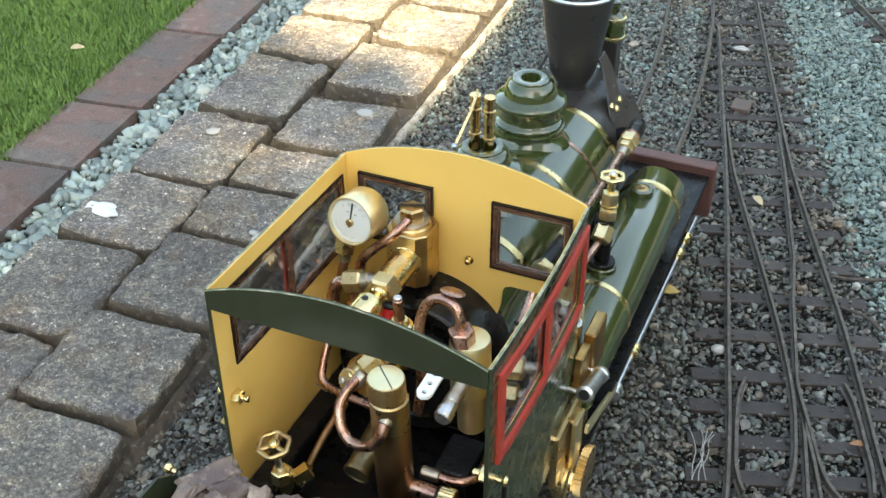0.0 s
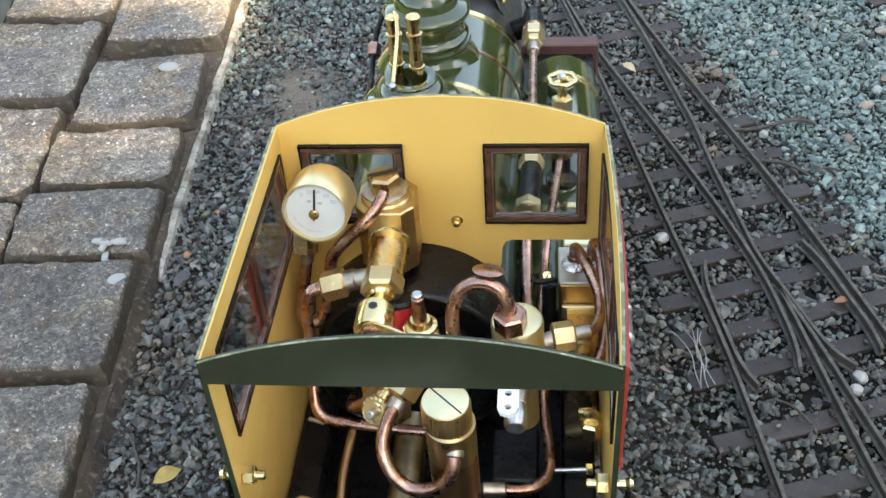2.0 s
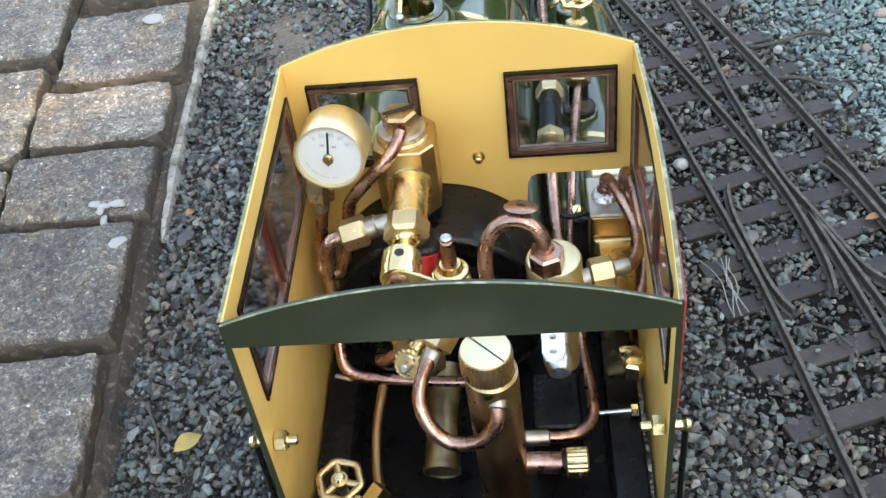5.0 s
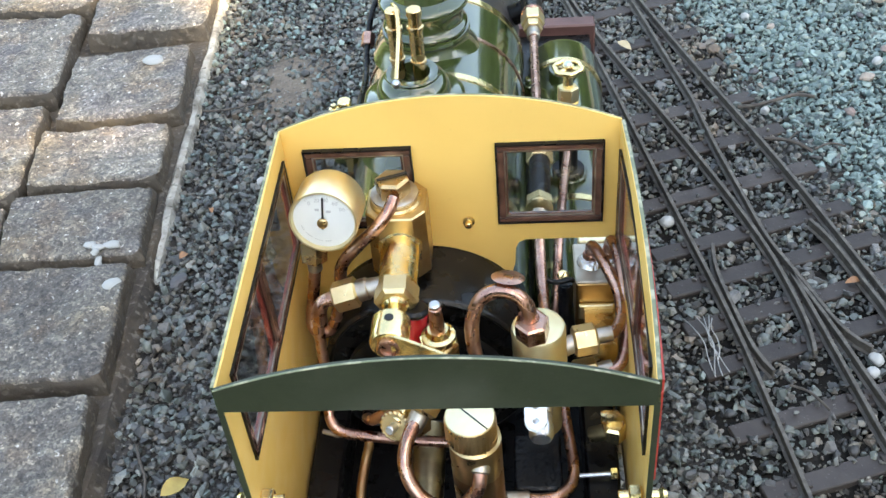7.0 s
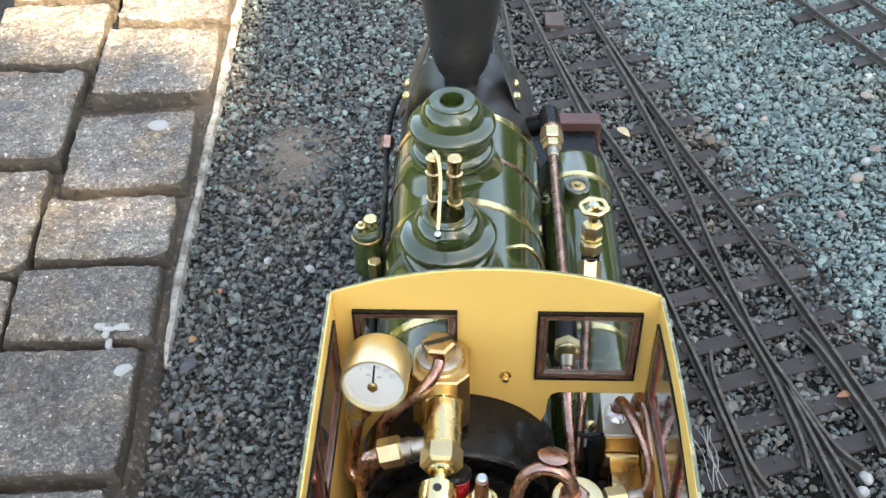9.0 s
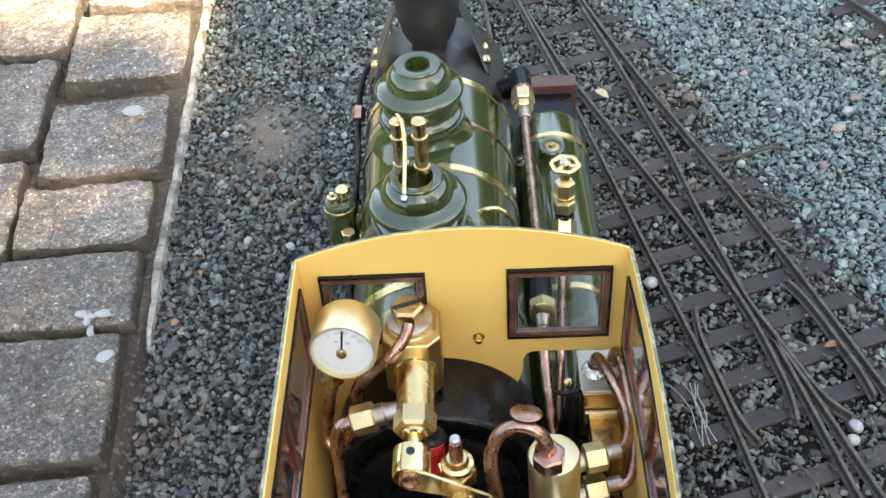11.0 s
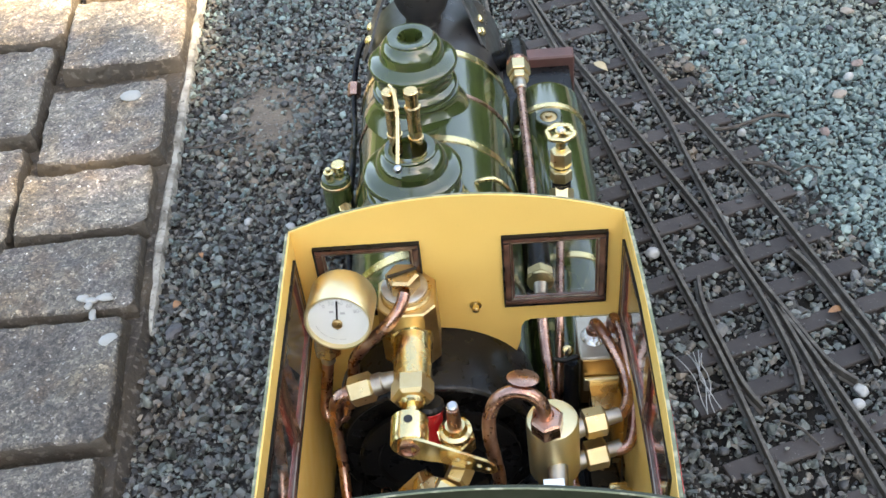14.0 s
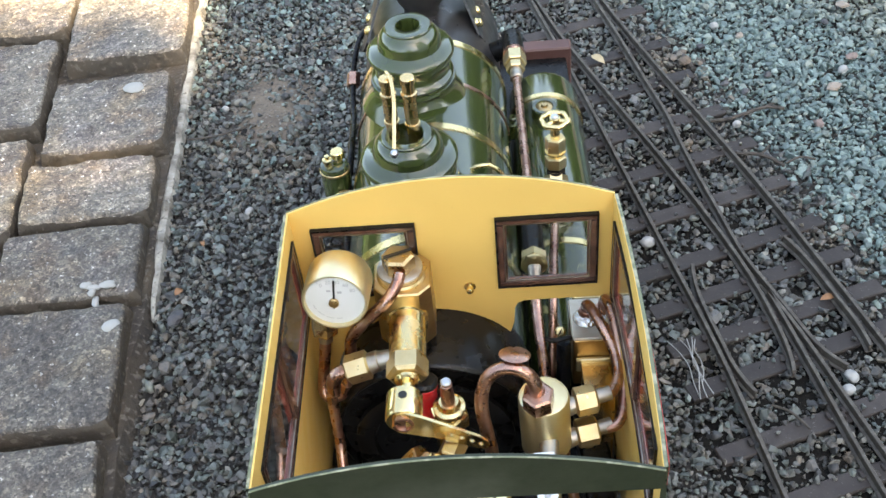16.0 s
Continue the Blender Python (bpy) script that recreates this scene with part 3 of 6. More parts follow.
for r in (0.3, 0.55, 0.8, 1.0, 1.15):
    _rows.append([_dust.verts.new((-138 + r * (34 + 9 * noise.noise(Vector((math.cos(a) * 1.5, math.sin(a) * 1.5, 3)))) * math.cos(a), 342 + r * (46 + 12 * noise.noise(Vector((math.cos(a) * 1.5, math.sin(a) * 1.5, 8)))) * math.sin(a),
                                   -0.4 - 3.2 * r ** 3 + 0.5 * noise.noise(Vector((math.cos(a) * 4 * r, math.sin(a) * 4 * r, r * 3))))) for a in (2 * math.pi * k / 40 for k in range(40))])
for k in range(40):
    _dust.faces.new((_mid, _rows[0][k - 1], _rows[0][k]))
for a, b in zip(_rows, _rows[1:]):
    bridge(_dust, a, b)
tagged(part("dust_patch", _dust, DUST), "bare patch of pale brown dust and fine grit", "ground", kind="structure")
_ballast = _p[(_p[:, 0] < _right) & (_p[:, 0] > _left + rng.uniform(-2, 3, len(_p))) & (clear_of(_p, SLEEPERS, -1.1) | (rng.random(len(_p)) < 0.03)) & clear_of(_p, OWN_SLEEPERS)
              & (rng.random(len(_p)) > 0.85 * np.exp(-((_p[:, 0] + 138) / 24) ** 2 - ((_p[:, 1] - 342) / 34) ** 2))]
_track_edge = np.vectorize(lambda y: x_at(STOCK_LEFT, y) - 24)
_mix = _ballast[rng.random(len(_ballast)) < np.clip((_ballast[:, 1] - 190) / 900, 0, 0.32) * (_ballast[:, 0] < _track_edge(_ballast[:, 1]))] + rng.uniform(-1.2, 1.2, 2)
chips("mixed_chippings", PALE_GRAVEL, _mix, 2.0, "pale green-grey chippings strewn over the dark ballast", z=-0.9)
chips("ballast", GRAVEL, _ballast, 2.15, "dark grey crushed granite ballast chippings between the tracks", z=-1.6)
_q = scatter(20, 430, 60, 960, 2.65)
_q = _q[(_q[:, 0] > far(_q[:, 1]) + rng.normal(0, 9, len(_q))) & clear_of(_q, FAR_SLEEPERS)]
_on = np.array([(x + u * math.cos(turn) - v * math.sin(turn), y + u * math.sin(turn) + v * math.cos(turn)) for x, y, turn, a, b in SLEEPERS for u, v in zip(rng.uniform(a, b, 7), rng.uniform(-5, 5, 7))])
chips("stray_chippings", GRAVEL, _on, 1.7, "small loose chippings lying on the sleepers", z=2.0, zvar=0.2)
chips("pale_chippings", PALE_GRAVEL, _q, 2.2, "pale green-grey crushed stone chippings beside the track", z=-1.6)
_r = scatter(-860, -540, 250, 1500, 6.6)
_r = _r[(_r[:, 0] > -700 - 0.13 * (_r[:, 1] - 594)) & (_r[:, 0] < -600 - 0.17 * (_r[:, 1] - 567))]
chips("pebble_strip", PEBBLE, _r, 7.2, "pale grey-green pebbles between setts and edging", z=-212, zvar=2.0)

# ---- setts ----


def sett_mesh(w, d, h, seed, lean=-0.115, skew=0.06):
    """A hewn block, w by d: a flat uneven top, a narrow chipped arris and steep rough flanks."""
    n = 34
    rs = np.random.default_rng(seed)
    ph = rs.uniform(0, 100, 4)
    hump = rs.uniform(-1.2, 1.2, 2)

    def nz(x, y, z, k, q):
        return noise.noise(Vector((x * k + ph[q], y * k + ph[3 - q], z * k)))

    def place(x, y, z):
        # the sawn corner lines wander, and the whole block leans with the row
        x += 1.6 * nz(0, y, z, 0.05, 0) * (x / w) * 2 + 0.8 * nz(x, y, z, 0.22, 1)
        y += 1.6 * nz(x, 0, z, 0.05, 2) * (y / d) * 2 + 0.8 * nz(x, y, z, 0.22, 3)
        x, y = x + lean * y, y + skew * x
        return x, y, z
    bm = bmesh.new()
    line = [-1 + 2 * i / n for i in range(n + 1)]
    line = [math.copysign(1 - (1 - abs(t)) ** 1.35, t) for t in line]
    grid = []
    for u in line:
        row = []
        for v in line:
            x, y = u * w / 2, v * d / 2
            k = (abs(u * v)) ** 9
            x, y = x * (1 - 0.045 * k), y * (1 - 0.045 * k)
            rim = min(w / 2 - abs(x), d / 2 - abs(y))
            arris = 1.9 + 1.3 * nz(x, y, 0, 0.09, 1)
            drop = 2.6 * max(0.0, 1 - rim / max(arris, 0.8)) ** 2
            wob = nz(x, y, 0, 0.03, 0) * 2.4 + nz(x, y, 0, 0.10, 2) * 1.9 + nz(x, y, 0, 0.30, 1) * 1.0 + nz(x, y, 0, 0.7, 3) * 0.45
            tilt = hump[0] * u + hump[1] * v
            row.append(bm.verts.new(place(x, y, h - drop + wob + tilt)))
        grid.append(row)
    for i in range(n):
        for j in range(n):
            bm.faces.new((grid[i][j], grid[i + 1][j], grid[i + 1][j + 1], grid[i][j + 1]))
    rim = [grid[i][0] for i in range(n)] + [grid[n][j] for j in range(n)] + [grid[n - i][n] for i in range(n)] + [grid[0][n - j] for j in range(n)]
    flat = [(u * w / 2, v * d / 2) for u, v in [(line[i], -1) for i in range(n)] + [(1, line[j]) for j in range(n)] + [(line[n - i], 1) for i in range(n)] + [(-1, line[n - j]) for j in range(n)]]
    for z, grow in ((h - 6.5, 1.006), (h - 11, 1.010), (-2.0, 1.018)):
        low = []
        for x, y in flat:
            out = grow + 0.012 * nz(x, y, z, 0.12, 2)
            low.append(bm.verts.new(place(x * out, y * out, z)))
        # every flank face takes the browner colour that holds painted shade
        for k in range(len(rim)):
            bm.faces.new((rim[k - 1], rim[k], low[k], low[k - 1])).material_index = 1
        rim = low
    return bm


pavement = new("pavement")
tagged(pavement, "path of worn granite setts with recessed mortar joints", "pavement", kind="structure")
_bed = bmesh.new()
_rows = []
for y in range(-260, 960, 20):
    xr, xl = edge_x(y) + 1.2 * math.sin(y * 0.11), -352 - 0.085 * (y - 95)
    xs = [xl, xl + 4, -300, -262, xr - 14, xr - 6 + 1.5 * math.sin(y * 0.05), xr]
    zs = [-5, 1, 0.5, 0.5, 3.5, 4.2 + 1.0 * math.sin(y * 0.07), -5]
    _rows.append([_bed.verts.new((x, y, z)) for x, z in zip(xs, zs)])
for a, b in zip(_rows, _rows[1:]):
    for k in range(len(a) - 1):
        _bed.faces.new((a[k], a[k + 1], b[k + 1], b[k]))
part("mortar_bed", _bed, MORTAR, pavement)
_cem = bmesh.new()
_rows = []
for y in range(136, 960, 8):
    x = edge_x(y) - 0.5 + 0.5 * max(0, 200 - y) * 0.04
    g = min(1.0, 0.15 + (y - 136) / 60) * (1 + 0.25 * noise.noise(Vector((y * 0.06, 8, 0))))
    j = 1.8 * noise.noise(Vector((y * 0.03, 0, 0))) + 1.0 * noise.noise(Vector((y * 0.13, 3, 0)))
    _rows.append([_cem.verts.new(p) for p in ((x - 5.0 * g + j * 1.4, y, 2.6), (x - 3.4 * g + j * 1.2, y, 4.0 * g + j * 0.3), (x + 0.2 * g + j * 0.8, y, 3.6 * g + j * 0.3), (x + 1.8 * g + j * 0.6, y, -2))])
for a, b in zip(_rows, _rows[1:]):
    for k in range(3):
        _cem.faces.new((a[k], a[k + 1], b[k + 1], b[k]))
part("cement_edge", _cem, CEMENT, pavement, "pale cement haunching along the setts")

# the two columns of setts: near and far end of each block along the path
RIGHT_ROWS = [(-235, -151), (-141, -50), (-40, 41), (52, 137), (147, 204.5), (213, 271), (283, 366), (392, 484), (496, 586), (597, 680), (690, 775), (786, 870)]
LEFT_ROWS = [(-190, -102), (-93, -4), (6, 96), (106, 190), (201, 298), (312, 420), (431, 518), (529, 610), (620, 705), (715, 800)]
_k = 0
for rows, left in ((RIGHT_ROWS, False), (LEFT_ROWS, True)):
    for y0, y1 in rows:
        ym = (y0 + y1) / 2
        xc = -236 - 0.062 * (ym - 130) + (5 if ym < 0 else 0) if not left else -331 - 0.090 * (ym - 247)
        w = 84 + (5 if ym > 380 else 0) if not left else 80 + (6 if ym > 425 else 0)
        bm = sett_mesh(w, y1 - y0 + 1.0, 16.0, 100 + _k)
        bm.transform(Matrix.Translation((xc, ym, random.uniform(-0.8, 0.8))) @ Matrix.Rotation(radians(random.uniform(-1, 1)), 4, "Z"))
        # blocks short of a set distance take the darker granite, the rest the lighter
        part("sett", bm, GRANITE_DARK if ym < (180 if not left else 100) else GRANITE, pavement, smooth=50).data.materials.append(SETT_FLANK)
        _k += 1

# ---- edging and lawn ----
edging_strip = part("edging_strip", beam((-561, 350, -212), (-760, 1520, -212), 4.2, 26, 0.8), EDGE_STRIP)
tagged(edging_strip, "thin grey-green edging strip between pebbles and setts", "edging strip", kind="structure")
edging = new("edging")
tagged(edging, "row of brown brick pavers edging the lawn", "edging", kind="structure")
PAVERS = [(130, 285), (290, 442), (448, 600), (606, 840), (846, 1050), (1056, 1260), (1266, 1470)]
for y0, y1 in PAVERS:
    ym = (y0 + y1) / 2
    xc = -752 - 0.13 * (ym - 594)
    bm = box(-50, 50, -(y1 - y0) / 2, (y1 - y0) / 2, -228, -200, 3.2, segs=2)
    bm.transform(Matrix.Translation((xc, ym, 0)) @ Matrix.Rotation(radians(8), 4, "Z"))
    part("paver", bm, PAVER, edging)
_lawn = flat_sheet(-2800, -780, -700, 3300, -207, 30, 40)
for v in _lawn.verts:
    edge = -801 - 0.13 * (v.co.y - 594)
    if v.co.x > edge - 60:
        v.co.x = edge
    v.co.z += 2 * noise.noise(v.co * 0.01)
lawn = part("lawn", _lawn, SOIL)
tagged(lawn, "soil under a mown green lawn", "lawn", kind="structure")


def grass_blades(n, x0, x1, y0, y1):
    p = np.stack([rng.uniform(x0, x1, n), rng.uniform(y0, y1, n)], -1)
    p = p[p[:, 0] < -797 - 0.13 * (p[:, 1] - 594) + rng.uniform(-8, 8, len(p))]
    n = len(p)
    h, w = rng.uniform(9, 19, n), rng.uniform(0.7, 1.3, n)
    a, lean = rng.uniform(0, 2 * np.pi, n), rng.uniform(0.15, 0.9, n)
    co = np.zeros((n, 5, 3))
    dx, dy = np.cos(a), np.sin(a)
    for k, (up, out, side) in enumerate(((0, 0, -1), (0, 0, 1), (0.6, 0.35, -0.7), (0.6, 0.35, 0.7), (1.0, 1.0, 0))):
        co[:, k, 0] = p[:, 0] + dx * out * lean * h - dy * side * w
        co[:, k, 1] = p[:, 1] + dy * out * lean * h + dx * side * w
        co[:, k, 2] = -208 + up * h * (1 - 0.25 * lean)
    tri = np.array([[0, 1, 3], [0, 3, 2], [2, 3, 4]])
    faces = (tri[None] + (np.arange(n) * 5)[:, None, None]).reshape(-1, 3)
    me = bpy.data.meshes.new("grass")
    me.vertices.add(n * 5)
    me.vertices.foreach_set("co", (co * MM).ravel())
    me.loops.add(faces.size)
    me.loops.foreach_set("vertex_index", faces.ravel().astype(np.int32))
    me.polygons.add(len(faces))
    me.polygons.foreach_set("loop_start", np.arange(0, faces.size, 3, dtype=np.int32))
    me.update(calc_edges=True)
    me.materials.append(GRASS)
    return tagged(new("grass", me), "short green mown lawn grass beside the edging", "grass", kind="stuff")


grass_blades(210000, -1350, -720, 200, 1500)

# ---- track ----


def sweep(line, profile, z, steps=4, ease=6):
    """A rail: an upright profile of (across, up) along a plan line."""
    path = smooth_path([(x, y, z) for x, y in line], steps)
    # even steps, then eased so that no bend is a kink
    run = np.concatenate([[0], np.cumsum([(b - a).length for a, b in zip(path, path[1:])])])
    at = np.linspace(0, run[-1], max(int(run[-1] / 7), 4))
    xy = np.stack([np.interp(at, run, [p[k] for p in path]) for k in range(2)], -1)
    for _ in range(ease):
        xy[1:-1] = 0.25 * xy[:-2] + 0.5 * xy[1:-1] + 0.25 * xy[2:]
    path = [Vector((x, y, z)) for x, y in xy]
    bm = bmesh.new()
    rings = []
    for k, p in enumerate(path):
        t = (path[min(k + 1, len(path) - 1)] - path[max(k - 1, 0)]).normalized()
        s = Vector((t.y, -t.x, 0))
        rings.append([bm.verts.new(p + s * a + Vector((0, 0, b))) for a, b in profile])
    for a, b in zip(rings, rings[1:]):
        bridge(bm, a, b)
    bm.faces.new(rings[0])
    bm.faces.new(rings[-1])
    return bm


RAIL_PROFILE = [(-2.0, 0), (2.0, 0), (2.0, 0.5), (0.5, 0.9), (0.5, 3.9), (1.05, 4.2), (1.05, 5.5), (0.8, 5.8), (-0.8, 5.8), (-1.05, 5.5), (-1.05, 4.2), (-0.5, 3.9), (-0.5, 0.9), (-2.0, 0.5)]
_sl = {}


def sleeper(parent, x, y, turn, a, b):
    key = round(b - a)
    if key not in _sl:
        bm = box(-0.5 * (b - a), 0.5 * (b - a), -5.4, 5.4, -5, 1.2, 0.6)
        ob = part("sleeper", bm, SLEEPER, None)
        _sl[key] = ob.data
    else:
        ob = new("sleeper", _sl[key])
    mid = (a + b) / 2
    ob.parent = parent
    ob.location = Vector(((x + mid * math.cos(turn)) * MM, (y + mid * math.sin(turn)) * MM, random.uniform(-0.4, 0.4) * MM)) - origin_of(parent)
    ob.rotation_euler = (0, 0, turn + random.uniform(-0.012, 0.012))
    return ob


TIE = material("brown_tie_block", (0.10, 0.07, 0.055), 0.6, second=(0.06, 0.045, 0.04), scale=90, amount=0.7, bump=0.2)
_cb = box(-1.4, 1.4, -1.9, 1.9, -0.3, 1.5, 0.4)
_c = part("rail_chair", _cb, SLEEPER, None)
CHAIR = _c.data
bpy.data.objects.remove(_c)
turnout = thing("turnout", 140, 200, 0, "model railway turnout with brown rails on dark sleepers in ballast", "track")
for nm, line in (("stock_rail", STOCK_LEFT), ("stock_rail", STOCK_RIGHT), ("closure_rail", CLOSURE_LEFT), ("closure_rail", CLOSURE_RIGHT),
                 ("nose_rail", NOSE_LEFT), ("nose_rail", NOSE_RIGHT), ("check_rail", CHECK_LEFT), ("check_rail", CHECK_RIGHT)):
    part(nm, sweep(line, RAIL_PROFILE, 1.2, ease=60 if nm == "stock_rail" else 3), RAIL, turnout)
for s in SLEEPERS:
    sleeper(turnout, *s)
far_track = thing("track", 250, 600, 0, "second model railway track running past in pale chippings", "track")
for line in (FAR_LEFT, FAR_RIGHT):
    part("rail", sweep(line, RAIL_PROFILE, 1.2), RAIL, far_track)
for s in FAR_SLEEPERS:
    sleeper(far_track, *s)
track = thing("track", 0, 300, 0, "straight model railway track under the locomotive curving away", "track")
for side in (-23.9, 23.9):
    part("rail", sweep([(own_centre(y) + side, y) for y in range(-160, 860, 60)], RAIL_PROFILE, 1.2), RAIL, track)
for s in OWN_SLEEPERS:
    sleeper(track, *s)

part("tie_block", box(47, 63, 507, 528, 0.5, 5.5, 0.8), TIE, turnout, "flat brown block between the rails")
for line in (STOCK_LEFT, STOCK_RIGHT, CLOSURE_LEFT, CLOSURE_RIGHT, NOSE_LEFT, NOSE_RIGHT):
    ys = [p[1] for p in line]
    for x0, y0, turn, a, b in SLEEPERS:
        # where this rail crosses the sleeper
        y = y0
        for _ in range(6):
            y = y0 + (x_at(line, y) - x0) * math.tan(turn)
        if not (min(ys) + 4 < y < max(ys) - 4 and -90 < y < 380):
            continue
        x = x_at(line, y)
        slope = (x_at(line, y + 3) - x_at(line, y - 3)) / 6
        for s in (-1, 1):
            ob = new("rail_chair", CHAIR)
            ob.parent = turnout
            ob.location = Vector(((x + s * 3.4) * MM, y * MM, 1.4 * MM)) - origin_of(turnout)
            ob.rotation_euler = (0, 0, -math.atan(slope) + (math.pi if s < 0 else 0))


# ---- locomotive ----
loco = thing("locomotive", 0, 60, 6, "green geared live-steam model locomotive with an open cream-lined cab, roof removed", "locomotive")
BX, BZ, BR = -12.6, 107.0, 38.5     # boiler axis and radius
CW = 57.75                          # half the cab's width
CAB_Y = -112.0


def superround(cx, cz, a, b, n, a0, a1, steps):
    out = []
    for k in range(steps + 1):
        t = radians(a0 + (a1 - a0) * k / steps)
        c, s = math.cos(t), math.sin(t)
        out.append((cx + a * math.copysign(abs(c) ** (2 / n), c), cz + b * math.copysign(abs(s) ** (2 / n), s)))
    return out


def crown(z_end, z_top, n=28, x0=-CW, x1=CW):
    """Points of a shallow roof curve from x0 to x1."""
    h, w = z_top - z_end, CW
    r = (w * w + h * h) / (2 * h)
    return [(x, z_top - r + math.sqrt(r * r - x * x)) for x in (x0 + (x1 - x0) * k / n for k in range(n + 1))]


# cab front
LWIN, RWIN = (-50.0, -13.8, 157.6, 191.4), (16.0, 51.8, 157.6, 191.4)
_arch = superround(BX, BZ, 39.3, 39.3, 2.0, 20, 180, 30)
_out = [(-CW, 76)] + [(-CW, 199.5)] + crown(199.5, 211.5)[1:-1] + [(CW, 199.8), (CW, 148), (25, 148), (22.5, 146.8), (21.3, 144), (20.8, 136)]
_out += [p for p in _arch if p[0] < 20.0] + [(BX - 39.3, 76)]
_w2 = lambda w: rect(*w)
cab_front = part("cab_front", sheet(_out, [_w2(LWIN), _w2(RWIN)], lambda a, b: (a, 0, b), (0, 0.8, 0)), CREAM, loco, "cream-painted cab front sheet with two windows")
part("outer_sheet", sheet(_out, [_w2(LWIN), _w2(RWIN)], lambda a, b: (a, 0.8, b), (0, 0.6, 0)), GREEN_MATT, cab_front, "green outer face")


def window(parent, a0, a1, b0, b1, place, out, trim, mat=BROWN_TRIM, bars=(), depth=1.6, glass=True, bar=0.0, label="dark varnished window frame with clear glass"):
    """A framed window on a plate; place(a, b) gives the plate's surface, out is the unit way off it."""
    o = Vector(out)

    def strip(p0, p1, q0, q1):
        bm = bmesh.new()
        vs = []
        for d in (-0.2, depth):
            vs.append([bm.verts.new(Vector(place(a, b)) + o * d) for a, b in ((p0, q0), (p1, q0), (p1, q1), (p0, q1))])
        bm.faces.new(vs[0])
        bm.faces.new(vs[1])
        bridge(bm, vs[0], vs[1])
        bmesh.ops.bevel(bm, geom=bm.edges[:], offset=0.35, segments=2, affect="EDGES")
        return bm
    fr = bmesh.new()
    for st in ((a0, a1, b0, b0 + trim), (a0, a1, b1 - trim, b1), (a0, a0 + trim, b0 + trim, b1 - trim), (a1 - trim, a1, b0 + trim, b1 - trim)):
        tmp = strip(*st)
        me = bpy.data.meshes.new("tmp")
        tmp.to_mesh(me)
        fr.from_mesh(me)
        bpy.data.meshes.remove(me)
        tmp.free()
    win = part("window", fr, mat, parent, label)

    def border(i0, i1, d0, d1):
        """A thin rectangular frame between two insets from the opening, d0 to d1 off the plate."""
        bm = bmesh.new()
        for lo, hi in (((a0 + i0, b0 + i0), (a1 - i0, b0 + i1)), ((a0 + i0, b1 - i1), (a1 - i0, b1 - i0)), ((a0 + i0, b0 + i1), (a0 + i1, b1 - i1)), ((a1 - i1, b0 + i1), (a1 - i0, b1 - i1))):
            vs = []
            for d in (d0, d1):
                vs.append([bm.verts.new(Vector(place(a, b)) + o * d) for a, b in ((lo[0], lo[1]), (hi[0], lo[1]), (hi[0], hi[1]), (lo[0], hi[1]))])
            bm.faces.new(vs[0])
            bm.faces.new(vs[1])
            bridge(bm, vs[0], vs[1])
        return bm
    if glass:
        part("frame_lip", border(-0.65, 0.0, 0.05, depth + 0.15), BLACK, win, "black outer lip")
        part("bead", border(trim, trim + 0.55, -0.3, depth * 0.75), SOLDER, win, "dull metal glazing bead")
        part("rebate", border(trim + 0.55, trim + 1.15, -0.3, depth * 0.4), BROWN_TRIM, win, "brown rebate")
    half = bar or trim * 0.45
    for b in bars:
        part("glazing_bar", strip(b - half, b + half, b0 + trim, b1 - trim), mat, win)
    if glass:
        cuts = [a0 + trim * 0.5, *bars, a1 - trim * 0.5]
        for p, q in zip(cuts, cuts[1:]):
            bm = bmesh.new()
            vs = []
            for d in (-0.75, -0.35):
                vs.append([bm.verts.new(Vector(place(a, b)) + o * d) for a, b in ((p, b0 + trim * 0.5), (q, b0 + trim * 0.5), (q, b1 - trim * 0.5), (p, b1 - trim * 0.5))])
            bm.faces.new(vs[0])
            bm.faces.new(vs[1])
            bridge(bm, vs[0], vs[1])
            pane = part("pane", bm, GLASS, win, smooth=0)
            pane.visible_shadow = False
    return win


for w in (LWIN, RWIN):
    window(cab_front, *w, lambda a, b: (a, 0, b), (0, -1, 0), 2.2)



def bow(ob):
    """Bends a right-hand cab plate outwards between front and rear."""
    if ob.get("bowed"):
        return
    ob["bowed"] = 1
    off = origin_of(ob.parent) * 1000
    bm = bmesh.new()
    bm.from_mesh(ob.data)
    bmesh.ops.subdivide_edges(bm, edges=[e for e in bm.edges if abs(e.verts[0].co.y - e.verts[1].co.y) > 0.03], cuts=7, use_grid_fill=True)
    for v in bm.verts:
        y = v.co.y * 1000 + off.y
        v.co.x += 0.0018 * max(0.0, 1 - ((y + 54) / 58) ** 2)
    bm.to_mesh(ob.data)
    bm.free()


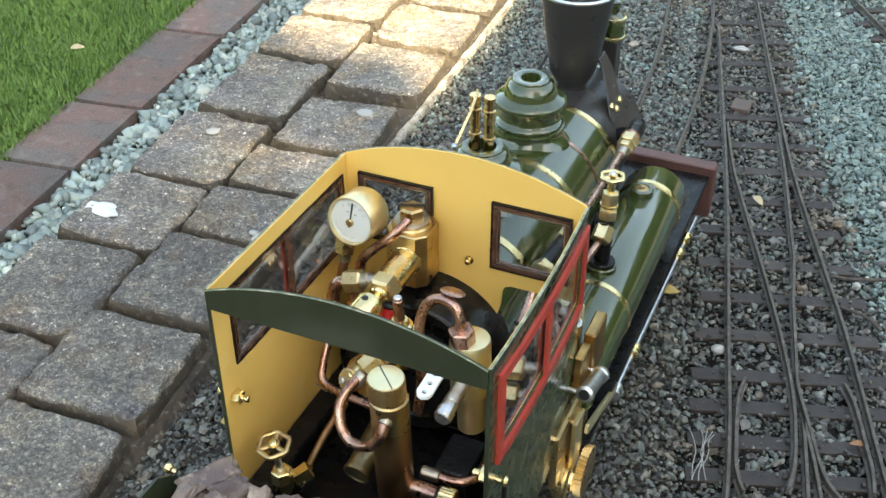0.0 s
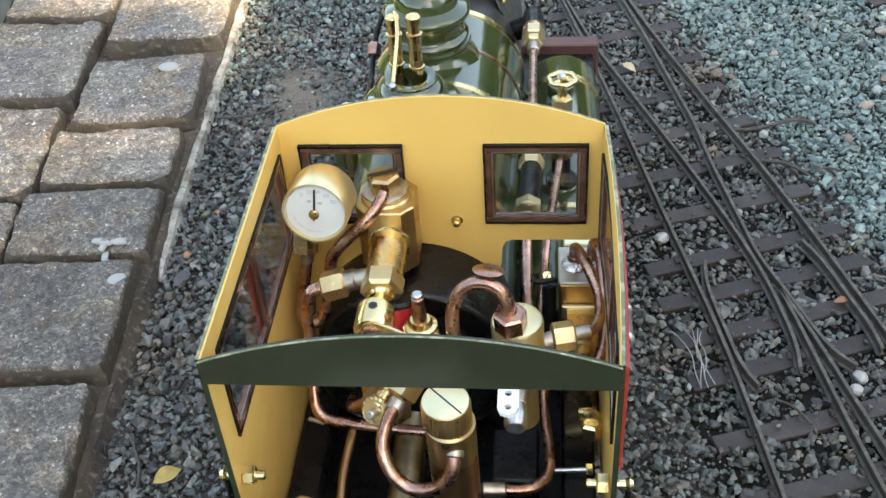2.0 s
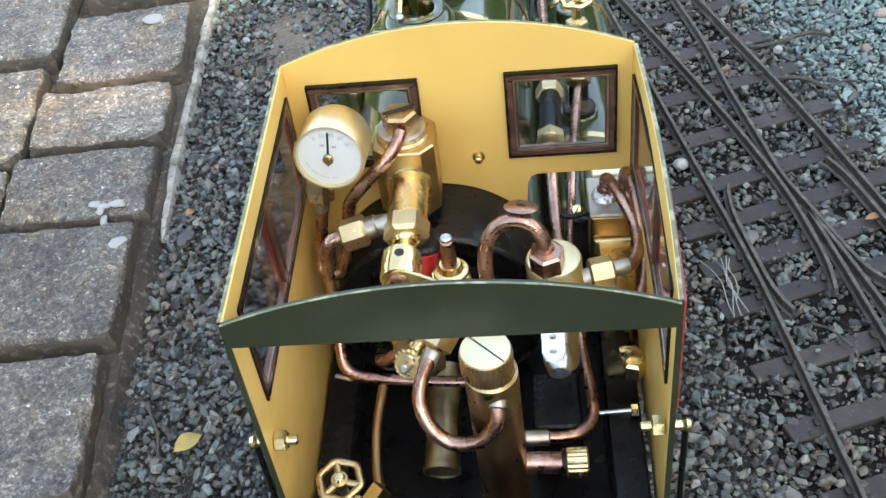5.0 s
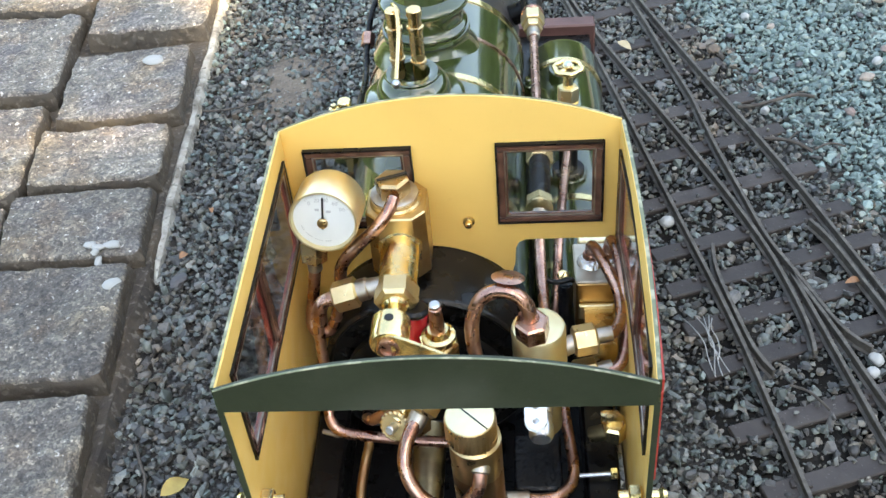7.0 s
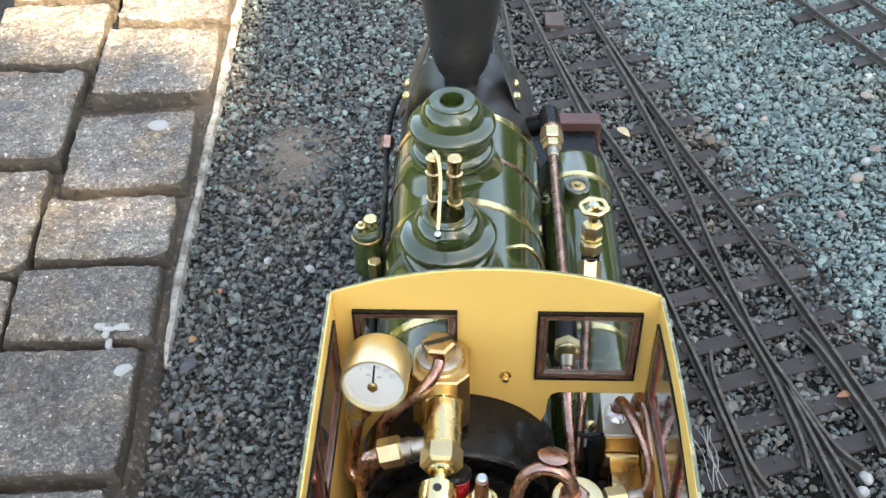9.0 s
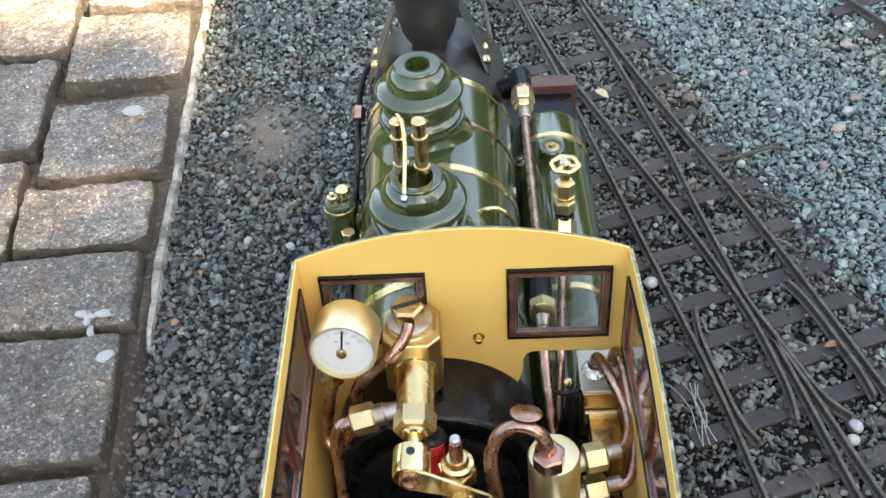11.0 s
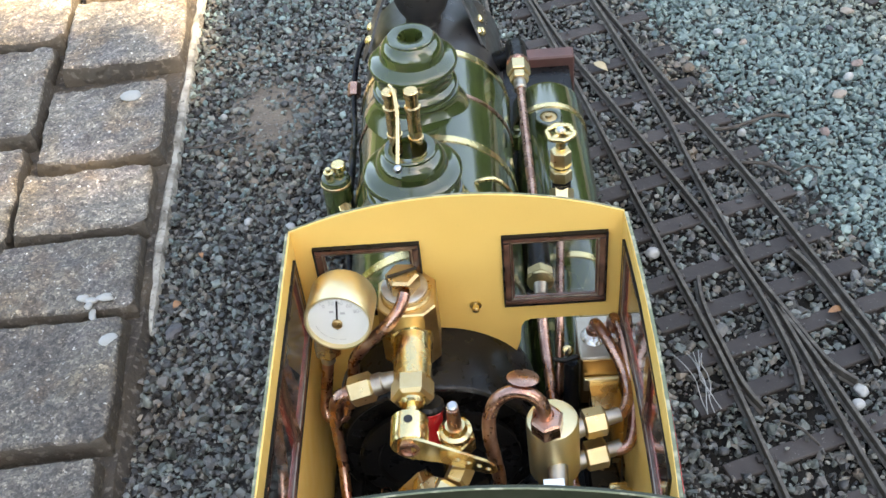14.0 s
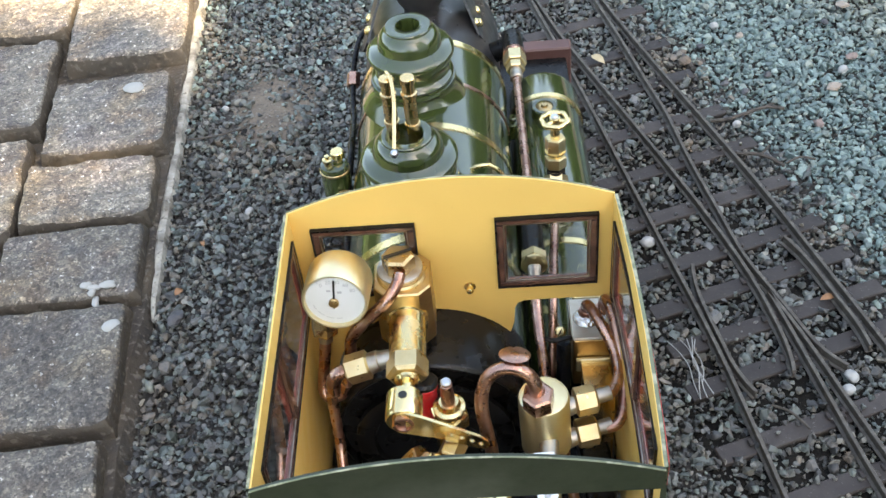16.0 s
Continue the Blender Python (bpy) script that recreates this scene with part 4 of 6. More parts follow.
# cab sides
SWIN = (-100.5, -5.5, 153.5, 190.5)
for s, nm in ((-1, "cab_side"), (1, "cab_side")):
    hole = rect(*SWIN)
    ol = [(CAB_Y, 76), (CAB_Y, 198.6), (0, 199.5), (0, 76)]
    x_in = s * (CW - 0.6)
    side = part(nm, sheet(ol, [hole], lambda a, b: (x_in, a, b), (s * 0.6, 0, 0)), CREAM, loco, "cream-lined cab side sheet with a two-pane window")
    part("outer_sheet", sheet(ol, [hole], lambda a, b: (s * CW, a, b), (s * 0.9, 0, 0)), GREEN_SIDE, side, "green outer face")
    window(side, *SWIN, lambda a, b: (x_in, a, b), (-s, 0, 0), 2.4, bars=(-54.5,), depth=0.8, bar=2.4)
    part("rear_edge", box(min(s * (CW - 0.7), s * (CW + 0.95)), max(s * (CW - 0.7), s * (CW + 0.95)), CAB_Y - 0.35, CAB_Y + 0.05, 76, 190), GREEN_MATT, side, "green painted edge")
    part("worn_edge", beam((s * (CW + (0.2 if s > 0 else 0.45)), CAB_Y, 198.62), (s * (CW + (0.2 if s > 0 else 0.45)), 0, 199.52), 1.05 if s > 0 else 0.92, 0.25), WORN_EDGE, side, "pale worn paint edge")
    window(side, -106, -0.5, 147.0, 191.5, lambda a, b: (s * (CW + 0.8), a, b), (s, 0, 0), 5.0, RED, bars=(-54.5,), depth=1.5, glass=False, bar=2.2, label="red-painted outer window frame")
    if s > 0:
        # the thin sheet bows out a little between its ends
        for ob in [side] + [c for c in loco.children if c.name.startswith("window") and c.location.length == 0 and c.data.vertices[0].co.x * 1000 > 50] + list(side.children):
            for o in [ob] + list(ob.children):
                bow(o)
    # bolt through the rear of the side, with the handrail outside
    bolt = part("bolt", nut((s * 53.0, -105.5, 139.5), (s * 57.0, -105.5, 139.5), 3.3, chamfer=0.2), BRASS, side)
    part("bolt_end", rod((s * 50.0, -105.5, 139.5), (s * 53.4, -105.5, 139.5), 1.5, bev=0.3), BRASS, bolt)
    hr = rod((s * CW, -105.5, 139.5), (s * 62.5, -105.5, 139.5), 1.5)
    lathe(hr, (s * 61.6, -105.5, 139.5), (s, 0, 0), [(0.1, 0), (1.7, 0.4), (2.3, 1.5), (1.7, 2.7), (0.1, 3.1)], 16)
    rail = part("handrail_knob", hr, BRASS, side)
    part("handrail", rod((s * 63, -105.5, 139.5), (s * 63, -105.5, 92), 1.0), BLACK, rail)
# rear arch and narrow returns
_lint = [(-CW, 190.2)] + crown(198.6, 209.8) + [(CW, 190.2)]
lintel = part("rear_arch", sheet(_lint, [], lambda a, b: (a, CAB_Y, b), (0, -1.4, 0)), GREEN_MATT, loco, "dark green arched rear cab lintel")
_top = crown(199.5, 211.5)
part("worn_edge", pipe([(x, 1.1, z) for x, z in _top], 0.34, seg=6, steps=1), WORN_EDGE, cab_front, "pale worn paint edge")
_top = crown(198.6, 209.8)
part("worn_edge", pipe([(x, CAB_Y - 1.2, z) for x, z in _top], 0.3, seg=6, steps=1), WORN_EDGE, lintel, "pale worn paint edge")


# cab floor and black fittings low down
part("cab_floor", box(-56, 56, -135, 0, 66, 70, 0.5), BLACK, loco, "black cab floor")
for s in (-1, 1):
    part("side_bunker", box(min(s * 44, s * 56), max(s * 44, s * 56), -112, -1, 70, 90, 1.0), BLACK, loco, "black ledge along the cab side")
part("frame", box(-30, 30, -150, 300, 30, 54, 1.0), BLACK, loco, "black main frame under the footplate")
part("footplate", box(-50, 67.5, 1.5, 290, 54, 58, 0.6), BLACK, loco, "black running board")
part("buffer_beam", box(-50, 71, 290, 301, 24, 64.5, 1.0), BEAM, loco, "brown painted front beam")
# wheels on the rails
for y in (-70, -10, 210, 262):
    for s in (-1, 1):
        part("wheel", rod((s * 19, y, 22), (s * 27, y, 22), 14.6, bev=0.8), BLACK, loco)

# firebox in the cab
fb = bmesh.new()
_prof = superround(BX, BZ, 38.6, 38.8, 2.1, -50, 230, 44)
prev = None
for y, k in ((3, 1.0), (-27.0, 1.0), (-28.2, 0.992), (-28.8, 0.965), (-28.2, 0.94), (-26.5, 0.93)):
    cur = [fb.verts.new((BX + (x - BX) * k, y, BZ + (z - BZ) * k)) for x, z in _prof]
    if prev:
        bridge(fb, prev, cur)
    else:
        fb.faces.new(cur)
    prev = cur
fb.faces.new(prev)
firebox = part("firebox", fb, BLACK_SATIN, loco, "satin black rounded firebox", smooth=50)
part("backhead", lathe(bmesh.new(), (BX, -28.8, BZ - 2), (0, -1, 0), [(31, 0), (31, 2.4), (29.5, 3.0), (24, 3.0), (23, 1.2), (0.1, 1.2)], 40), BLACK_SATIN, firebox, "black round backhead with raised rim")

# boiler and smokebox
boiler = part("boiler", lathe(bmesh.new(), (BX, 1.6, BZ), (0, 1, 0), [(BR, 0), (BR, 184)], 64), GREEN, loco, "glossy dark green boiler barrel")
for y, w in ((40, 5.0), (113, 4.4), (149.5, 2.8), (183, 4.8)):
    part("boiler_band", lathe(bmesh.new(), (BX, y, BZ), (0, 1, 0), [(BR - 0.5, 0), (BR + 0.5, 0.15), (BR + 0.5, w - 0.15), (BR - 0.5, w)], 64), BRASS if w > 3 else COPPER, boiler, "brass boiler band" if w > 3 else "copper boiler band")
smokebox = part("smokebox", lathe(bmesh.new(), (BX, 185.6, BZ), (0, 1, 0), [(BR - 1.5, 0), (BR - 1.5, 62), (BR - 2.5, 63), (BR - 8, 64), (0.1, 65)], 64), SMOKEBOX, loco, "dark grey smokebox")
part("smokebox_saddle", box(-50, 12, 195, 262, 54, 80, 3.0), SMOKEBOX, loco)
part("boiler_support", box(-46, 8, 5, 30, 56, 80, 2.0), BLACK, loco)

# domes
DOME = [(26.0, -6), (22.5, -0.5), (20.2, 2.6), (19.4, 4.4), (19.3, 5.4), (20.2, 5.6), (20.6, 6.6), (20.2, 7.8), (19.0, 8.2), (19.0, 8.9), (19.6, 9.2), (19.8, 10.0), (19.2, 11.0), (18.0, 11.5),
        (17.4, 12.2), (17.2, 13.5), (17.2, 18.6), (17.6, 19.6), (19.0, 20.2), (20.4, 20.6), (20.7, 21.6), (20.7, 22.8), (20.2, 23.6), (18.6, 24.4), (16.6, 25.2), (15.2, 26.0), (15.0, 26.8), (14.9, 28.6), (14.3, 30.6),
        (13.2, 32.4), (11.8, 33.8), (11.0, 34.2), (10.8, 34.5), (10.8, 35.3), (10.4, 35.8), (6.2, 36.0), (5.7, 35.8), (5.5, 35.2), (5.5, 26.0), (0.1, 26.0)]
steam_dome = part("steam_dome", lathe(bmesh.new(), (-18.8, 147, 144.5), (0, 0, 1), DOME, 48), GREEN, loco, "turned green steam dome with stepped cap", smooth=38)
SAND = [(26.0, -6), (22.5, -0.5), (20.2, 2.6), (19.4, 4.4), (19.3, 5.4), (20.2, 5.6), (20.6, 6.6), (20.2, 7.8), (19.0, 8.2), (19.0, 8.9), (19.6, 9.2), (19.8, 10.0), (19.2, 11.0), (18.2, 12.0), (18.2, 14.0),
        (18.8, 15.0), (20.6, 15.6), (20.9, 16.8), (20.9, 18.0), (20.3, 18.9), (18.6, 19.6), (16.6, 20.4), (15.3, 21.2), (15.1, 22.0), (14.9, 23.6), (14.2, 25.4), (13.0, 27.0), (11.8, 28.0), (11.2, 28.3), (11.0, 28.6),
        (11.0, 29.3), (10.5, 29.8), (7.9, 30.0), (7.3, 29.7), (7.0, 28.6), (7.0, 23.0), (0.1, 23.0)]
valve_dome = part("valve_dome", lathe(bmesh.new(), (-18.8, 74, 144.5), (0, 0, 1), SAND, 48), GREEN, loco, "turned green dome carrying the safety valves", smooth=38)
for x, y, zt in ((-24.5, 77.5, 200.5), (-15.8, 75.0, 202.0)):
    v = lathe(bmesh.new(), (x, y, 170), (0, 0, 1), [(2.7, 0), (2.7, 8), (3.3, 8.2), (3.3, 9.2), (2.8, 9.4), (2.8, zt - 170 - 9), (3.4, zt - 170 - 8.8), (3.4, zt - 170 - 7.6), (2.6, zt - 170 - 7.2), (2.6, zt - 170 - 3.0), (3.1, zt - 170 - 2.8), (3.1, zt - 170 - 0.4), (2.7, zt - 170)], 20)
    part("safety_valve", v, GOLD_BRASS, valve_dome, "polished brass safety valve")
part("valve_lever", pipe([(-24.2, 78.5, 202.4), (-22.4, 74, 202.6), (-21.2, 65, 199.2), (-21.3, 55, 194), (-21.7, 46, 188.8)], 0.8, seg=10), GOLD_BRASS, valve_dome, "slender curved brass valve lever")
part("lever_ball", lathe(bmesh.new(), (-21.7, 44.8, 186.4), (0, -0.4, 1), [(0.1, 0), (1.3, 0.35), (1.8, 1.7), (1.3, 3.0), (0.1, 3.4)], 16), STEEL, valve_dome, "bright steel lever end")

# stack
ST_X, ST_Y = -15.8, 218
stack = part("chimney", lathe(bmesh.new(), (ST_X, ST_Y, 139), (0, 0, 1), [(14.5, -6), (12.0, -1), (10.2, 1.2), (9.4, 3.0), (9.4, 8.0), (12.6, 13.0), (14.2, 17), (17.0, 32), (19.6, 48), (21.4, 60), (22.0, 64), (22.0, 67), (21.2, 67.5), (20.0, 66.6), (16.0, 40), (9.0, 14), (0.1, 13)], 48), SMOKEBOX, loco, "tall black tapered balloon stack", smooth=50)
part("stack_rim", lathe(bmesh.new(), (ST_X, ST_Y, 205.8), (0, 0, 1), [(21.9, -1.2), (22.5, -0.8), (22.6, 0.2), (22.0, 0.9), (20.6, 0.9), (20.2, 0)], 48, close=False), STEEL, stack, "bright stack rim")
# stays each side of the stack
for s in (-1, 1):
    q = lambda a, b: (ST_X + s * (16.5 + (164 - b) * 0.42), a, b)
    ol = [(206, 128), (216, 122), (230, 134), (232, 156), (228, 166), (219, 164), (212, 146), (205, 134)]
    st = part("stack_stay", sheet(ol, [], q, (s * 1.2, 0, 0)), SMOKEBOX, smokebox, "grey sheet metal stay with brass rivets")
    for a, b in ((211, 138), (217, 134), (226, 136)):
        p = Vector(q(a, b)) + Vector((s * 1.0, 0, 0))
        part("rivet", lathe(bmesh.new(), p, (s * 0.92, 0, 0.4), [(2.7, 0), (2.6, 0.8), (1.7, 1.7), (0.05, 2.0)], 16), BRASS, st)
# headlamp seen beside the stack
hl = lathe(bmesh.new(), (ST_X + 12, 262, 160), (0, 0, 1), [(7, 0), (7.5, 2), (7.5, 14), (6.5, 16), (3, 18), (3, 22), (4, 23), (4, 25), (0.1, 26)], 24)
lamp = part("headlamp", hl, GREEN, loco, "small green headlamp with brass trim")
part("lamp_bracket", box(ST_X + 7, ST_X + 17, 256, 268, 112, 160, 0.6), SMOKEBOX, lamp)
for z in (161, 173.5):
    part("lamp_ring", lathe(bmesh.new(), (ST_X + 12, 262, z), (0, 0, 1), [(7.4, 0), (8.2, 0.3), (8.2, 1.6), (7.4, 2)], 24), BRASS, lamp)

# gas tank on the running board
TX, TZ, TR = 46.8, 85.0, 20.0
tank = part("gas_tank", lathe(bmesh.new(), (TX, 8, TZ), (0, 1, 0), [(TR - 3, 0), (TR - 0.8, 0.8), (TR, 3), (TR, 199), (TR - 0.8, 201.5), (TR - 3.5, 203)], 48), GREEN, loco, "glossy green cylindrical gas tank")
for y in (74, 186):
    part("tank_band", lathe(bmesh.new(), (TX, y, TZ), (0, 1, 0), [(TR - 0.4, 0), (TR + 0.5, 0.15), (TR + 0.5, 3.6), (TR - 0.4, 3.8)], 48), BRASS, tank, "brass tank band")
fl = lathe(bmesh.new(), (45.5, 172, 101), (0, 0, 1), [(7.0, 0), (7.0, 8.2), (6.4, 8.8), (4.6, 8.8), (4.4, 7.6), (0.1, 7.6)], 28)
filler = part("tank_filler", fl, GREEN, tank, "green filler boss")
part("filler_valve", lathe(bmesh.new(), (45.5, 172, 108), (0, 0, 1), [(4.4, 0), (4.4, 1.2), (3.6, 1.7), (1.8, 1.7), (1.5, 2.8), (0.1, 3.0)], 20), BRASS_DULL, filler, "brass filler valve")
# tank valve with handwheel
VX, VY = 44.8, 95.0
vb = lathe(bmesh.new(), (VX, VY - 4, 100), (0, 0, 1), [(8.5, 0), (8.5, 7.0), (8.0, 7.6), (6.5, 7.6)], 28)
tv = part("tank_valve", vb, GREEN, tank, "tank valve on a green boss")
part("flange", rod((VX, VY - 4, 107.4), (VX, VY - 4, 110), 7.2, bev=0.5), BLACK, tv)
part("valve_stem_cover", rod((VX, VY - 4, 110), (VX, VY - 3, 134), 4.2), BLACK, tv)
part("valve_nut", nut((VX - 0.5, VY - 10.5, 125.5), (VX, VY - 3, 130.5), 5.4), NUT_BRASS, tv)
part("valve_nut", nut((VX, VY - 1, 134), (VX, VY, 139.5), 5.0), NUT_BRASS, tv)
part("valve_neck", lathe(bmesh.new(), (VX, VY, 139.5), (0, 0.05, 1), [(3.0, 0), (3.0, 1.6), (4.6, 2.2), (4.8, 3.2)], 20), BRASS, tv)
part("valve_nut", nut((VX, VY + 0.2, 142), (VX, VY + 1, 149.5), 4.7), NUT_BRASS, tv)
part("valve_neck", rod((VX, VY + 1, 149), (VX, VY + 1.4, 157), 2.2), BRASS, tv)


def handwheel(at, r, parent, axis=(0, 0, 1), spokes=3, rim=1.3, mat=BRASS, name="handwheel", hub=STEEL):
    a, u, v = frame_of(axis)
    bm = bmesh.new()
    seg, tube = 36, 8
    rings = []
    for k in range(seg):
        t = 2 * math.pi * k / seg
        wob = 1 + 0.045 * math.cos(t * 6)
        c = Vector(at) + (u * math.cos(t) + v * math.sin(t)) * (r * wob - rim)
        o = u * math.cos(t) + v * math.sin(t)
        rings.append([bm.verts.new(c + o * (rim * math.cos(2 * math.pi * j / tube)) + a * (rim * 0.9 * math.sin(2 * math.pi * j / tube))) for j in range(tube)])
    for k in range(seg):
        bridge(bm, rings[k - 1], rings[k])
    for k in range(spokes):
        t = 2 * math.pi * (k + 0.5) / spokes
        o = u * math.cos(t) + v * math.sin(t)
        rod(Vector(at) - a * 0.5, Vector(at) + o * (r - rim) - a * 0.2, 1.25, seg=8, bm=bm)
    rod(Vector(at) - a * 2.0, Vector(at) + a * 1.2, r * 0.34, bm=bm)
    w = part(name, bm, mat, parent, "brass spoked handwheel", smooth=50)
    part("screw", lathe(bmesh.new(), Vector(at) + a * 1.2, a, [(r * 0.26, 0), (r * 0.26, 0.8), (r * 0.18, 1.5), (0.05, 1.6)], 12), hub, w)
    return w


handwheel((VX, VY + 1.6, 158.5), 7.0, tv, axis=(0, 0.03, 1))
# pipe from the tank valve back under the cab front
part("gas_pipe", pipe([(VX - 0.5, VY - 10, 126), (VX - 2, VY - 22, 124.5), (VX - 4.5, 50, 124), (VX - 6.4, 30, 124), (37.4, 19, 120.5), (36.4, 9, 112), (35.4, 1, 103), (35, -1, 92)], 1.9), COPPER, loco)
# steam pipe from the smokebox elbow to the cab, with a sleeved joint
el = rod((17, 206, 120), (30, 205, 126), 5.6)
part("elbow", rod((31, 207, 130.5), (31.5, 190, 131), 5.4, bev=0.8, bm=el), BLACK, smokebox, "black steam elbow")
sp = loco
part("steam_collar", lathe(bmesh.new(), (31.4, 191, 131), (0, -1, -0.02), [(5.6, 0), (5.8, 0.8), (5.8, 2.4), (5.0, 3.0)], 24), COPPER, sp)
part("steam_nut", nut((31.4, 188.5, 131), (31.4, 180, 131), 6.0), NUT_BRASS, sp)
part("steam_nut", nut((31.4, 179.5, 131), (31.4, 174.5, 131), 4.8), NUT_BRASS, sp)
part("pipe_collar", rod((31.4, 175, 131), (31.4, 167, 131.2), 3.2, bev=0.6), SOLDER, sp)
part("steam_pipe", pipe([(31.4, 168, 131.2), (31.4, 120, 133), (31.6, 66, 136)], 2.15), COPPER, sp, "copper steam pipe")
part("pipe_nut", nut((31.6, 68, 136), (31.5, 60.5, 136.6), 5.6), NUT_BRASS, sp)
part("pipe_sleeve", rod((31.5, 61, 136.5), (30.7, 33, 138.8), 4.4), BLACK, sp, "black sleeved pipe joint")
part("pipe_nut", nut((30.7, 33.5, 138.8), (30.55, 28.4, 139.1), 5.7, turn=0.5, chamfer=0.18), NUT_BRASS, sp)
part("nut_collar", lathe(bmesh.new(), (30.55, 28.6, 139.1), (0, -1, 0.06), [(4.8, 0), (5.4, 0.5), (5.4, 1.5), (4.4, 2.2), (2.9, 2.8)], 28), NUT_BRASS, sp)
part("pipe_taper", rod((30.5, 26.6, 139.2), (30.3, 22.2, 137.2), 3.0, 2.5, bev=0.2), SOLDER, sp)
part("steam_pipe", pipe([(30.5, 26.5, 139.0), (30.2, 21, 136), (30.2, 13, 130.5), (30.5, 2, 127), (31.0, -10, 125.2), (31.5, -26, 122.9), (31.4, -38, 121), (30.6, -51, 119)], 2.2), COPPER, sp, "copper steam pipe")
part("pipe_clip", pipe([(4, 89, 137), (9, 89, 141), (16, 90, 140), (22, 90, 132), (24, 90, 122)], 1.1), BRASS, boiler)
part("relief_valve", nut((28.4, 165, 96), (28.5, 164.8, 105), 2.7), GREEN, boiler)
part("relief_knob", lathe(bmesh.new(), (28.5, 164.8, 105), (0, -0.05, 1), [(2.9, 0), (3.0, 0.5), (2.6, 1.2), (1.7, 1.5), (1.7, 2.4), (2.1, 2.8), (2.1, 4.2), (1.5, 4.9)], 20), GREEN, boiler, "small green capped valve")
# clack and cock on the boiler side
part("boiler_cock", rod((19, 128, 116), (25, 128, 117), 2.6), BRASS_DULL, boiler)
# displacement lubricator left of the boiler
LX, LY = -59.5, 118.0
lub = part("oil_reservoir", lathe(bmesh.new(), (LX, LY, 100), (0, 0, 1), [(6.4, 0), (7.0, 0.6), (7.0, 23), (6.4, 24.4), (5.0, 25)], 28), GREEN, loco, "small green oil reservoir")
part("reservoir_ring", lathe(bmesh.new(), (LX, LY, 120.6), (0, 0, 1), [(7.0, 0), (7.3, 0.3), (7.3, 1.3), (7.0, 1.6)], 28), BRASS_DULL, lub)
part("filler_cap", lathe(bmesh.new(), (LX + 2.0, LY + 2.5, 124.5), (0, 0, 1), [(2.2, 0), (2.2, 2.0), (3.3, 2.3), (3.3, 5.4), (2.8, 5.9), (1.2, 5.9)], 18), BRASS, lub)
part("needle_valve", lathe(bmesh.new(), (LX - 2.4, LY - 2, 124.5), (0, 0, 1), [(1.8, 0), (1.8, 3.2), (2.4, 3.4), (2.4, 4.6), (1.2, 5.0), (1.2, 6.6), (0.1, 6.8)], 16), BRASS, lub)
part("drain_cock", nut((LX + 4, LY - 10, 100), (LX + 4, LY - 10, 114), 3.4), BRASS, lub)
part("drain_pipe", rod((LX + 4, LY - 10, 62), (LX + 4, LY - 10, 100), 3.0), BRASS_DULL, lub)
part("reservoir_bracket", box(LX - 2, -50, LY - 3, LY + 3, 96, 100, 0.5), BLACK, lub)
part("oil_pipe", pipe([(LX + 6, LY + 3, 114), (LX + 6.5, LY + 14, 116), (-54, 150, 112), (-55, 176, 108), (-56, 196, 111), (-55, 214, 118), (-52, 230, 122), (-46, 238, 122), (-38, 238, 118)], 1.6), BLACK, loco, "black oil feed pipe")
part("pipe_union", nut((-56, 199, 111), (-55.6, 206, 114.5), 3.6), COPPER, loco)
part("oil_pipe", pipe([(-50, 80, 70), (-53, 96, 92), (-54, 112, 108), (-53, 132, 118), (-55, 160, 108), (-57, 200, 84)], 1.4), BLACK, loco)
part("water_pipe", pipe([(-54, 20, 78), (-56, 80, 82), (-57, 112, 90), (-56, 150, 80), (-52, 200, 66)], 1.9), BLACK, loco)

# ---- engine on the right-hand side ----
BRONZE = material("cast_bronze", (0.50, 0.32, 0.13), 0.38, 1.0, second=(0.30, 0.17, 0.07), scale=70, amount=0.9, rough_var=0.1)
eng = part("engine_block", box(57.9, 62.0, -30, 24, 58, 92, 1.2), BRASS_DULL, loco, "brass side engine casting")
part("crosshead_guide", box(60, 65, -8, 4, 58, 84, 0.8), BRASS_DULL, eng)
part("valve_plate", box(59.2, 63.4, -4, 9.6, 100, 120, 0.6), BRONZE, eng, "bronze valve plate")
part("steam_chest", box(59.2, 65, 10, 30, 98, 124, 0.8), BRONZE, eng, "bronze steam chest plate")
part("flywheel", lathe(bmesh.new(), (58.0, -13, 50), (1, 0, 0), [(7.5, 0), (10.6, 0.5), (11.2, 1.4), (10.6, 2.4), (9.4, 2.8), (9.4, 4.6), (10.2, 5.2), (10.2, 6.6), (8.8, 7.4), (5.0, 7.4), (4.6, 8.6), (0.1, 8.6)], 40), BRASS, eng, "polished brass stepped flywheel")
part("connecting_plate", box(63.0, 65.6, -12, -1, 56, 86, 1.2, segs=2), SATIN_BRASS, eng, "flat brass connecting plate")
gr = bmesh.new()
gn = 36
rings = []
for d in (0, 5.0):
    rings.append([gr.verts.new((66.5 + d * 0.8, 0 + math.cos(2 * math.pi * k / gn / 2) * (13.5 if k % 2 else 12.2), 46 + math.sin(2 * math.pi * k / gn / 2) * (13.5 if k % 2 else 12.2))) for k in range(gn * 2)])
bridge(gr, rings[0], rings[1])
gr.faces.new(rings[0])
gr.faces.new(rings[1])
part("gear", gr, BRASS_DULL, eng, "brass gear wheel", smooth=0)
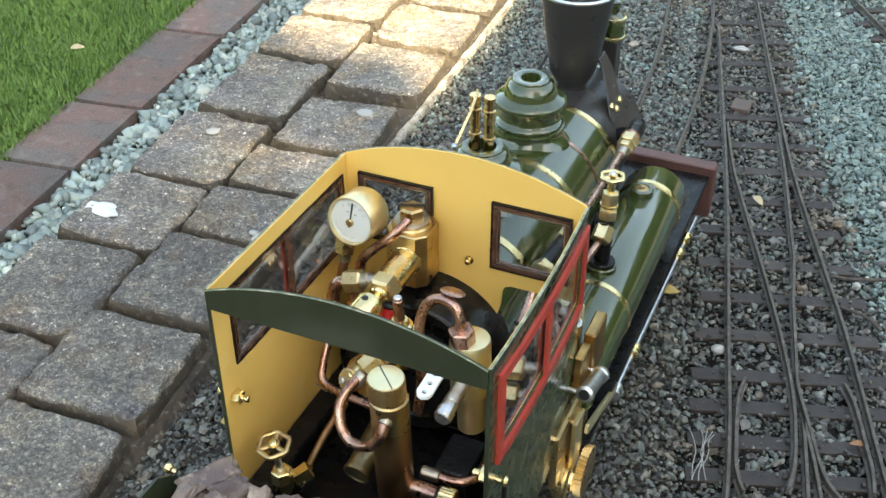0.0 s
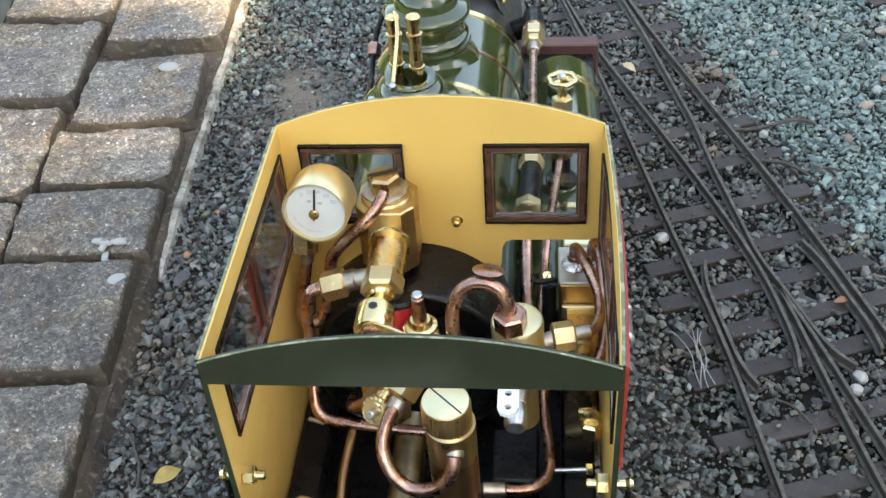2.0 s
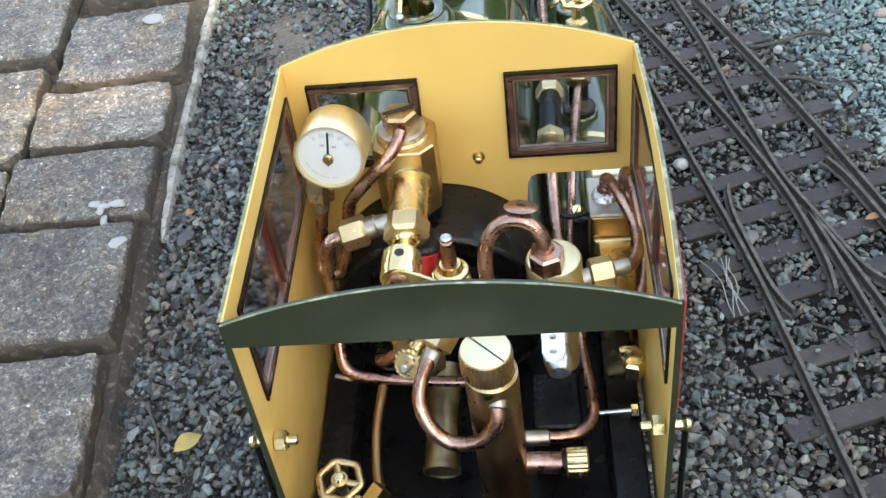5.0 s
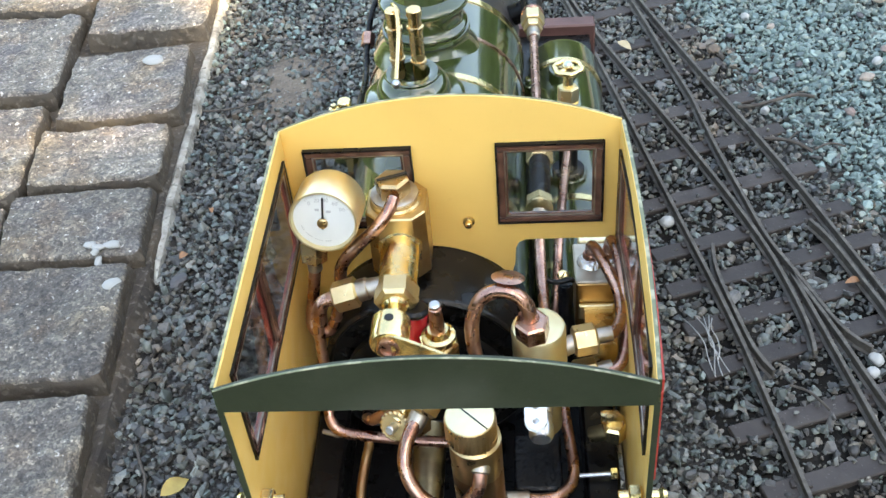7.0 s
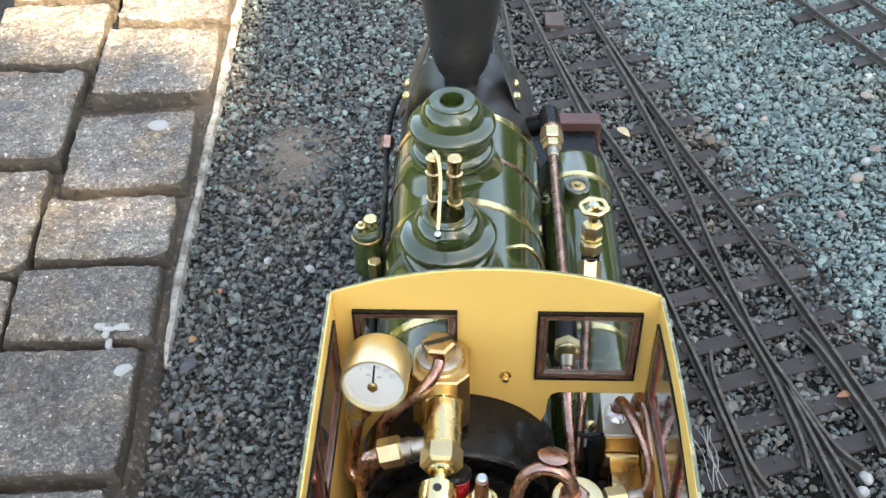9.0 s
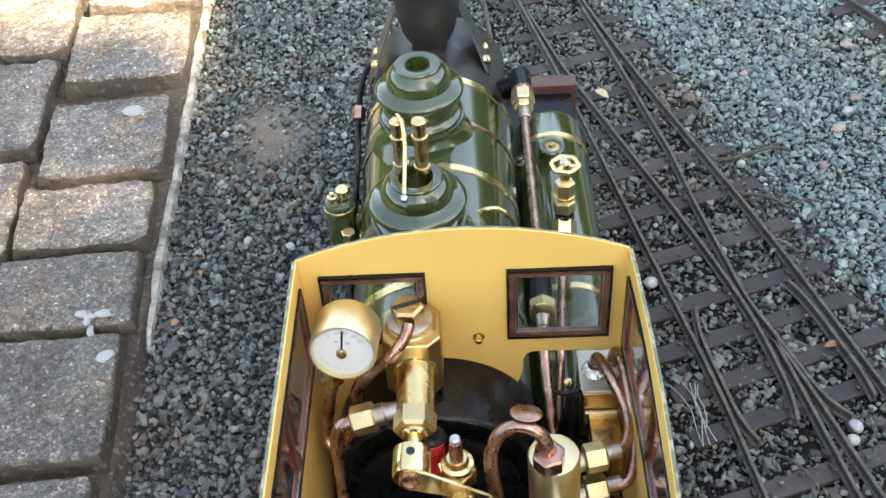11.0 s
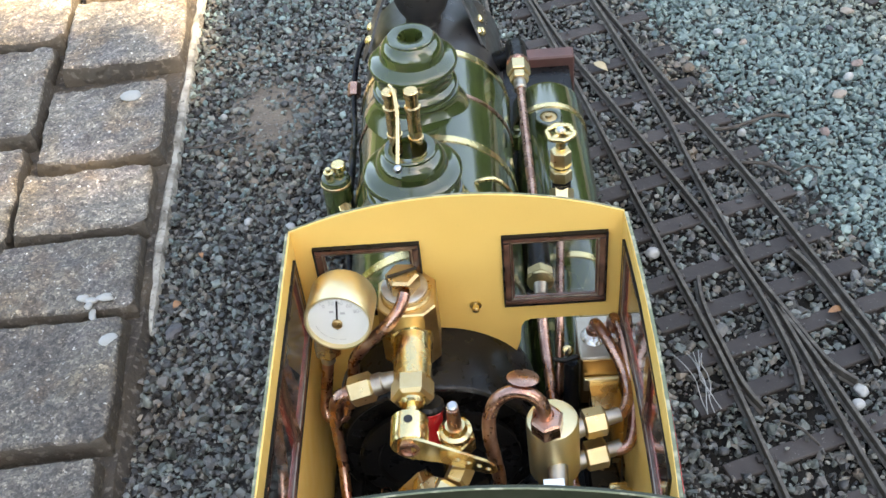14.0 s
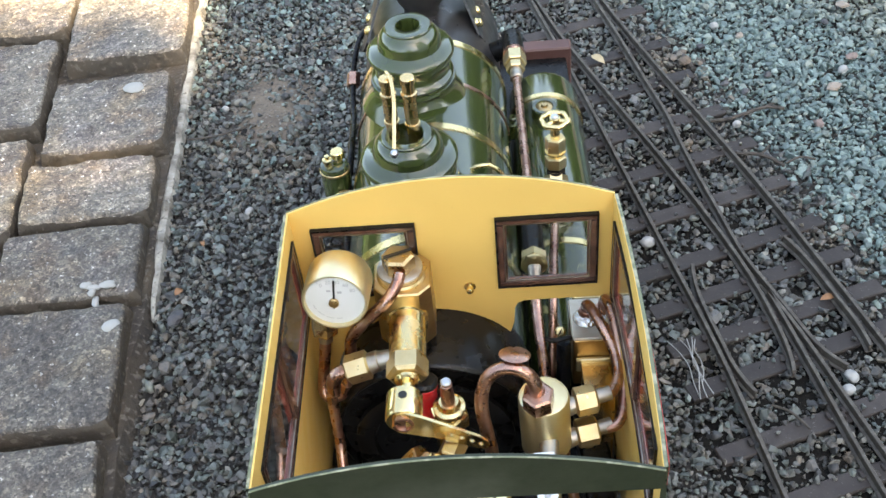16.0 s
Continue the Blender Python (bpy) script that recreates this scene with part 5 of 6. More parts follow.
ol = part("oiler", lathe(bmesh.new(), (68.0, -14, 108.5), (0.03, 0.95, -0.29), [(3.0, 0), (4.2, 0.6), (4.2, 3.0), (3.8, 3.4), (3.8, 24), (4.4, 24.6), (4.4, 27), (2.4, 28), (1.2, 31)], 24), STEEL, eng, "bright steel displacement oiler")
# the end is solid; a black disc paints the shade of a hole
part("oiler_bore", lathe(bmesh.new(), (68.0, -14.3, 108.6), (0.03, 0.95, -0.29), [(2.6, 0), (2.6, 0.35)], 18), INK_AND_SHADE, ol, "black disc painting the shade of an open end")
part("oiler_bracket", rod((57.5, -10, 106), (67, -11, 106), 1.3), STEEL, ol)
part("oiler_bracket", rod((57, 10, 106), (68, 11, 101), 1.2), STEEL, ol)
shaft = part("line_shaft", rod((66, 62, 46), (66.5, 262, 40), 1.6), STEEL, loco, "bright steel line shaft with brass joints")
for y in (58, 96, 206, 226):
    z = 46 - (y - 62) * 0.03
    part("shaft_joint", lathe(bmesh.new(), (66, y, z), (0, 1, -0.03), [(2.2, 0), (4.0, 0.6), (4.0, 3.0), (3.0, 3.6), (3.0, 6), (3.8, 6.5), (3.8, 9.0), (2.0, 9.6)], 20), BRASS if y > 60 else STEEL, shaft)
part("drive_rod", beam((67.5, 0, 74), (66.5, 62, 50), 2.2, 5.0, 0.5), SATIN_BRASS, shaft)


# ---- cab fittings ----
AGED_DARK = material("dull_dark_brass", (0.22, 0.17, 0.09), 0.4, 0.9, second=(0.09, 0.07, 0.04), scale=120, amount=0.9, rough_var=0.15)
# pressure gauge
GF = Vector((-41.2, -27.7, 183.0))
GA = Vector((-0.06, -0.98, 0.16)).normalized()
gb = GF - GA * 15
gauge = part("pressure_gauge", lathe(bmesh.new(), gb, GA, [(10.9, 0), (11.4, 0.3), (11.6, 0.8), (11.6, 15.2), (11.3, 15.8), (10.7, 15.8), (10.4, 15.0), (10.4, 13.8), (0.1, 13.8)], 48), SATIN_BRASS, loco, "brass cased pressure gauge with a white dial", smooth=40)
part("dial", lathe(bmesh.new(), gb + GA * 13.9, GA, [(10.35, 0), (10.35, 0.25)], 40), WHITE, gauge, "white gauge dial")
_gu = Vector((1, 0, 0)) - GA * GA.x
_gu.normalize()
_gv = _gu.cross(-GA).normalized()
if _gv.z < 0:
    _gv = -_gv


def on_dial(a, b, d=0.3):
    return gb + GA * (14.1 + d) + _gu * a + _gv * b


def lettering(text, size, at, right, up, out):
    """Raised print: the built-in font as a mesh in world millimetres."""
    cu = bpy.data.curves.new("print", "FONT")
    cu.body, cu.size, cu.extrude, cu.align_x, cu.align_y = text, size, 0.04, "CENTER", "CENTER"
    tmp = new("print", cu)
    me = bpy.data.meshes.new_from_object(tmp.evaluated_get(bpy.context.evaluated_depsgraph_get()))
    bpy.data.objects.remove(tmp)
    m = Matrix((right, up, out)).transposed().to_4x4()
    m.translation = at
    bm = bmesh.new()
    bm.from_mesh(me)
    bpy.data.meshes.remove(me)
    bm.transform(m)
    return bm


part("needle", beam(on_dial(-0.75, -3.4, 0.5), on_dial(0.55, 8.6, 0.5), 0.66, 0.2, up=GA), INK_AND_SHADE, gauge, "black needle")
part("needle_hub", lathe(bmesh.new(), on_dial(-0.5, -1.0, 0.2), GA, [(1.8, 0), (1.8, 0.8), (1.3, 1.1), (0.05, 1.1)], 18), BRASS_DULL, gauge, "brass needle hub")
for text, ang in (("0", 124), ("20", 102), ("40", 79), ("60", 55), ("80", 31)):
    c, s_ = math.cos(radians(ang)) * 7.6, math.sin(radians(ang)) * 7.6
    part("numeral", lettering(text, 2.0, on_dial(c, s_, 0.08), _gu, _gv, GA), INK_GREY, gauge, smooth=0)
marks = bmesh.new()
for k in range(21):
    t = radians(126 - k * 5)
    c, s_ = math.cos(t), math.sin(t)
    long_ = 1.1 if k % 5 == 0 else 0.6
    beam(on_dial(c * 9.7, s_ * 9.7, 0.06), on_dial(c * (9.7 - long_), s_ * (9.7 - long_), 0.06), 0.16, 0.08, up=GA, bm=marks)
for a0, a1, b in ((-2.6, -1.2, 3.9), (1.1, 2.7, 3.2)):
    beam(on_dial(a0, b, 0.06), on_dial(a1, b, 0.06), 0.9, 0.08, up=GA, bm=marks)
for k in range(17):
    # the maker's line along the lower rim, too small to read
    t = radians(196 + k * 5.2)
    c, s_ = math.cos(t), math.sin(t)
    if k % 5 != 3:
        beam(on_dial(c * 8.3, s_ * 8.3, 0.06), on_dial(c * 7.9, s_ * 7.9, 0.06), 0.4, 0.08, up=GA, bm=marks)
part("dial_print", marks, INK_GREY, gauge, "grey printed scale marks")
part("gauge_stem", nut((-47, -20.8, 172), (-48.5, -21.5, 161), 5.0), BRASS, gauge)
part("stem_ferrule", rod((-48.5, -20.5, 161.5), (-49, -21, 155), 2.6, bev=0.5), SOLDER, gauge)
part("gauge_pipe", pipe([(-49, -21, 156), (-51, -23, 145), (-52.6, -26, 136), (-51.8, -28.2, 132.4), (-49, -28.6, 131), (-45.5, -27.5, 132.6), (-42.5, -25.5, 140), (-40.5, -24, 150), (-38.5, -24, 160), (-31.5, -24, 169), (-25, -22.6, 175), (-20.6, -19, 179.6), (-19.2, -15, 181.5)], 2.2), COPPER, loco, "bent copper gauge siphon")

# regulator block on the cab front
rb = box(-29.0, -8.6, -21.5, -0.6, 150, 177.4)
bmesh.ops.bevel(rb, geom=[e for e in rb.edges if abs(e.verts[0].co.z - e.verts[1].co.z) > 5], offset=4.2, segments=1, affect="EDGES")
bmesh.ops.bevel(rb, geom=[e for e in rb.edges if abs(e.verts[0].co.z - e.verts[1].co.z) < 0.1], offset=0.5, segments=1, affect="EDGES")
block = part("regulator_block", rb, BRASS_DULL, loco, "bronze regulator block with a slotted hexagon plug", smooth=20)
part("boss", lathe(bmesh.new(), (-19, -11, 177.2), (0, 0, 1), [(9.0, 0), (9.0, 1.0), (8.4, 1.8), (6.6, 1.8)], 28), BRASS_DULL, block)
part("washer", lathe(bmesh.new(), (-19.4, -9.8, 178.8), (0, 0, 1), [(8.2, 0), (8.2, 0.9), (7.6, 1.2), (5, 1.2)], 28), SOLDER, block)
hp = nut((-19.6, -9.4, 178.6), (-19.6, -9.4, 186.0), 6.0, turn=0.15, chamfer=0.2)
plug = part("hexagon_plug", hp, BRASS_DULL, block)
# black bar for the shade in the plug's slot, nothing is cut
part("plug_slot", beam((-24.6, -11.2, 186.45), (-14.6, -7.6, 186.45), 1.0, 0.6), INK_AND_SHADE, plug)
part("regulator_tube", lathe(bmesh.new(), (-18, -20, 164), (0.02, -1, -0.02), [(7.6, 0), (7.6, 1.4), (6.9, 1.8), (6.7, 2.6), (6.7, 20)], 32), BRASS, block, "brass regulator tube")
part("gland_nut", nut((-17.8, -39, 163.6), (-17.8, -47.5, 163.4), 7.4, chamfer=0.2), NUT_BRASS, block)
part("gland", rod((-17.8, -47, 163.4), (-17.8, -49.5, 163.2), 4.6, bev=0.8), BRASS, block)
part("spindle", rod((-17.8, -49, 163.2), (-18.2, -58, 162.8), 2.3), BRASS, block)
bo = lathe(bmesh.new(), (-18.6, -54.5, 163.2), (-0.02, -1, -0.03), [(5.2, 0), (6.3, 0.6), (6.3, 10.0), (5.8, 10.8), (3.4, 10.8)], 30)
lever = part("regulator_lever", bo, BRASS, block, "brass regulator lever with a row of holes")
part("lever_screw", lathe(bmesh.new(), (-18.9, -65.2, 162.7), (0, -1, 0), [(3.9, 0), (3.9, 1.4), (3.2, 1.8), (2.6, 1.8), (2.3, 0.9), (0.1, 0.9)], 20), COPPER, lever)
# shade of the grub screw hole, painted as a small black disc
part("grub_hole", lathe(bmesh.new(), (-18.6, -59.0, 168.7), (0, 0, 1), [(1.5, 0), (1.5, 0.9)], 14), INK_AND_SHADE, lever)
_lo = [(-18, 168.2), (-12.5, 167.0), (6, 160.6), (8.6, 158.6), (9.2, 156.4), (8.0, 154.6), (5.6, 154.2), (-9, 157.0), (-16, 157.0), (-21, 157.2), (-23.8, 160), (-24.2, 163.4), (-22.4, 166.6)]
_lh = [[(cx + 0.95 * math.cos(2 * math.pi * k / 10), cz + 0.95 * math.sin(2 * math.pi * k / 10)) for k in range(10)] for cx, cz in ((-3.2, 160.0), (0.2, 159.0), (3.5, 158.0), (6.4, 157.0))]
part("lever_arm", sheet(_lo, _lh, lambda a, b: (a, -64.8 - (a + 19) * 0.22, b), (0, -1.1, 0)), BRASS, lever)
# elbow with nut on the regulator's flank
part("branch", rod((-23, -36, 161), (-29, -36, 160), 3.4), SOLDER, block)
part("branch_nut", rod((-28, -36, 160.2), (-33, -36.5, 158.8), 3.9, bev=0.5), SOLDER, block)
part("elbow_nut", nut((-31.6, -36.4, 159.2), (-40.2, -37.3, 157.0), 5.4, chamfer=0.2, turn=0.33), NUT_BRASS, block)
part("elbow", pipe([(-39, -37, 157.2), (-43.5, -37.6, 156), (-45.5, -38.4, 153), (-46, -39.5, 147)], 2.5), COPPER, block)
part("blower_pipe", pipe([(-47, -39.2, 149), (-46.8, -42, 138), (-46.4, -46, 126), (-46, -52, 118.5), (-44.6, -56.5, 114), (-40.5, -59, 112), (-32, -60.5, 111.8), (-18, -62.5, 112), (-5.6, -64, 112.5), (0, -65, 114)], 2.0), COPPER, loco, "long bent copper pipe")

# screw in the cab front
part("screw", lathe(bmesh.new(), (4.7, 0, 157.6), (0, -1, 0), [(2.2, 0), (2.2, 0.5), (1.4, 0.8), (1.3, 3.0), (0.8, 3.4), (0.05, 3.5)], 14), BRASS, cab_front)

# pin valve and red cap
pv = part("pin_valve", nut((-4, -55.5, 148), (-4, -56, 155.5), 6.6), BRASS, loco, "brass pin valve")
part("collar", lathe(bmesh.new(), (-4, -56, 155.5), (0, 0, 1), [(5.4, 0), (5.6, 0.6), (5.6, 2.4), (4.2, 3.0), (3.4, 5.0)], 22), BRASS, pv)
part("stem", rod((-4, -56.3, 158), (-4, -57.5, 172.0), 2.6, 2.1, bev=0.4), COPPER, pv)
part("stem_tip", rod((-4, -57.5, 172), (-4, -57.5, 173.4), 1.8, bev=0.4), STEEL, pv)
part("valve_body", nut((-4.5, -58, 136), (-4.5, -56, 148), 5.2), BRASS, pv)
RED_GLOSS = material("red_anodised_cap", (0.62, 0.018, 0.028), 0.22, 0.3, second=(0.35, 0.01, 0.015), scale=150, amount=0.5, coat=0.5)
rc = part("red_cap", rod((-13.6, -51.5, 142), (-12.8, -46.2, 158), 5.0, bev=0.6), RED_GLOSS, loco, "red capped bottle behind the valves")
part("cap_ring", rod((-12.8, -46.2, 157.6), (-12.6, -45.6, 160.5), 5.3, bev=1.0), BLACK, rc)
# brass cock behind the lever
ck = part("brass_cock", nut((-22, -66, 133), (-14, -64, 141), 5.0), BRASS_DULL, loco, "brass elbow cock below the regulator")
part("cock_pipe", pipe([(-22, -66.5, 133), (-27, -66, 128), (-31, -60, 121), (-32, -50, 114)], 2.0), COPPER, ck)
part("gauge_nut", nut((-13, -70, 128), (-12, -69, 145), 5.2, chamfer=0.2), BRASS_DULL, loco)

# water valve cylinder with the hooked copper pipe
wc = part("water_valve", lathe(bmesh.new(), (29.6, -56, 112), (-0.03, 0.0, 1), [(6.2, 0), (6.2, 20), (6.4, 20.4), (8.4, 21.0), (8.8, 22), (8.8, 47.5), (8.3, 48.6), (7.4, 49)], 36), SATIN_BRASS, loco, "polished brass upright valve body")
part("hexagon_cap", nut((26.4, -59.8, 160.6), (26.0, -60.8, 168.4), 5.5, chamfer=0.16, turn=0.5), COPPER, wc)
part("cap_neck", lathe(bmesh.new(), (25.9, -59.3, 165.2), (-0.12, -0.2, 1), [(4.0, 0), (3.4, 0.8), (3.2, 3.0), (2.6, 4.0)], 20), COPPER, wc)
part("hook_pipe", pipe([(25.6, -60.4, 167), (25.2, -60.2, 172.5), (23.0, -59, 176.2), (19.0, -57.8, 178), (14.5, -57.2, 177.6), (10.2, -57.8, 174.6), (7.6, -59.5, 168), (7.4, -61.5, 160), (8.6, -63, 150), (9.6, -64, 138), (8, -65, 120)], 2.35), COPPER, wc, "hooked copper pipe")
dk = lathe(bmesh.new(), (19.2, -53.5, 180.0), (0.1, 0.35, 1), [(0.1, -0.6), (4.6, -0.5), (5.3, 0), (4.6, 0.5), (0.1, 0.7)], 28)
part("copper_disc", dk, COPPER, wc)
for (x, y, z) in ((44.8, -43, 140), (45.6, -49.5, 130)):
    br = part("branch", rod((36, y - 3, z - 1), (41, y - 1, z), 3.2), SOLDER, wc)
    part("branch_nut", nut((39.8, y - 1, z), (48.0, y + 0.4, z + 0.4), 5.4, turn=0.67, chamfer=0.2), NUT_BRASS, br)
    part("ferrule", rod((47.2, y + 0.5, z + 0.6), (53, y + 2, z + 1.0), 2.7), SOLDER, br)
part("feed_pipe", pipe([(50, -42.5, 140.8), (54.6, -39.5, 140.6), (57, -32, 141), (56.4, -23, 143.5), (53, -15, 147.2), (50.2, -8, 148.2), (48.8, -2.6, 146.2), (48.5, -0.4, 142), (48.6, -0.4, 136)], 2.1), COPPER, loco, "bent copper feed pipe")
part("feed_pipe", pipe([(51, -49, 130.8), (55.6, -47.5, 132), (58.2, -40, 136), (58.6, -24, 143), (57.8, -12, 147.6), (56.4, -5, 148.8), (55.5, -0.8, 146.6), (55.2, 0.9, 142), (55.2, 0.9, 136)], 2.1), COPPER, loco, "bent copper feed pipe")
NICKEL = material("nickel_plate", (0.40, 0.35, 0.28), 0.40, 0.6, second=(0.33, 0.27, 0.21), scale=160, amount=0.6, rough_var=0.1)
SOLDER_BRIGHT = material("bright_solder", (0.78, 0.77, 0.74), 0.22, 0.9, second=(0.40, 0.37, 0.33), scale=330, amount=0.8, bump=0.8, bump_scale=260, contrast=(0.42, 0.6))
vbx = part("valve_chest", box(42.8, 57.1, -10.6, 10, 108, 134.6, 0.6), BRONZE, loco, "square bronze valve chest with a nickel cover")
part("chest_cover", box(42.4, 57.3, -11.0, 10.2, 134.7, 136.2, 0.5), NICKEL, vbx)
part("chest_back", box(44.6, 57.1, 10.3, 15.5, 108, 136.8, 0.5), SATIN_BRASS, vbx)
part("chest_ledge", box(43.8, 57.1, -12.4, -10.7, 118, 125.2, 0.4), SATIN_BRASS, vbx)
for x, y in ((48.6, -0.4), (55.2, 0.8)):
    part("union", lathe(bmesh.new(), (x, y, 136.1), (0, 0, 1), [(5.0, 0), (5.2, 0.4), (4.4, 1.5), (2.7, 2.6)], 26), SOLDER_BRIGHT, vbx, "bright solder round the pipe")
    part("union_ring", lathe(bmesh.new(), (x, y + 0.4, 137.6), (0, 0.05, 1), [(2.9, 0), (3.0, 2.2), (2.5, 3.0)], 20), COPPER, vbx)
part("cylinder_casting", box(45.6, 57.0, -30, -10.8, 84, 123.4, 1.2, segs=2), GOLD_BRASS, loco, "brass casting under the valve chest")
part("black_spring", lathe(bmesh.new(), (39.4, -12.0, 88), (-0.01, 0.0, 1), [(2.8 - (0.35 if k % 2 else 0), 0.75 * k) for k in range(64)] + [(2.4, 48.4)], 24), BLACK_GLOSS, loco, "ribbed black spring sleeve")
part("cross_pin", pipe([(32.2, -12.2, 139.0), (34, -12.6, 138.2), (37, -12.4, 137.8), (40.6, -12, 138.6), (41.6, -11.6, 137.4)], 1.0), BLACK, loco)
sc = part("slotted_screw", lathe(bmesh.new(), (38.2, -3.6, 132.6), (0, -0.75, 0.66), [(2.1, 0), (2.2, 0.4), (2.1, 1.2), (1.5, 1.8)], 22), BRASS, loco, "slotted brass screw")
# thin black bar in place of the screw slot's shade
part("slot", beam((37.4, -5.9, 132.6), (38.9, -4.3, 135.0), 0.32, 0.32), INK_AND_SHADE, sc)
part("blow_cock", nut((54.6, -51, 98), (54.4, -52.5, 107), 4.6, chamfer=0.25), BRASS, loco)
part("cock_wing", box(51, 57, -53.6, -51.4, 106.4, 111, 1.0, segs=2), BRASS, loco)
part("cock_wing", box(49.5, 56.5, -49, -46, 101.5, 106.5, 1.4, segs=2), BRASS, loco)
part("cock_elbow", rod((54, -51, 101), (46, -50, 97), 3.0, bev=0.5), AGED_DARK, loco)

AGED = material("dark_aged_brass", (0.32, 0.26, 0.15), 0.4, 0.95, second=(0.12, 0.095, 0.06), scale=120, amount=0.9, rough_var=0.15)
OLD_BRASS = material("heat_stained_brass", (0.52, 0.36, 0.18), 0.36, 1.0, second=(0.36, 0.18, 0.09), scale=28, amount=0.9, rough_var=0.12, contrast=(0.4, 0.6))
# tall lubricator column with the slotted cap
col = part("lubricator", lathe(bmesh.new(), (8.8, -88.5, 72), (-0.012, -0.04, 1), [(8.0, 0), (8.0, 64)], 36), OLD_BRASS, loco, "tall brass and copper lubricator with a knurled slotted cap")
part("collar", lathe(bmesh.new(), (8.05, -91.0, 135.5), (-0.012, -0.04, 1), [(8.0, 0), (8.05, 0.4), (8.05, 14.6), (7.2, 15.2), (7.2, 17)], 36), BRASS_DULL, col, "heat-stained brass collar")
kn = bmesh.new()
nseg = 72
a_, u_, v_ = frame_of((0, -0.04, 1))
cz = Vector((7.0, -91.6, 151.2))
rings = []
for r, d in ((7.5, 0), (7.9, 0.5), (7.9, 8.2), (7.5, 9.2), (6.9, 9.6)):
    rings.append([kn.verts.new(cz + a_ * d + (u_ * math.cos(2 * math.pi * k / nseg) + v_ * math.sin(2 * math.pi * k / nseg)) * (r - (0.28 if k % 2 and 0.2 < d < 9 else 0))) for k in range(nseg)])
for p, q in zip(rings, rings[1:]):
    bridge(kn, p, q)
kn.faces.new(rings[0])
kn.faces.new(rings[-1])
cap = part("cap", kn, BRASS_DULL, col, "knurled brass cap", smooth=25)
part("cap_face", lathe(bmesh.new(), cz + a_ * 9.3, a_, [(7.3, 0), (7.3, 0.3), (6.9, 0.55), (0.1, 0.55)], 40), SATIN_BRASS, cap)
# the cap's slot is only its shade, laid on as a black bar
part("cap_slot", beam(cz + a_ * 9.7 + Vector((-5.2, 5.0, 0.2)), cz + a_ * 9.7 + Vector((5.2, -5.0, -0.2)), 0.5, 0.5), INK_AND_SHADE, cap)
part("side_stub", rod((15, -89, 100), (29, -89.5, 100), 3.6), COPPER, col)
sk = bmesh.new()
lathe(sk, (29, -89.5, 100), (1, 0, 0), [(4.6, 0), (5.0, 0.4), (5.0, 6.6), (4.4, 7.2)], 40)
for i, v in enumerate(sk.verts):
    if i % 2:
        v.co.y = -89.5 + (v.co.y + 89.5) * 0.95
        v.co.z = 100 + (v.co.z - 100) * 0.95
part("drain_knob", sk, BRASS, col, "knurled brass drain knob", smooth=20)
part("drain_washer", rod((27.6, -89.5, 100), (29.1, -89.5, 100), 4.6, bev=0.3), BLACK, col, "black washer")
part("loop_pipe", pipe([(9.8, -94.5, 144.5), (9.4, -98.6, 143), (8.6, -101.4, 138.5), (4.8, -102.4, 132.2), (0.2, -102, 129.6), (-6, -100.5, 128.5), (-11.5, -97.5, 132), (-14.3, -93, 138), (-13.6, -87, 142.5), (-10.5, -81, 146)], 2.3), COPPER, col, "looped copper pipe")
part("solder_ring", rod((9.7, -96.2, 144.4), (9.3, -99.4, 142), 3.0, bev=0.8), SOLDER, col)
part("solder_ring", rod((-12.2, -82.6, 143), (-9, -79, 147.6), 3.1, bev=0.5), SOLDER, col)
part("union_nut", nut((-9.6, -79.2, 147.2), (-5.0, -73, 151.6), 5.8, chamfer=0.22), NUT_BRASS, col)
part("union_body", nut((-5, -73, 151.0), (-2, -66, 151.4), 4.4, chamfer=0.2), BRASS_DULL, col)
sw = bmesh.new()
lathe(sw, (-18.6, -78.6, 139.2), (0.3, 0.8, -0.45), [(4.6, 0), (5.4, 0.5), (5.4, 3.2), (4.6, 3.8)], 36)
for i, v in enumerate(sw.verts):
    if i % 2:
        v.co += (Vector((-18.0, -77.0, 138.4)) - v.co) * 0.07
knob = part("knurled_knob", sw, BRASS_DULL, loco, "knurled brass knob", smooth=20)
part("knob_spindle", rod((-19.8, -81.6, 141), (-18.4, -78, 139), 1.5, bev=0.4), STEEL, knob)
part("knob_collar", nut((-17.4, -75.6, 137.6), (-15.6, -71, 139.4), 3.6), BRASS_DULL, knob)
part("valve_spindle", rod((-18, -77, 139.6), (-10, -66, 143), 2.6), BRASS, loco)
lt = part("lower_tube", rod((-12.4, -86, 93), (-11.0, -50, 104), 6.0, bev=0.6), AGED, loco, "tarnished brass tube lying low in the cab")
part("tube_end", lathe(bmesh.new(), (-12.4, -86.0, 93), (-0.04, -0.95, -0.28), [(6.2, -1.5), (6.5, -1.2), (6.5, 0.6), (5.6, 0.9), (5.2, 0.3), (0.1, 0.3)], 28), AGED, lt)
# black burner body with steel end and white horn
bb = part("black_body", box(18.5, 35.5, -74, -50, 71, 98.5, 2.2, segs=3), BLACK_GLOSS, loco, "oily black casing low in the cab")
part("steel_socket", lathe(bmesh.new(), (28.2, -80.0, 141.2), (-0.03, -0.95, -0.12), [(3.0, -4), (3.4, -3.4), (3.4, 0), (3.9, 0.4), (3.9, 4.0), (3.2, 5.4), (2.9, 5.5), (2.7, 1), (0.1, 1)], 20), STEEL, bb)
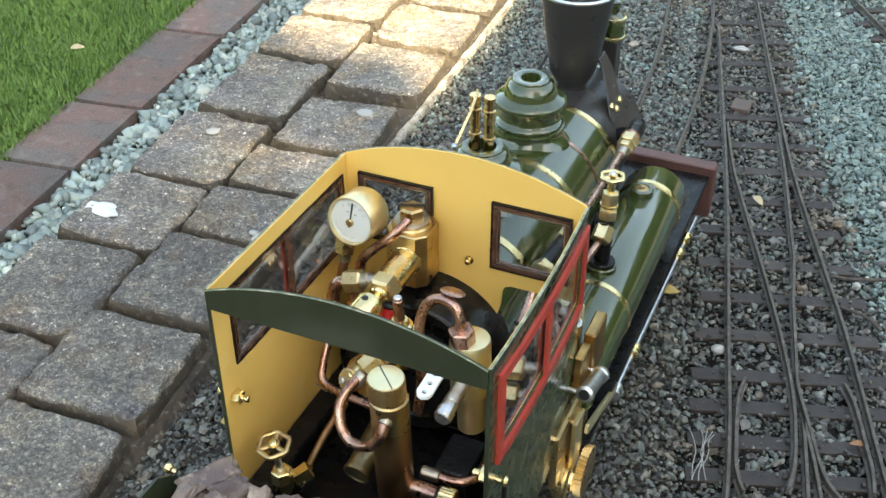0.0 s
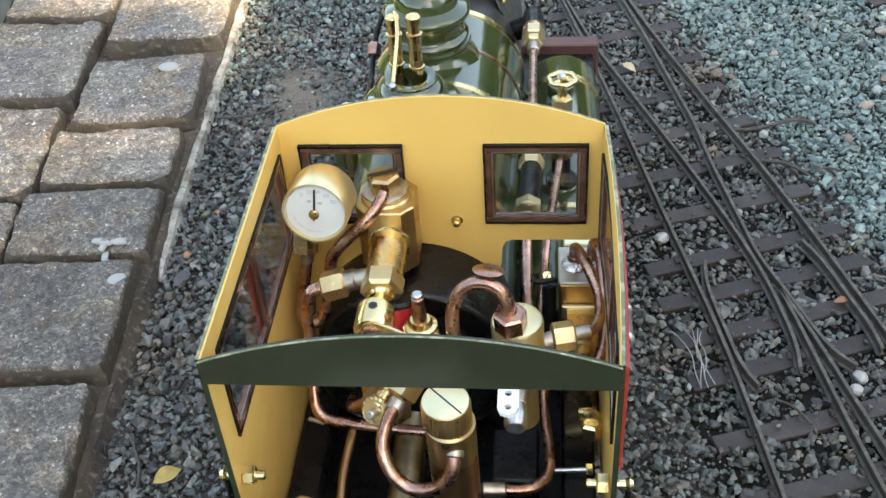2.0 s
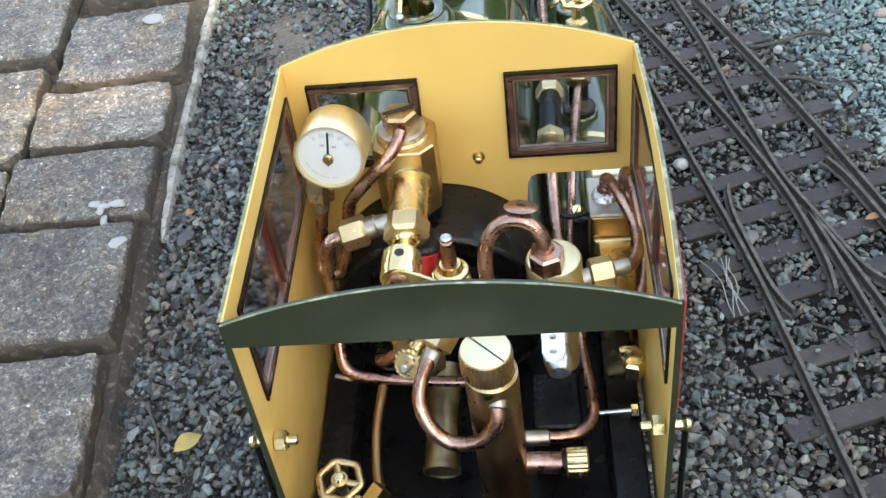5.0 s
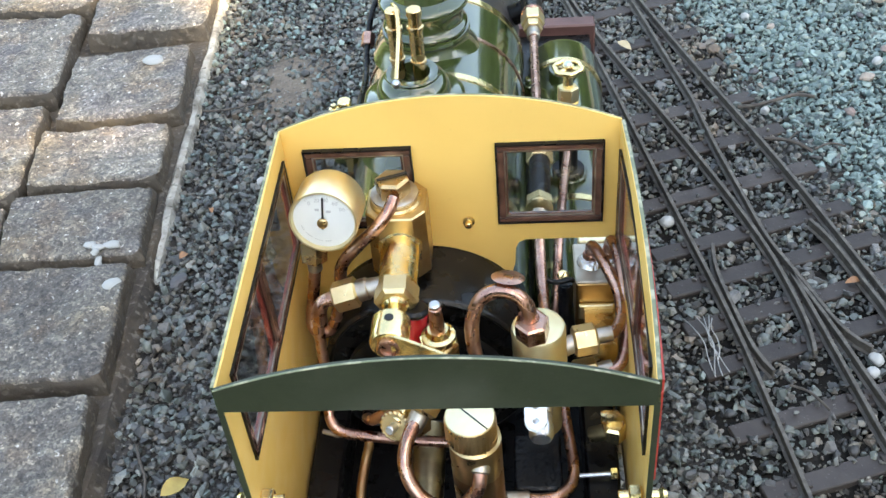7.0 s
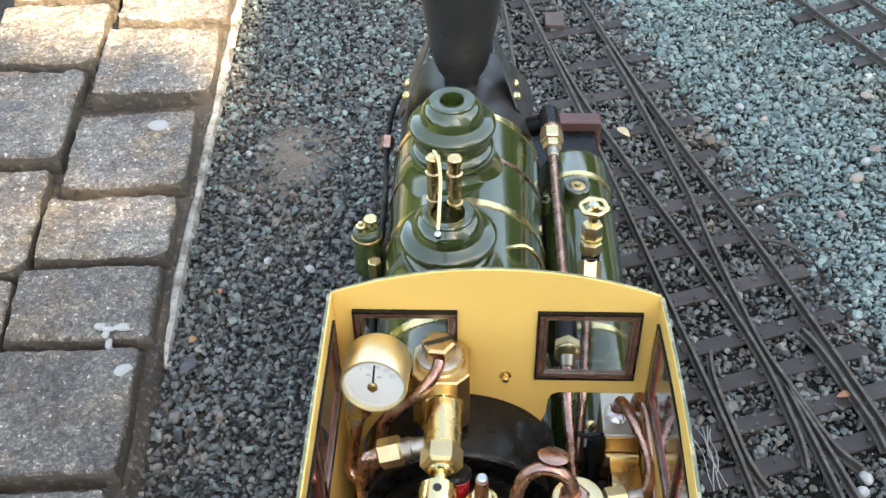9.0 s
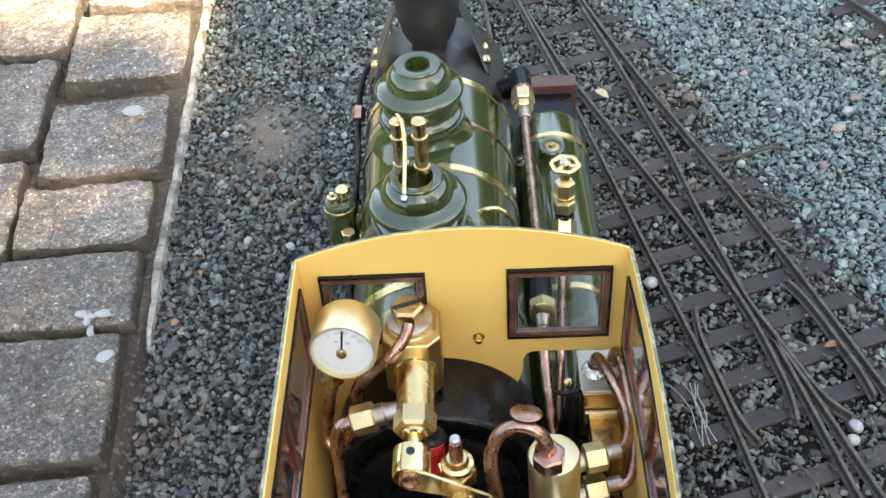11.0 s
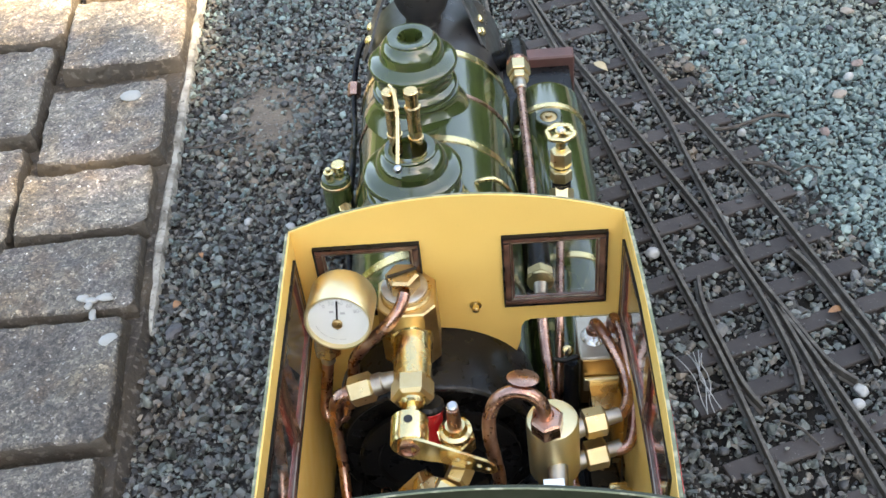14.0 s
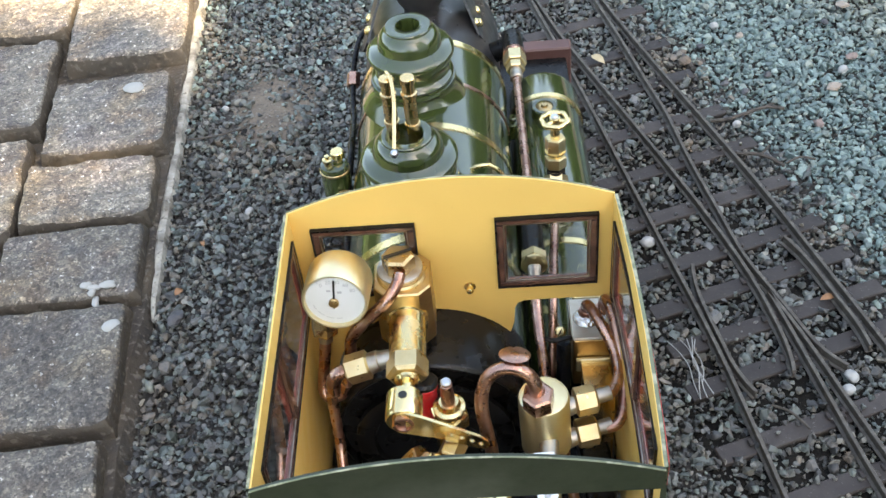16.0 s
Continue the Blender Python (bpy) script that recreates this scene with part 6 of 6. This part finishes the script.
# blackens the socket's inside in place of its own shade
part("socket_bore", lathe(bmesh.new(), (28.1, -80.0 - 2.6, 141.0), (-0.03, -0.95, -0.12), [(2.6, 0), (2.6, 0.4)], 18), INK_AND_SHADE, bb, "black disc painting the shade inside the bore")
part("socket_shaft", rod((28.4, -77, 142), (29.4, -63, 144.5), 3.4, bev=0.5), SOLDER, bb)
ho = [(-3.2, 0), (-3.2, 15.6), (-2.3, 17.6), (0, 18.6), (2.3, 17.6), (3.2, 15.6), (3.2, 0)]
hh = [[(1.1 * math.cos(2 * math.pi * k / 12), b + 1.1 * math.sin(2 * math.pi * k / 12)) for k in range(12)] for b in (5.1, 10.3, 15.5)]
WHITE_PLASTIC = material("white_plastic", (0.75, 0.76, 0.76), 0.35)
part("white_horn", sheet(ho, hh, lambda a, b: (26.4 + a, -82.4 - b, 165.9 - b * 0.04), (0, 0, -1.4)), WHITE_PLASTIC, loco, "white perforated servo arm")
part("burner_pipe", pipe([(23, -78, 98.4), (29, -77.8, 98), (34.5, -76, 98), (38.4, -71.5, 98.2), (39.4, -65, 99), (38.6, -56, 100), (37.2, -44, 102), (37, -33, 104), (36.5, -22, 106)], 2.1), COPPER, loco, "copper pipe round the black casing")
part("pipe_ferrule", rod((15.5, -78.6, 99.2), (24, -78, 98.4), 2.8, bev=0.5), SOLDER, loco)
part("cross_bolt", rod((41, -64, 92), (53.4, -64, 93), 0.9), STEEL, loco)
part("cross_nut", nut((52.5, -64, 92.9), (55, -64, 93.1), 2.2), BRASS, loco)
part("small_bolt", rod((-50, -52, 104), (-44, -54, 104), 0.9), STEEL, loco)
# rear handwheel valve
rv = part("rear_valve", nut((-41, -101, 86), (-41.3, -101, 98), 4.8, chamfer=0.16), BRASS, loco, "brass valve with a spoked wheel")
part("rear_stem", rod((-41.5, -101.4, 97), (-41.7, -103.4, 114.4), 1.5), STEEL, rv)
handwheel((-41.7, -103.6, 115.0), 7.8, rv, axis=(0, -0.15, 1), mat=BRASS_DULL, hub=BRASS)
part("rear_nut", nut((-37, -98, 90), (-31.5, -92, 93.5), 4.6, chamfer=0.24), BRASS, rv)
part("rear_pipe", pipe([(-33, -92, 94), (-34.5, -84, 94), (-35, -70, 97), (-33, -56, 102)], 1.8), OLD_BRASS, rv)


# ---- rear bunker with firewood ----
bunker = part("bunker", sheet([(-60, -186), (60, -186), (60, -130), (-60, -130)], [[(-57, -183), (57, -183), (57, -132.5), (-57, -132.5)]], lambda a, b: (a, b, 78), (0, 0, 36)), GREEN_MATT, loco, "green rear bunker")
part("bunker_floor", box(-57, 57, -183, -132.5, 60, 80), BLACK, bunker)
part("bunker_wing", sheet([(-170, 100), (-150, 100), (-140, 112), (-142, 124), (-150, 130), (-162, 130), (-170, 122)], [], lambda a, b: (-66, a, b), (1.2, 0, 0)), GREEN_MATT, bunker)
part("bunker_knob", lathe(bmesh.new(), (-64.5, -140, 124), (-1, 0, 0.3), [(1.0, 0), (1.0, 1.6), (2.0, 2.2), (2.4, 3.4), (1.6, 4.8), (0.1, 5.2)], 14), BRASS, bunker)
WOOD = material("split_firewood", (0.24, 0.18, 0.145), 0.75, second=(0.12, 0.085, 0.09), scale=60, amount=0.9, bump=0.6, bump_scale=260, objvar=0.3, fine=(((0.4, 0.33, 0.25), 180, 0.55, 0.7, 0.6),))
rf = random.Random(5)
for k in range(27):
    x, y = -52 + (k % 9) * 11.5 + rf.uniform(-3, 3), -138 - (k // 9) * 15 + rf.uniform(-3, 3)
    bm = box(-rf.uniform(3.2, 5.0), rf.uniform(3.2, 5.0), -rf.uniform(8, 12), rf.uniform(8, 12), -rf.uniform(3, 4.5), rf.uniform(3, 4.5), 1.5, segs=2)
    bmesh.ops.subdivide_edges(bm, edges=bm.edges[:], cuts=2, use_grid_fill=True)
    for v in bm.verts:
        v.co *= 1 + 0.10 * noise.noise(v.co * 0.7 + Vector((0, 0, k)))
        v.co += Vector((noise.noise(v.co * 0.3 + Vector((k, 0, 0))), noise.noise(v.co * 0.3 + Vector((0, k, 0))), noise.noise(v.co * 0.3 + Vector((0, 0, k))))) * 2.2
    bm.transform(Matrix.Translation((x, y, 118 + rf.uniform(-3, 5))) @ Euler((rf.uniform(-0.4, 0.4), rf.uniform(-0.5, 0.5), rf.uniform(-0.7, 0.7))).to_matrix().to_4x4())
    lg = part("firewood", bm, WOOD, None, smooth=30)
    tagged(lg, "small split log of brown firewood in the bunker", "firewood", "firewood in the bunker")
part("bunker_fill", box(-56, 56, -182, -133, 80, 113, 2.0), BLACK, bunker)

# ---- small things on the ground ----


def pebble(x, y, z, sx, sy, sz, mat, label, seed, name="pebble", category="pebble"):
    bm = bmesh.new()
    angular = mat not in (LICHEN, LICHEN_WHITE, WHITE_STONE)
    bmesh.ops.create_icosphere(bm, subdivisions=2 if angular else 3, radius=1.0)
    big = 0.3 if angular else 0.2
    for v in bm.verts:
        k = 1 + big * noise.noise(v.co * 1.3 + Vector((seed, 0, 0))) + (0.22 if angular else 0.05) * noise.noise(v.co * 4 + Vector((0, seed, 0)))
        v.co = Vector((v.co.x * sx * k, v.co.y * sy * k, v.co.z * sz * k)) * (0.68 if angular else 0.88)
    bm.transform(Matrix.Translation((x, y, z)) @ Matrix.Rotation(seed * 1.7, 4, "Z"))
    ob = part(name, bm, mat, None, smooth=0)
    for p in ob.data.polygons:
        p.use_smooth = not angular
    return tagged(ob, label, category)


LICHEN_WHITE = material("fresh_white_dropping", (0.55, 0.55, 0.54), 0.7, second=(0.6, 0.6, 0.58), scale=150, amount=0.6, bump=0.3)
PINK_STONE = material("pinkish_stone", (0.22, 0.165, 0.14), 0.6, second=(0.22, 0.14, 0.12), scale=90, amount=0.8, bump=0.3)
WHITE_STONE = material("white_pebble", (0.36, 0.35, 0.33), 0.5, second=(0.30, 0.29, 0.27), scale=120, amount=0.7, bump=0.2)
LEAF_TAN_STONE = material("brown_stone", (0.17, 0.12, 0.08), 0.65, second=(0.10, 0.07, 0.05), scale=90, amount=0.8, bump=0.4)
TAN_STONE = material("tan_stone", (0.32, 0.27, 0.22), 0.65, second=(0.3, 0.23, 0.18), scale=90, amount=0.8, bump=0.4)
DARK_STONE = material("dark_stone", (0.055, 0.052, 0.055), 0.55, second=(0.09, 0.085, 0.085), scale=90, amount=0.8, bump=0.3)
for k, (x, y, a, b) in enumerate(((105.7, 175.4, 5.2, 4.2), (194.5, 68, 4.6, 3.8), (190.5, 59.5, 4.2, 3.6), (214, -12, 5.0, 4.2), (150, -70, 4.0, 3.2))):
    pebble(x, y, 2.2, a, b, 3.4, WHITE_STONE, "smooth whitish pebble lying on the dark ballast", k + 0.3)
for k, (x, y, a, b) in enumerate(((-111, 219, 4.0, 3.0), (-138.7, 226, 3.4, 2.6), (-169, 337, 3.2, 2.6))):
    pebble(x, y, 1.8, a, b, 2.4, WHITE_STONE, "pale rounded pebble among grey chippings", k + 5.1)
pebble(251, 313, 3, 8.5, 6.0, 4.5, TAN_STONE, "tan stone on pale chippings beside the track", 2.2)
for k, (x, y, a, b, m, lab) in enumerate(((271.5, 346.8, 6.5, 5.0, PINK_STONE, "pinkish stone among pale chippings"), (230.8, 274.9, 6.0, 4.6, PINK_STONE, "dull pink stone among pale chippings"), (261.6, 331.9, 4.2, 3.6, WHITE_STONE, "small white pebble on pale chippings"),
                                            (185.8, 396, 4.2, 3.4, WHITE_STONE, "small white pebble on pale chippings"), (201, 381, 5.0, 3.8, TAN_STONE, "pale tan stone among chippings"), (282.7, 411.8, 8.0, 5.0, TAN_STONE, "long tan stone among chippings"),
                                            (157.5, 355, 7.5, 6.0, LEAF_TAN_STONE, "brown stone beside the rails"), (178.6, 279.4, 3.4, 2.4, WHITE_STONE, "pale flat pebble beside the rails"), (-68.2, 609.6, 8.0, 6.5, TAN_STONE, "pale tan stone far along the ballast"), (32.3, 640.4, 9.0, 5.0, WHITE_STONE, "whitish stone between the far rails"))):
    pebble(x, y, 2.8, a, b, 3.2, m, lab, k + 11.3)
pebble(292, 300, 3, 7.5, 5.5, 4.0, TAN_STONE, "brownish stone on pale chippings", 3.2)
pebble(-171, 137, 2.2, 9.0, 6.5, 4.6, DARK_STONE, "dark flat stone beside the setts", 4.2)
for k, (x, y) in enumerate(((180, 326), (265, 392), (191.6, 315.4), (172, 372), (210.6, 333))):
    pebble(x, y, 2, 5.0, 3.6, 2.8, DARK_STONE, "dark stone among pale chippings", k + 7.7)
for k, (x, y, a, b, c) in enumerate(((-233.7, 349.7, 8.6, 6.6, 2.2), (-200.8, 121.0, 6.4, 5.0, 1.8), (-334, 270, 6.8, 5.6, 1.8))):
    pebble(x, y, 16.2, a, b, c, LICHEN, "white rounded spot on a granite sett", 0.15 * k, "white_pebble", "pebble")
def splash(name, x, y, z, lobes, label, category, seed, mat):
    """A thin dried splash: a few low lobes that run into one another."""
    bm = bmesh.new()
    for dx, dy, a, b in lobes:
        geo = bmesh.ops.create_icosphere(bm, subdivisions=3, radius=1.0)
        for v in geo["verts"]:
            k = 1 + 0.28 * noise.noise(v.co * 1.4 + Vector((seed + dx, dy, 0))) + 0.10 * noise.noise(v.co * 4 + Vector((0, seed, dx)))
            v.co = Vector((x + dx + v.co.x * a * k, y + dy + v.co.y * b * k, z + v.co.z * 1.3 * k - 0.04 * abs(dx)))
    return tagged(part(name, bm, mat, None, smooth=60), label, category)


splash("bird_dropping", -217, 152.6, 16.2, ((-6.5, 1.8, 3.6, 2.6), (-1, -0.6, 4.2, 2.2), (6, 1.6, 4.4, 3.0), (9.5, 0.6, 2.2, 1.6), (-1.5, -4.2, 2.2, 3.0)), "white splashed bird dropping on a sett's edge", "dropping", 3.9, LICHEN)
splash("bird_dropping", -216.5, 144.0, 13.0, ((0, 0, 2.0, 3.6), (1.4, -3.0, 1.6, 2.4)), "white smear of bird dropping in a sett joint", "dropping", 1.1, LICHEN)
splash("bird_dropping", -344, 136, 16.4, ((0, 0, 13, 7.5), (-9, 2, 8, 5.5), (8, -2.5, 9, 5), (2, 5, 8, 4)), "large white dried bird dropping on a sett", "dropping", 6.3, LICHEN_WHITE)


def leaf(x, y, z, length, width, turn, mat, label, tilt=0.2):
    bm = bmesh.new()
    n = 8
    top = []
    for i in range(n + 1):
        t = i / n
        w = width * 0.5 * math.sin(math.pi * min(t * 1.05, 1)) ** 0.8
        z0 = 1.6 * math.sin(math.pi * t) + 0.8
        top.append([bm.verts.new((-length / 2 + length * t, s * w, z0 + abs(s) * w * 0.22)) for s in (-1, 0, 1)])
    for a, b in zip(top, top[1:]):
        for k in range(2):
            bm.faces.new((a[k], a[k + 1], b[k + 1], b[k]))
    bmesh.ops.remove_doubles(bm, verts=bm.verts[:], dist=0.02)
    ext = bmesh.ops.extrude_face_region(bm, geom=bm.faces[:])
    bmesh.ops.translate(bm, verts=[g for g in ext["geom"] if isinstance(g, bmesh.types.BMVert)], vec=(0, 0, -0.25))
    bm.transform(Matrix.Translation((x, y, z)) @ Euler((tilt, tilt * 0.5, turn)).to_matrix().to_4x4())
    return tagged(part("leaf", bm, mat, None, smooth=60), label, "leaf")


LEAF = material("dry_yellow_leaf", (0.42, 0.30, 0.07), 0.5, second=(0.30, 0.19, 0.05), scale=160, amount=0.8, bump=0.2)
LEAF_BROWN = material("dry_brown_leaf", (0.32, 0.15, 0.06), 0.55, second=(0.18, 0.08, 0.04), scale=160, amount=0.8)
LEAF_TAN = material("dry_tan_leaf", (0.50, 0.40, 0.24), 0.55, second=(0.36, 0.27, 0.15), scale=160, amount=0.8)
leaf(-141, -3.5, 2.5, 15, 8.5, 0.75, LEAF, "yellow dry leaf lying on grey ballast")
leaf(97.3, 362.5, 3, 13, 6.0, -0.8, LEAF_TAN, "tan dry leaf lying between the rails")
leaf(62, 221, 3, 17, 8, 0.5, LEAF, "yellow leaf on the ballast under the engine")
leaf(58, 293, 3, 13, 7, 1.3, LEAF, "yellow leaf near the front beam")
leaf(-172, 156, 3, 6.5, 4.5, 0.9, LEAF_BROWN, "small orange-brown leaf beside the setts")
leaf(-164, 196, 3, 6, 3, 2.0, LEAF_BROWN, "small brown leaf among chippings")
leaf(196, 122, 2.5, 10, 4, 0.3, LEAF_BROWN, "curled brown leaf between turnout rails")
leaf(212, 32, 3, 16, 5, 1.9, LEAF_BROWN, "shrivelled reddish leaf on the ballast")
leaf(-870, 698, -182, 21, 12, 0.9, LEAF_TAN, "pale fallen leaf lying on the lawn")
TWIG = material("dry_twig", (0.048, 0.038, 0.031), 0.8, second=(0.10, 0.08, 0.062), scale=200, amount=0.7)
STRAW = material("pale_wire", (0.33, 0.32, 0.30), 0.45, 0.3)
for pts, r in ((((-166, 22, 2), (-161, 11, 4.5), (-156.5, 2, 3), (-154, -10, 2)), 0.75), (((162.5, 284.5, 3), (174, 284.2, 4), (186.8, 287.9, 5), (200.5, 292.8, 5), (212, 292.1, 3.4)), 1.25), (((196, 290.6, 4.6), (202, 295, 5), (207, 297.5, 4)), 0.6),
               (((172.3, 248.7, 4), (184, 245.3, 5), (192.3, 240.1, 5), (198.6, 234, 3.6)), 1.2), (((186, 244.6, 5), (190, 248, 6), (193, 253, 5)), 0.65), (((200, 236, 4), (210, 240, 5), (219, 238, 4)), 0.7),
               (((-190, 300, 5), (-172, 303, 4), (-150, 311, 4)), 0.75), (((150, 52, 2.6), (158, 46, 4), (165, 36, 3)), 0.7), (((203, 44, 3), (211, 36, 4.5), (216, 24, 3)), 0.8)):
    tagged(part("twig", pipe(pts, r, seg=7), TWIG), "thin dry brown twig on the chippings", "twig")
for k, pts in enumerate((((104.5, 97.8, 3), (109.1, 88, 5), (112.6, 78.5, 5), (113.4, 68, 4), (115.4, 58.6, 2.4)), ((111.6, 98.3, 3), (114.5, 89.5, 5), (115.4, 82, 5.5), (117.4, 73.6, 4.6), (117.8, 63.8, 4), (118.9, 58.4, 3)),
                         ((118, 99.8, 3), (116.8, 91.1, 4.6), (115.2, 80, 4.6), (118, 72.7, 4.4), (120.7, 64.5, 4), (122.6, 60.8, 3)), ((115.1, 99, 3), (115.8, 85.7, 4.6), (117.2, 76.3, 4.8), (115.6, 63.9, 4), (115.2, 57.8, 3)),
                         ((119.4, 97.7, 3), (117.6, 89.3, 4.4), (119.4, 81.6, 5), (119.4, 73.4, 5), (117.6, 67.3, 4)))):
    tagged(part("wire", pipe(pts, 0.3, seg=6), STRAW), "fine pale wire strand lying over a sleeper", "wire", "wire strands on the sleeper")
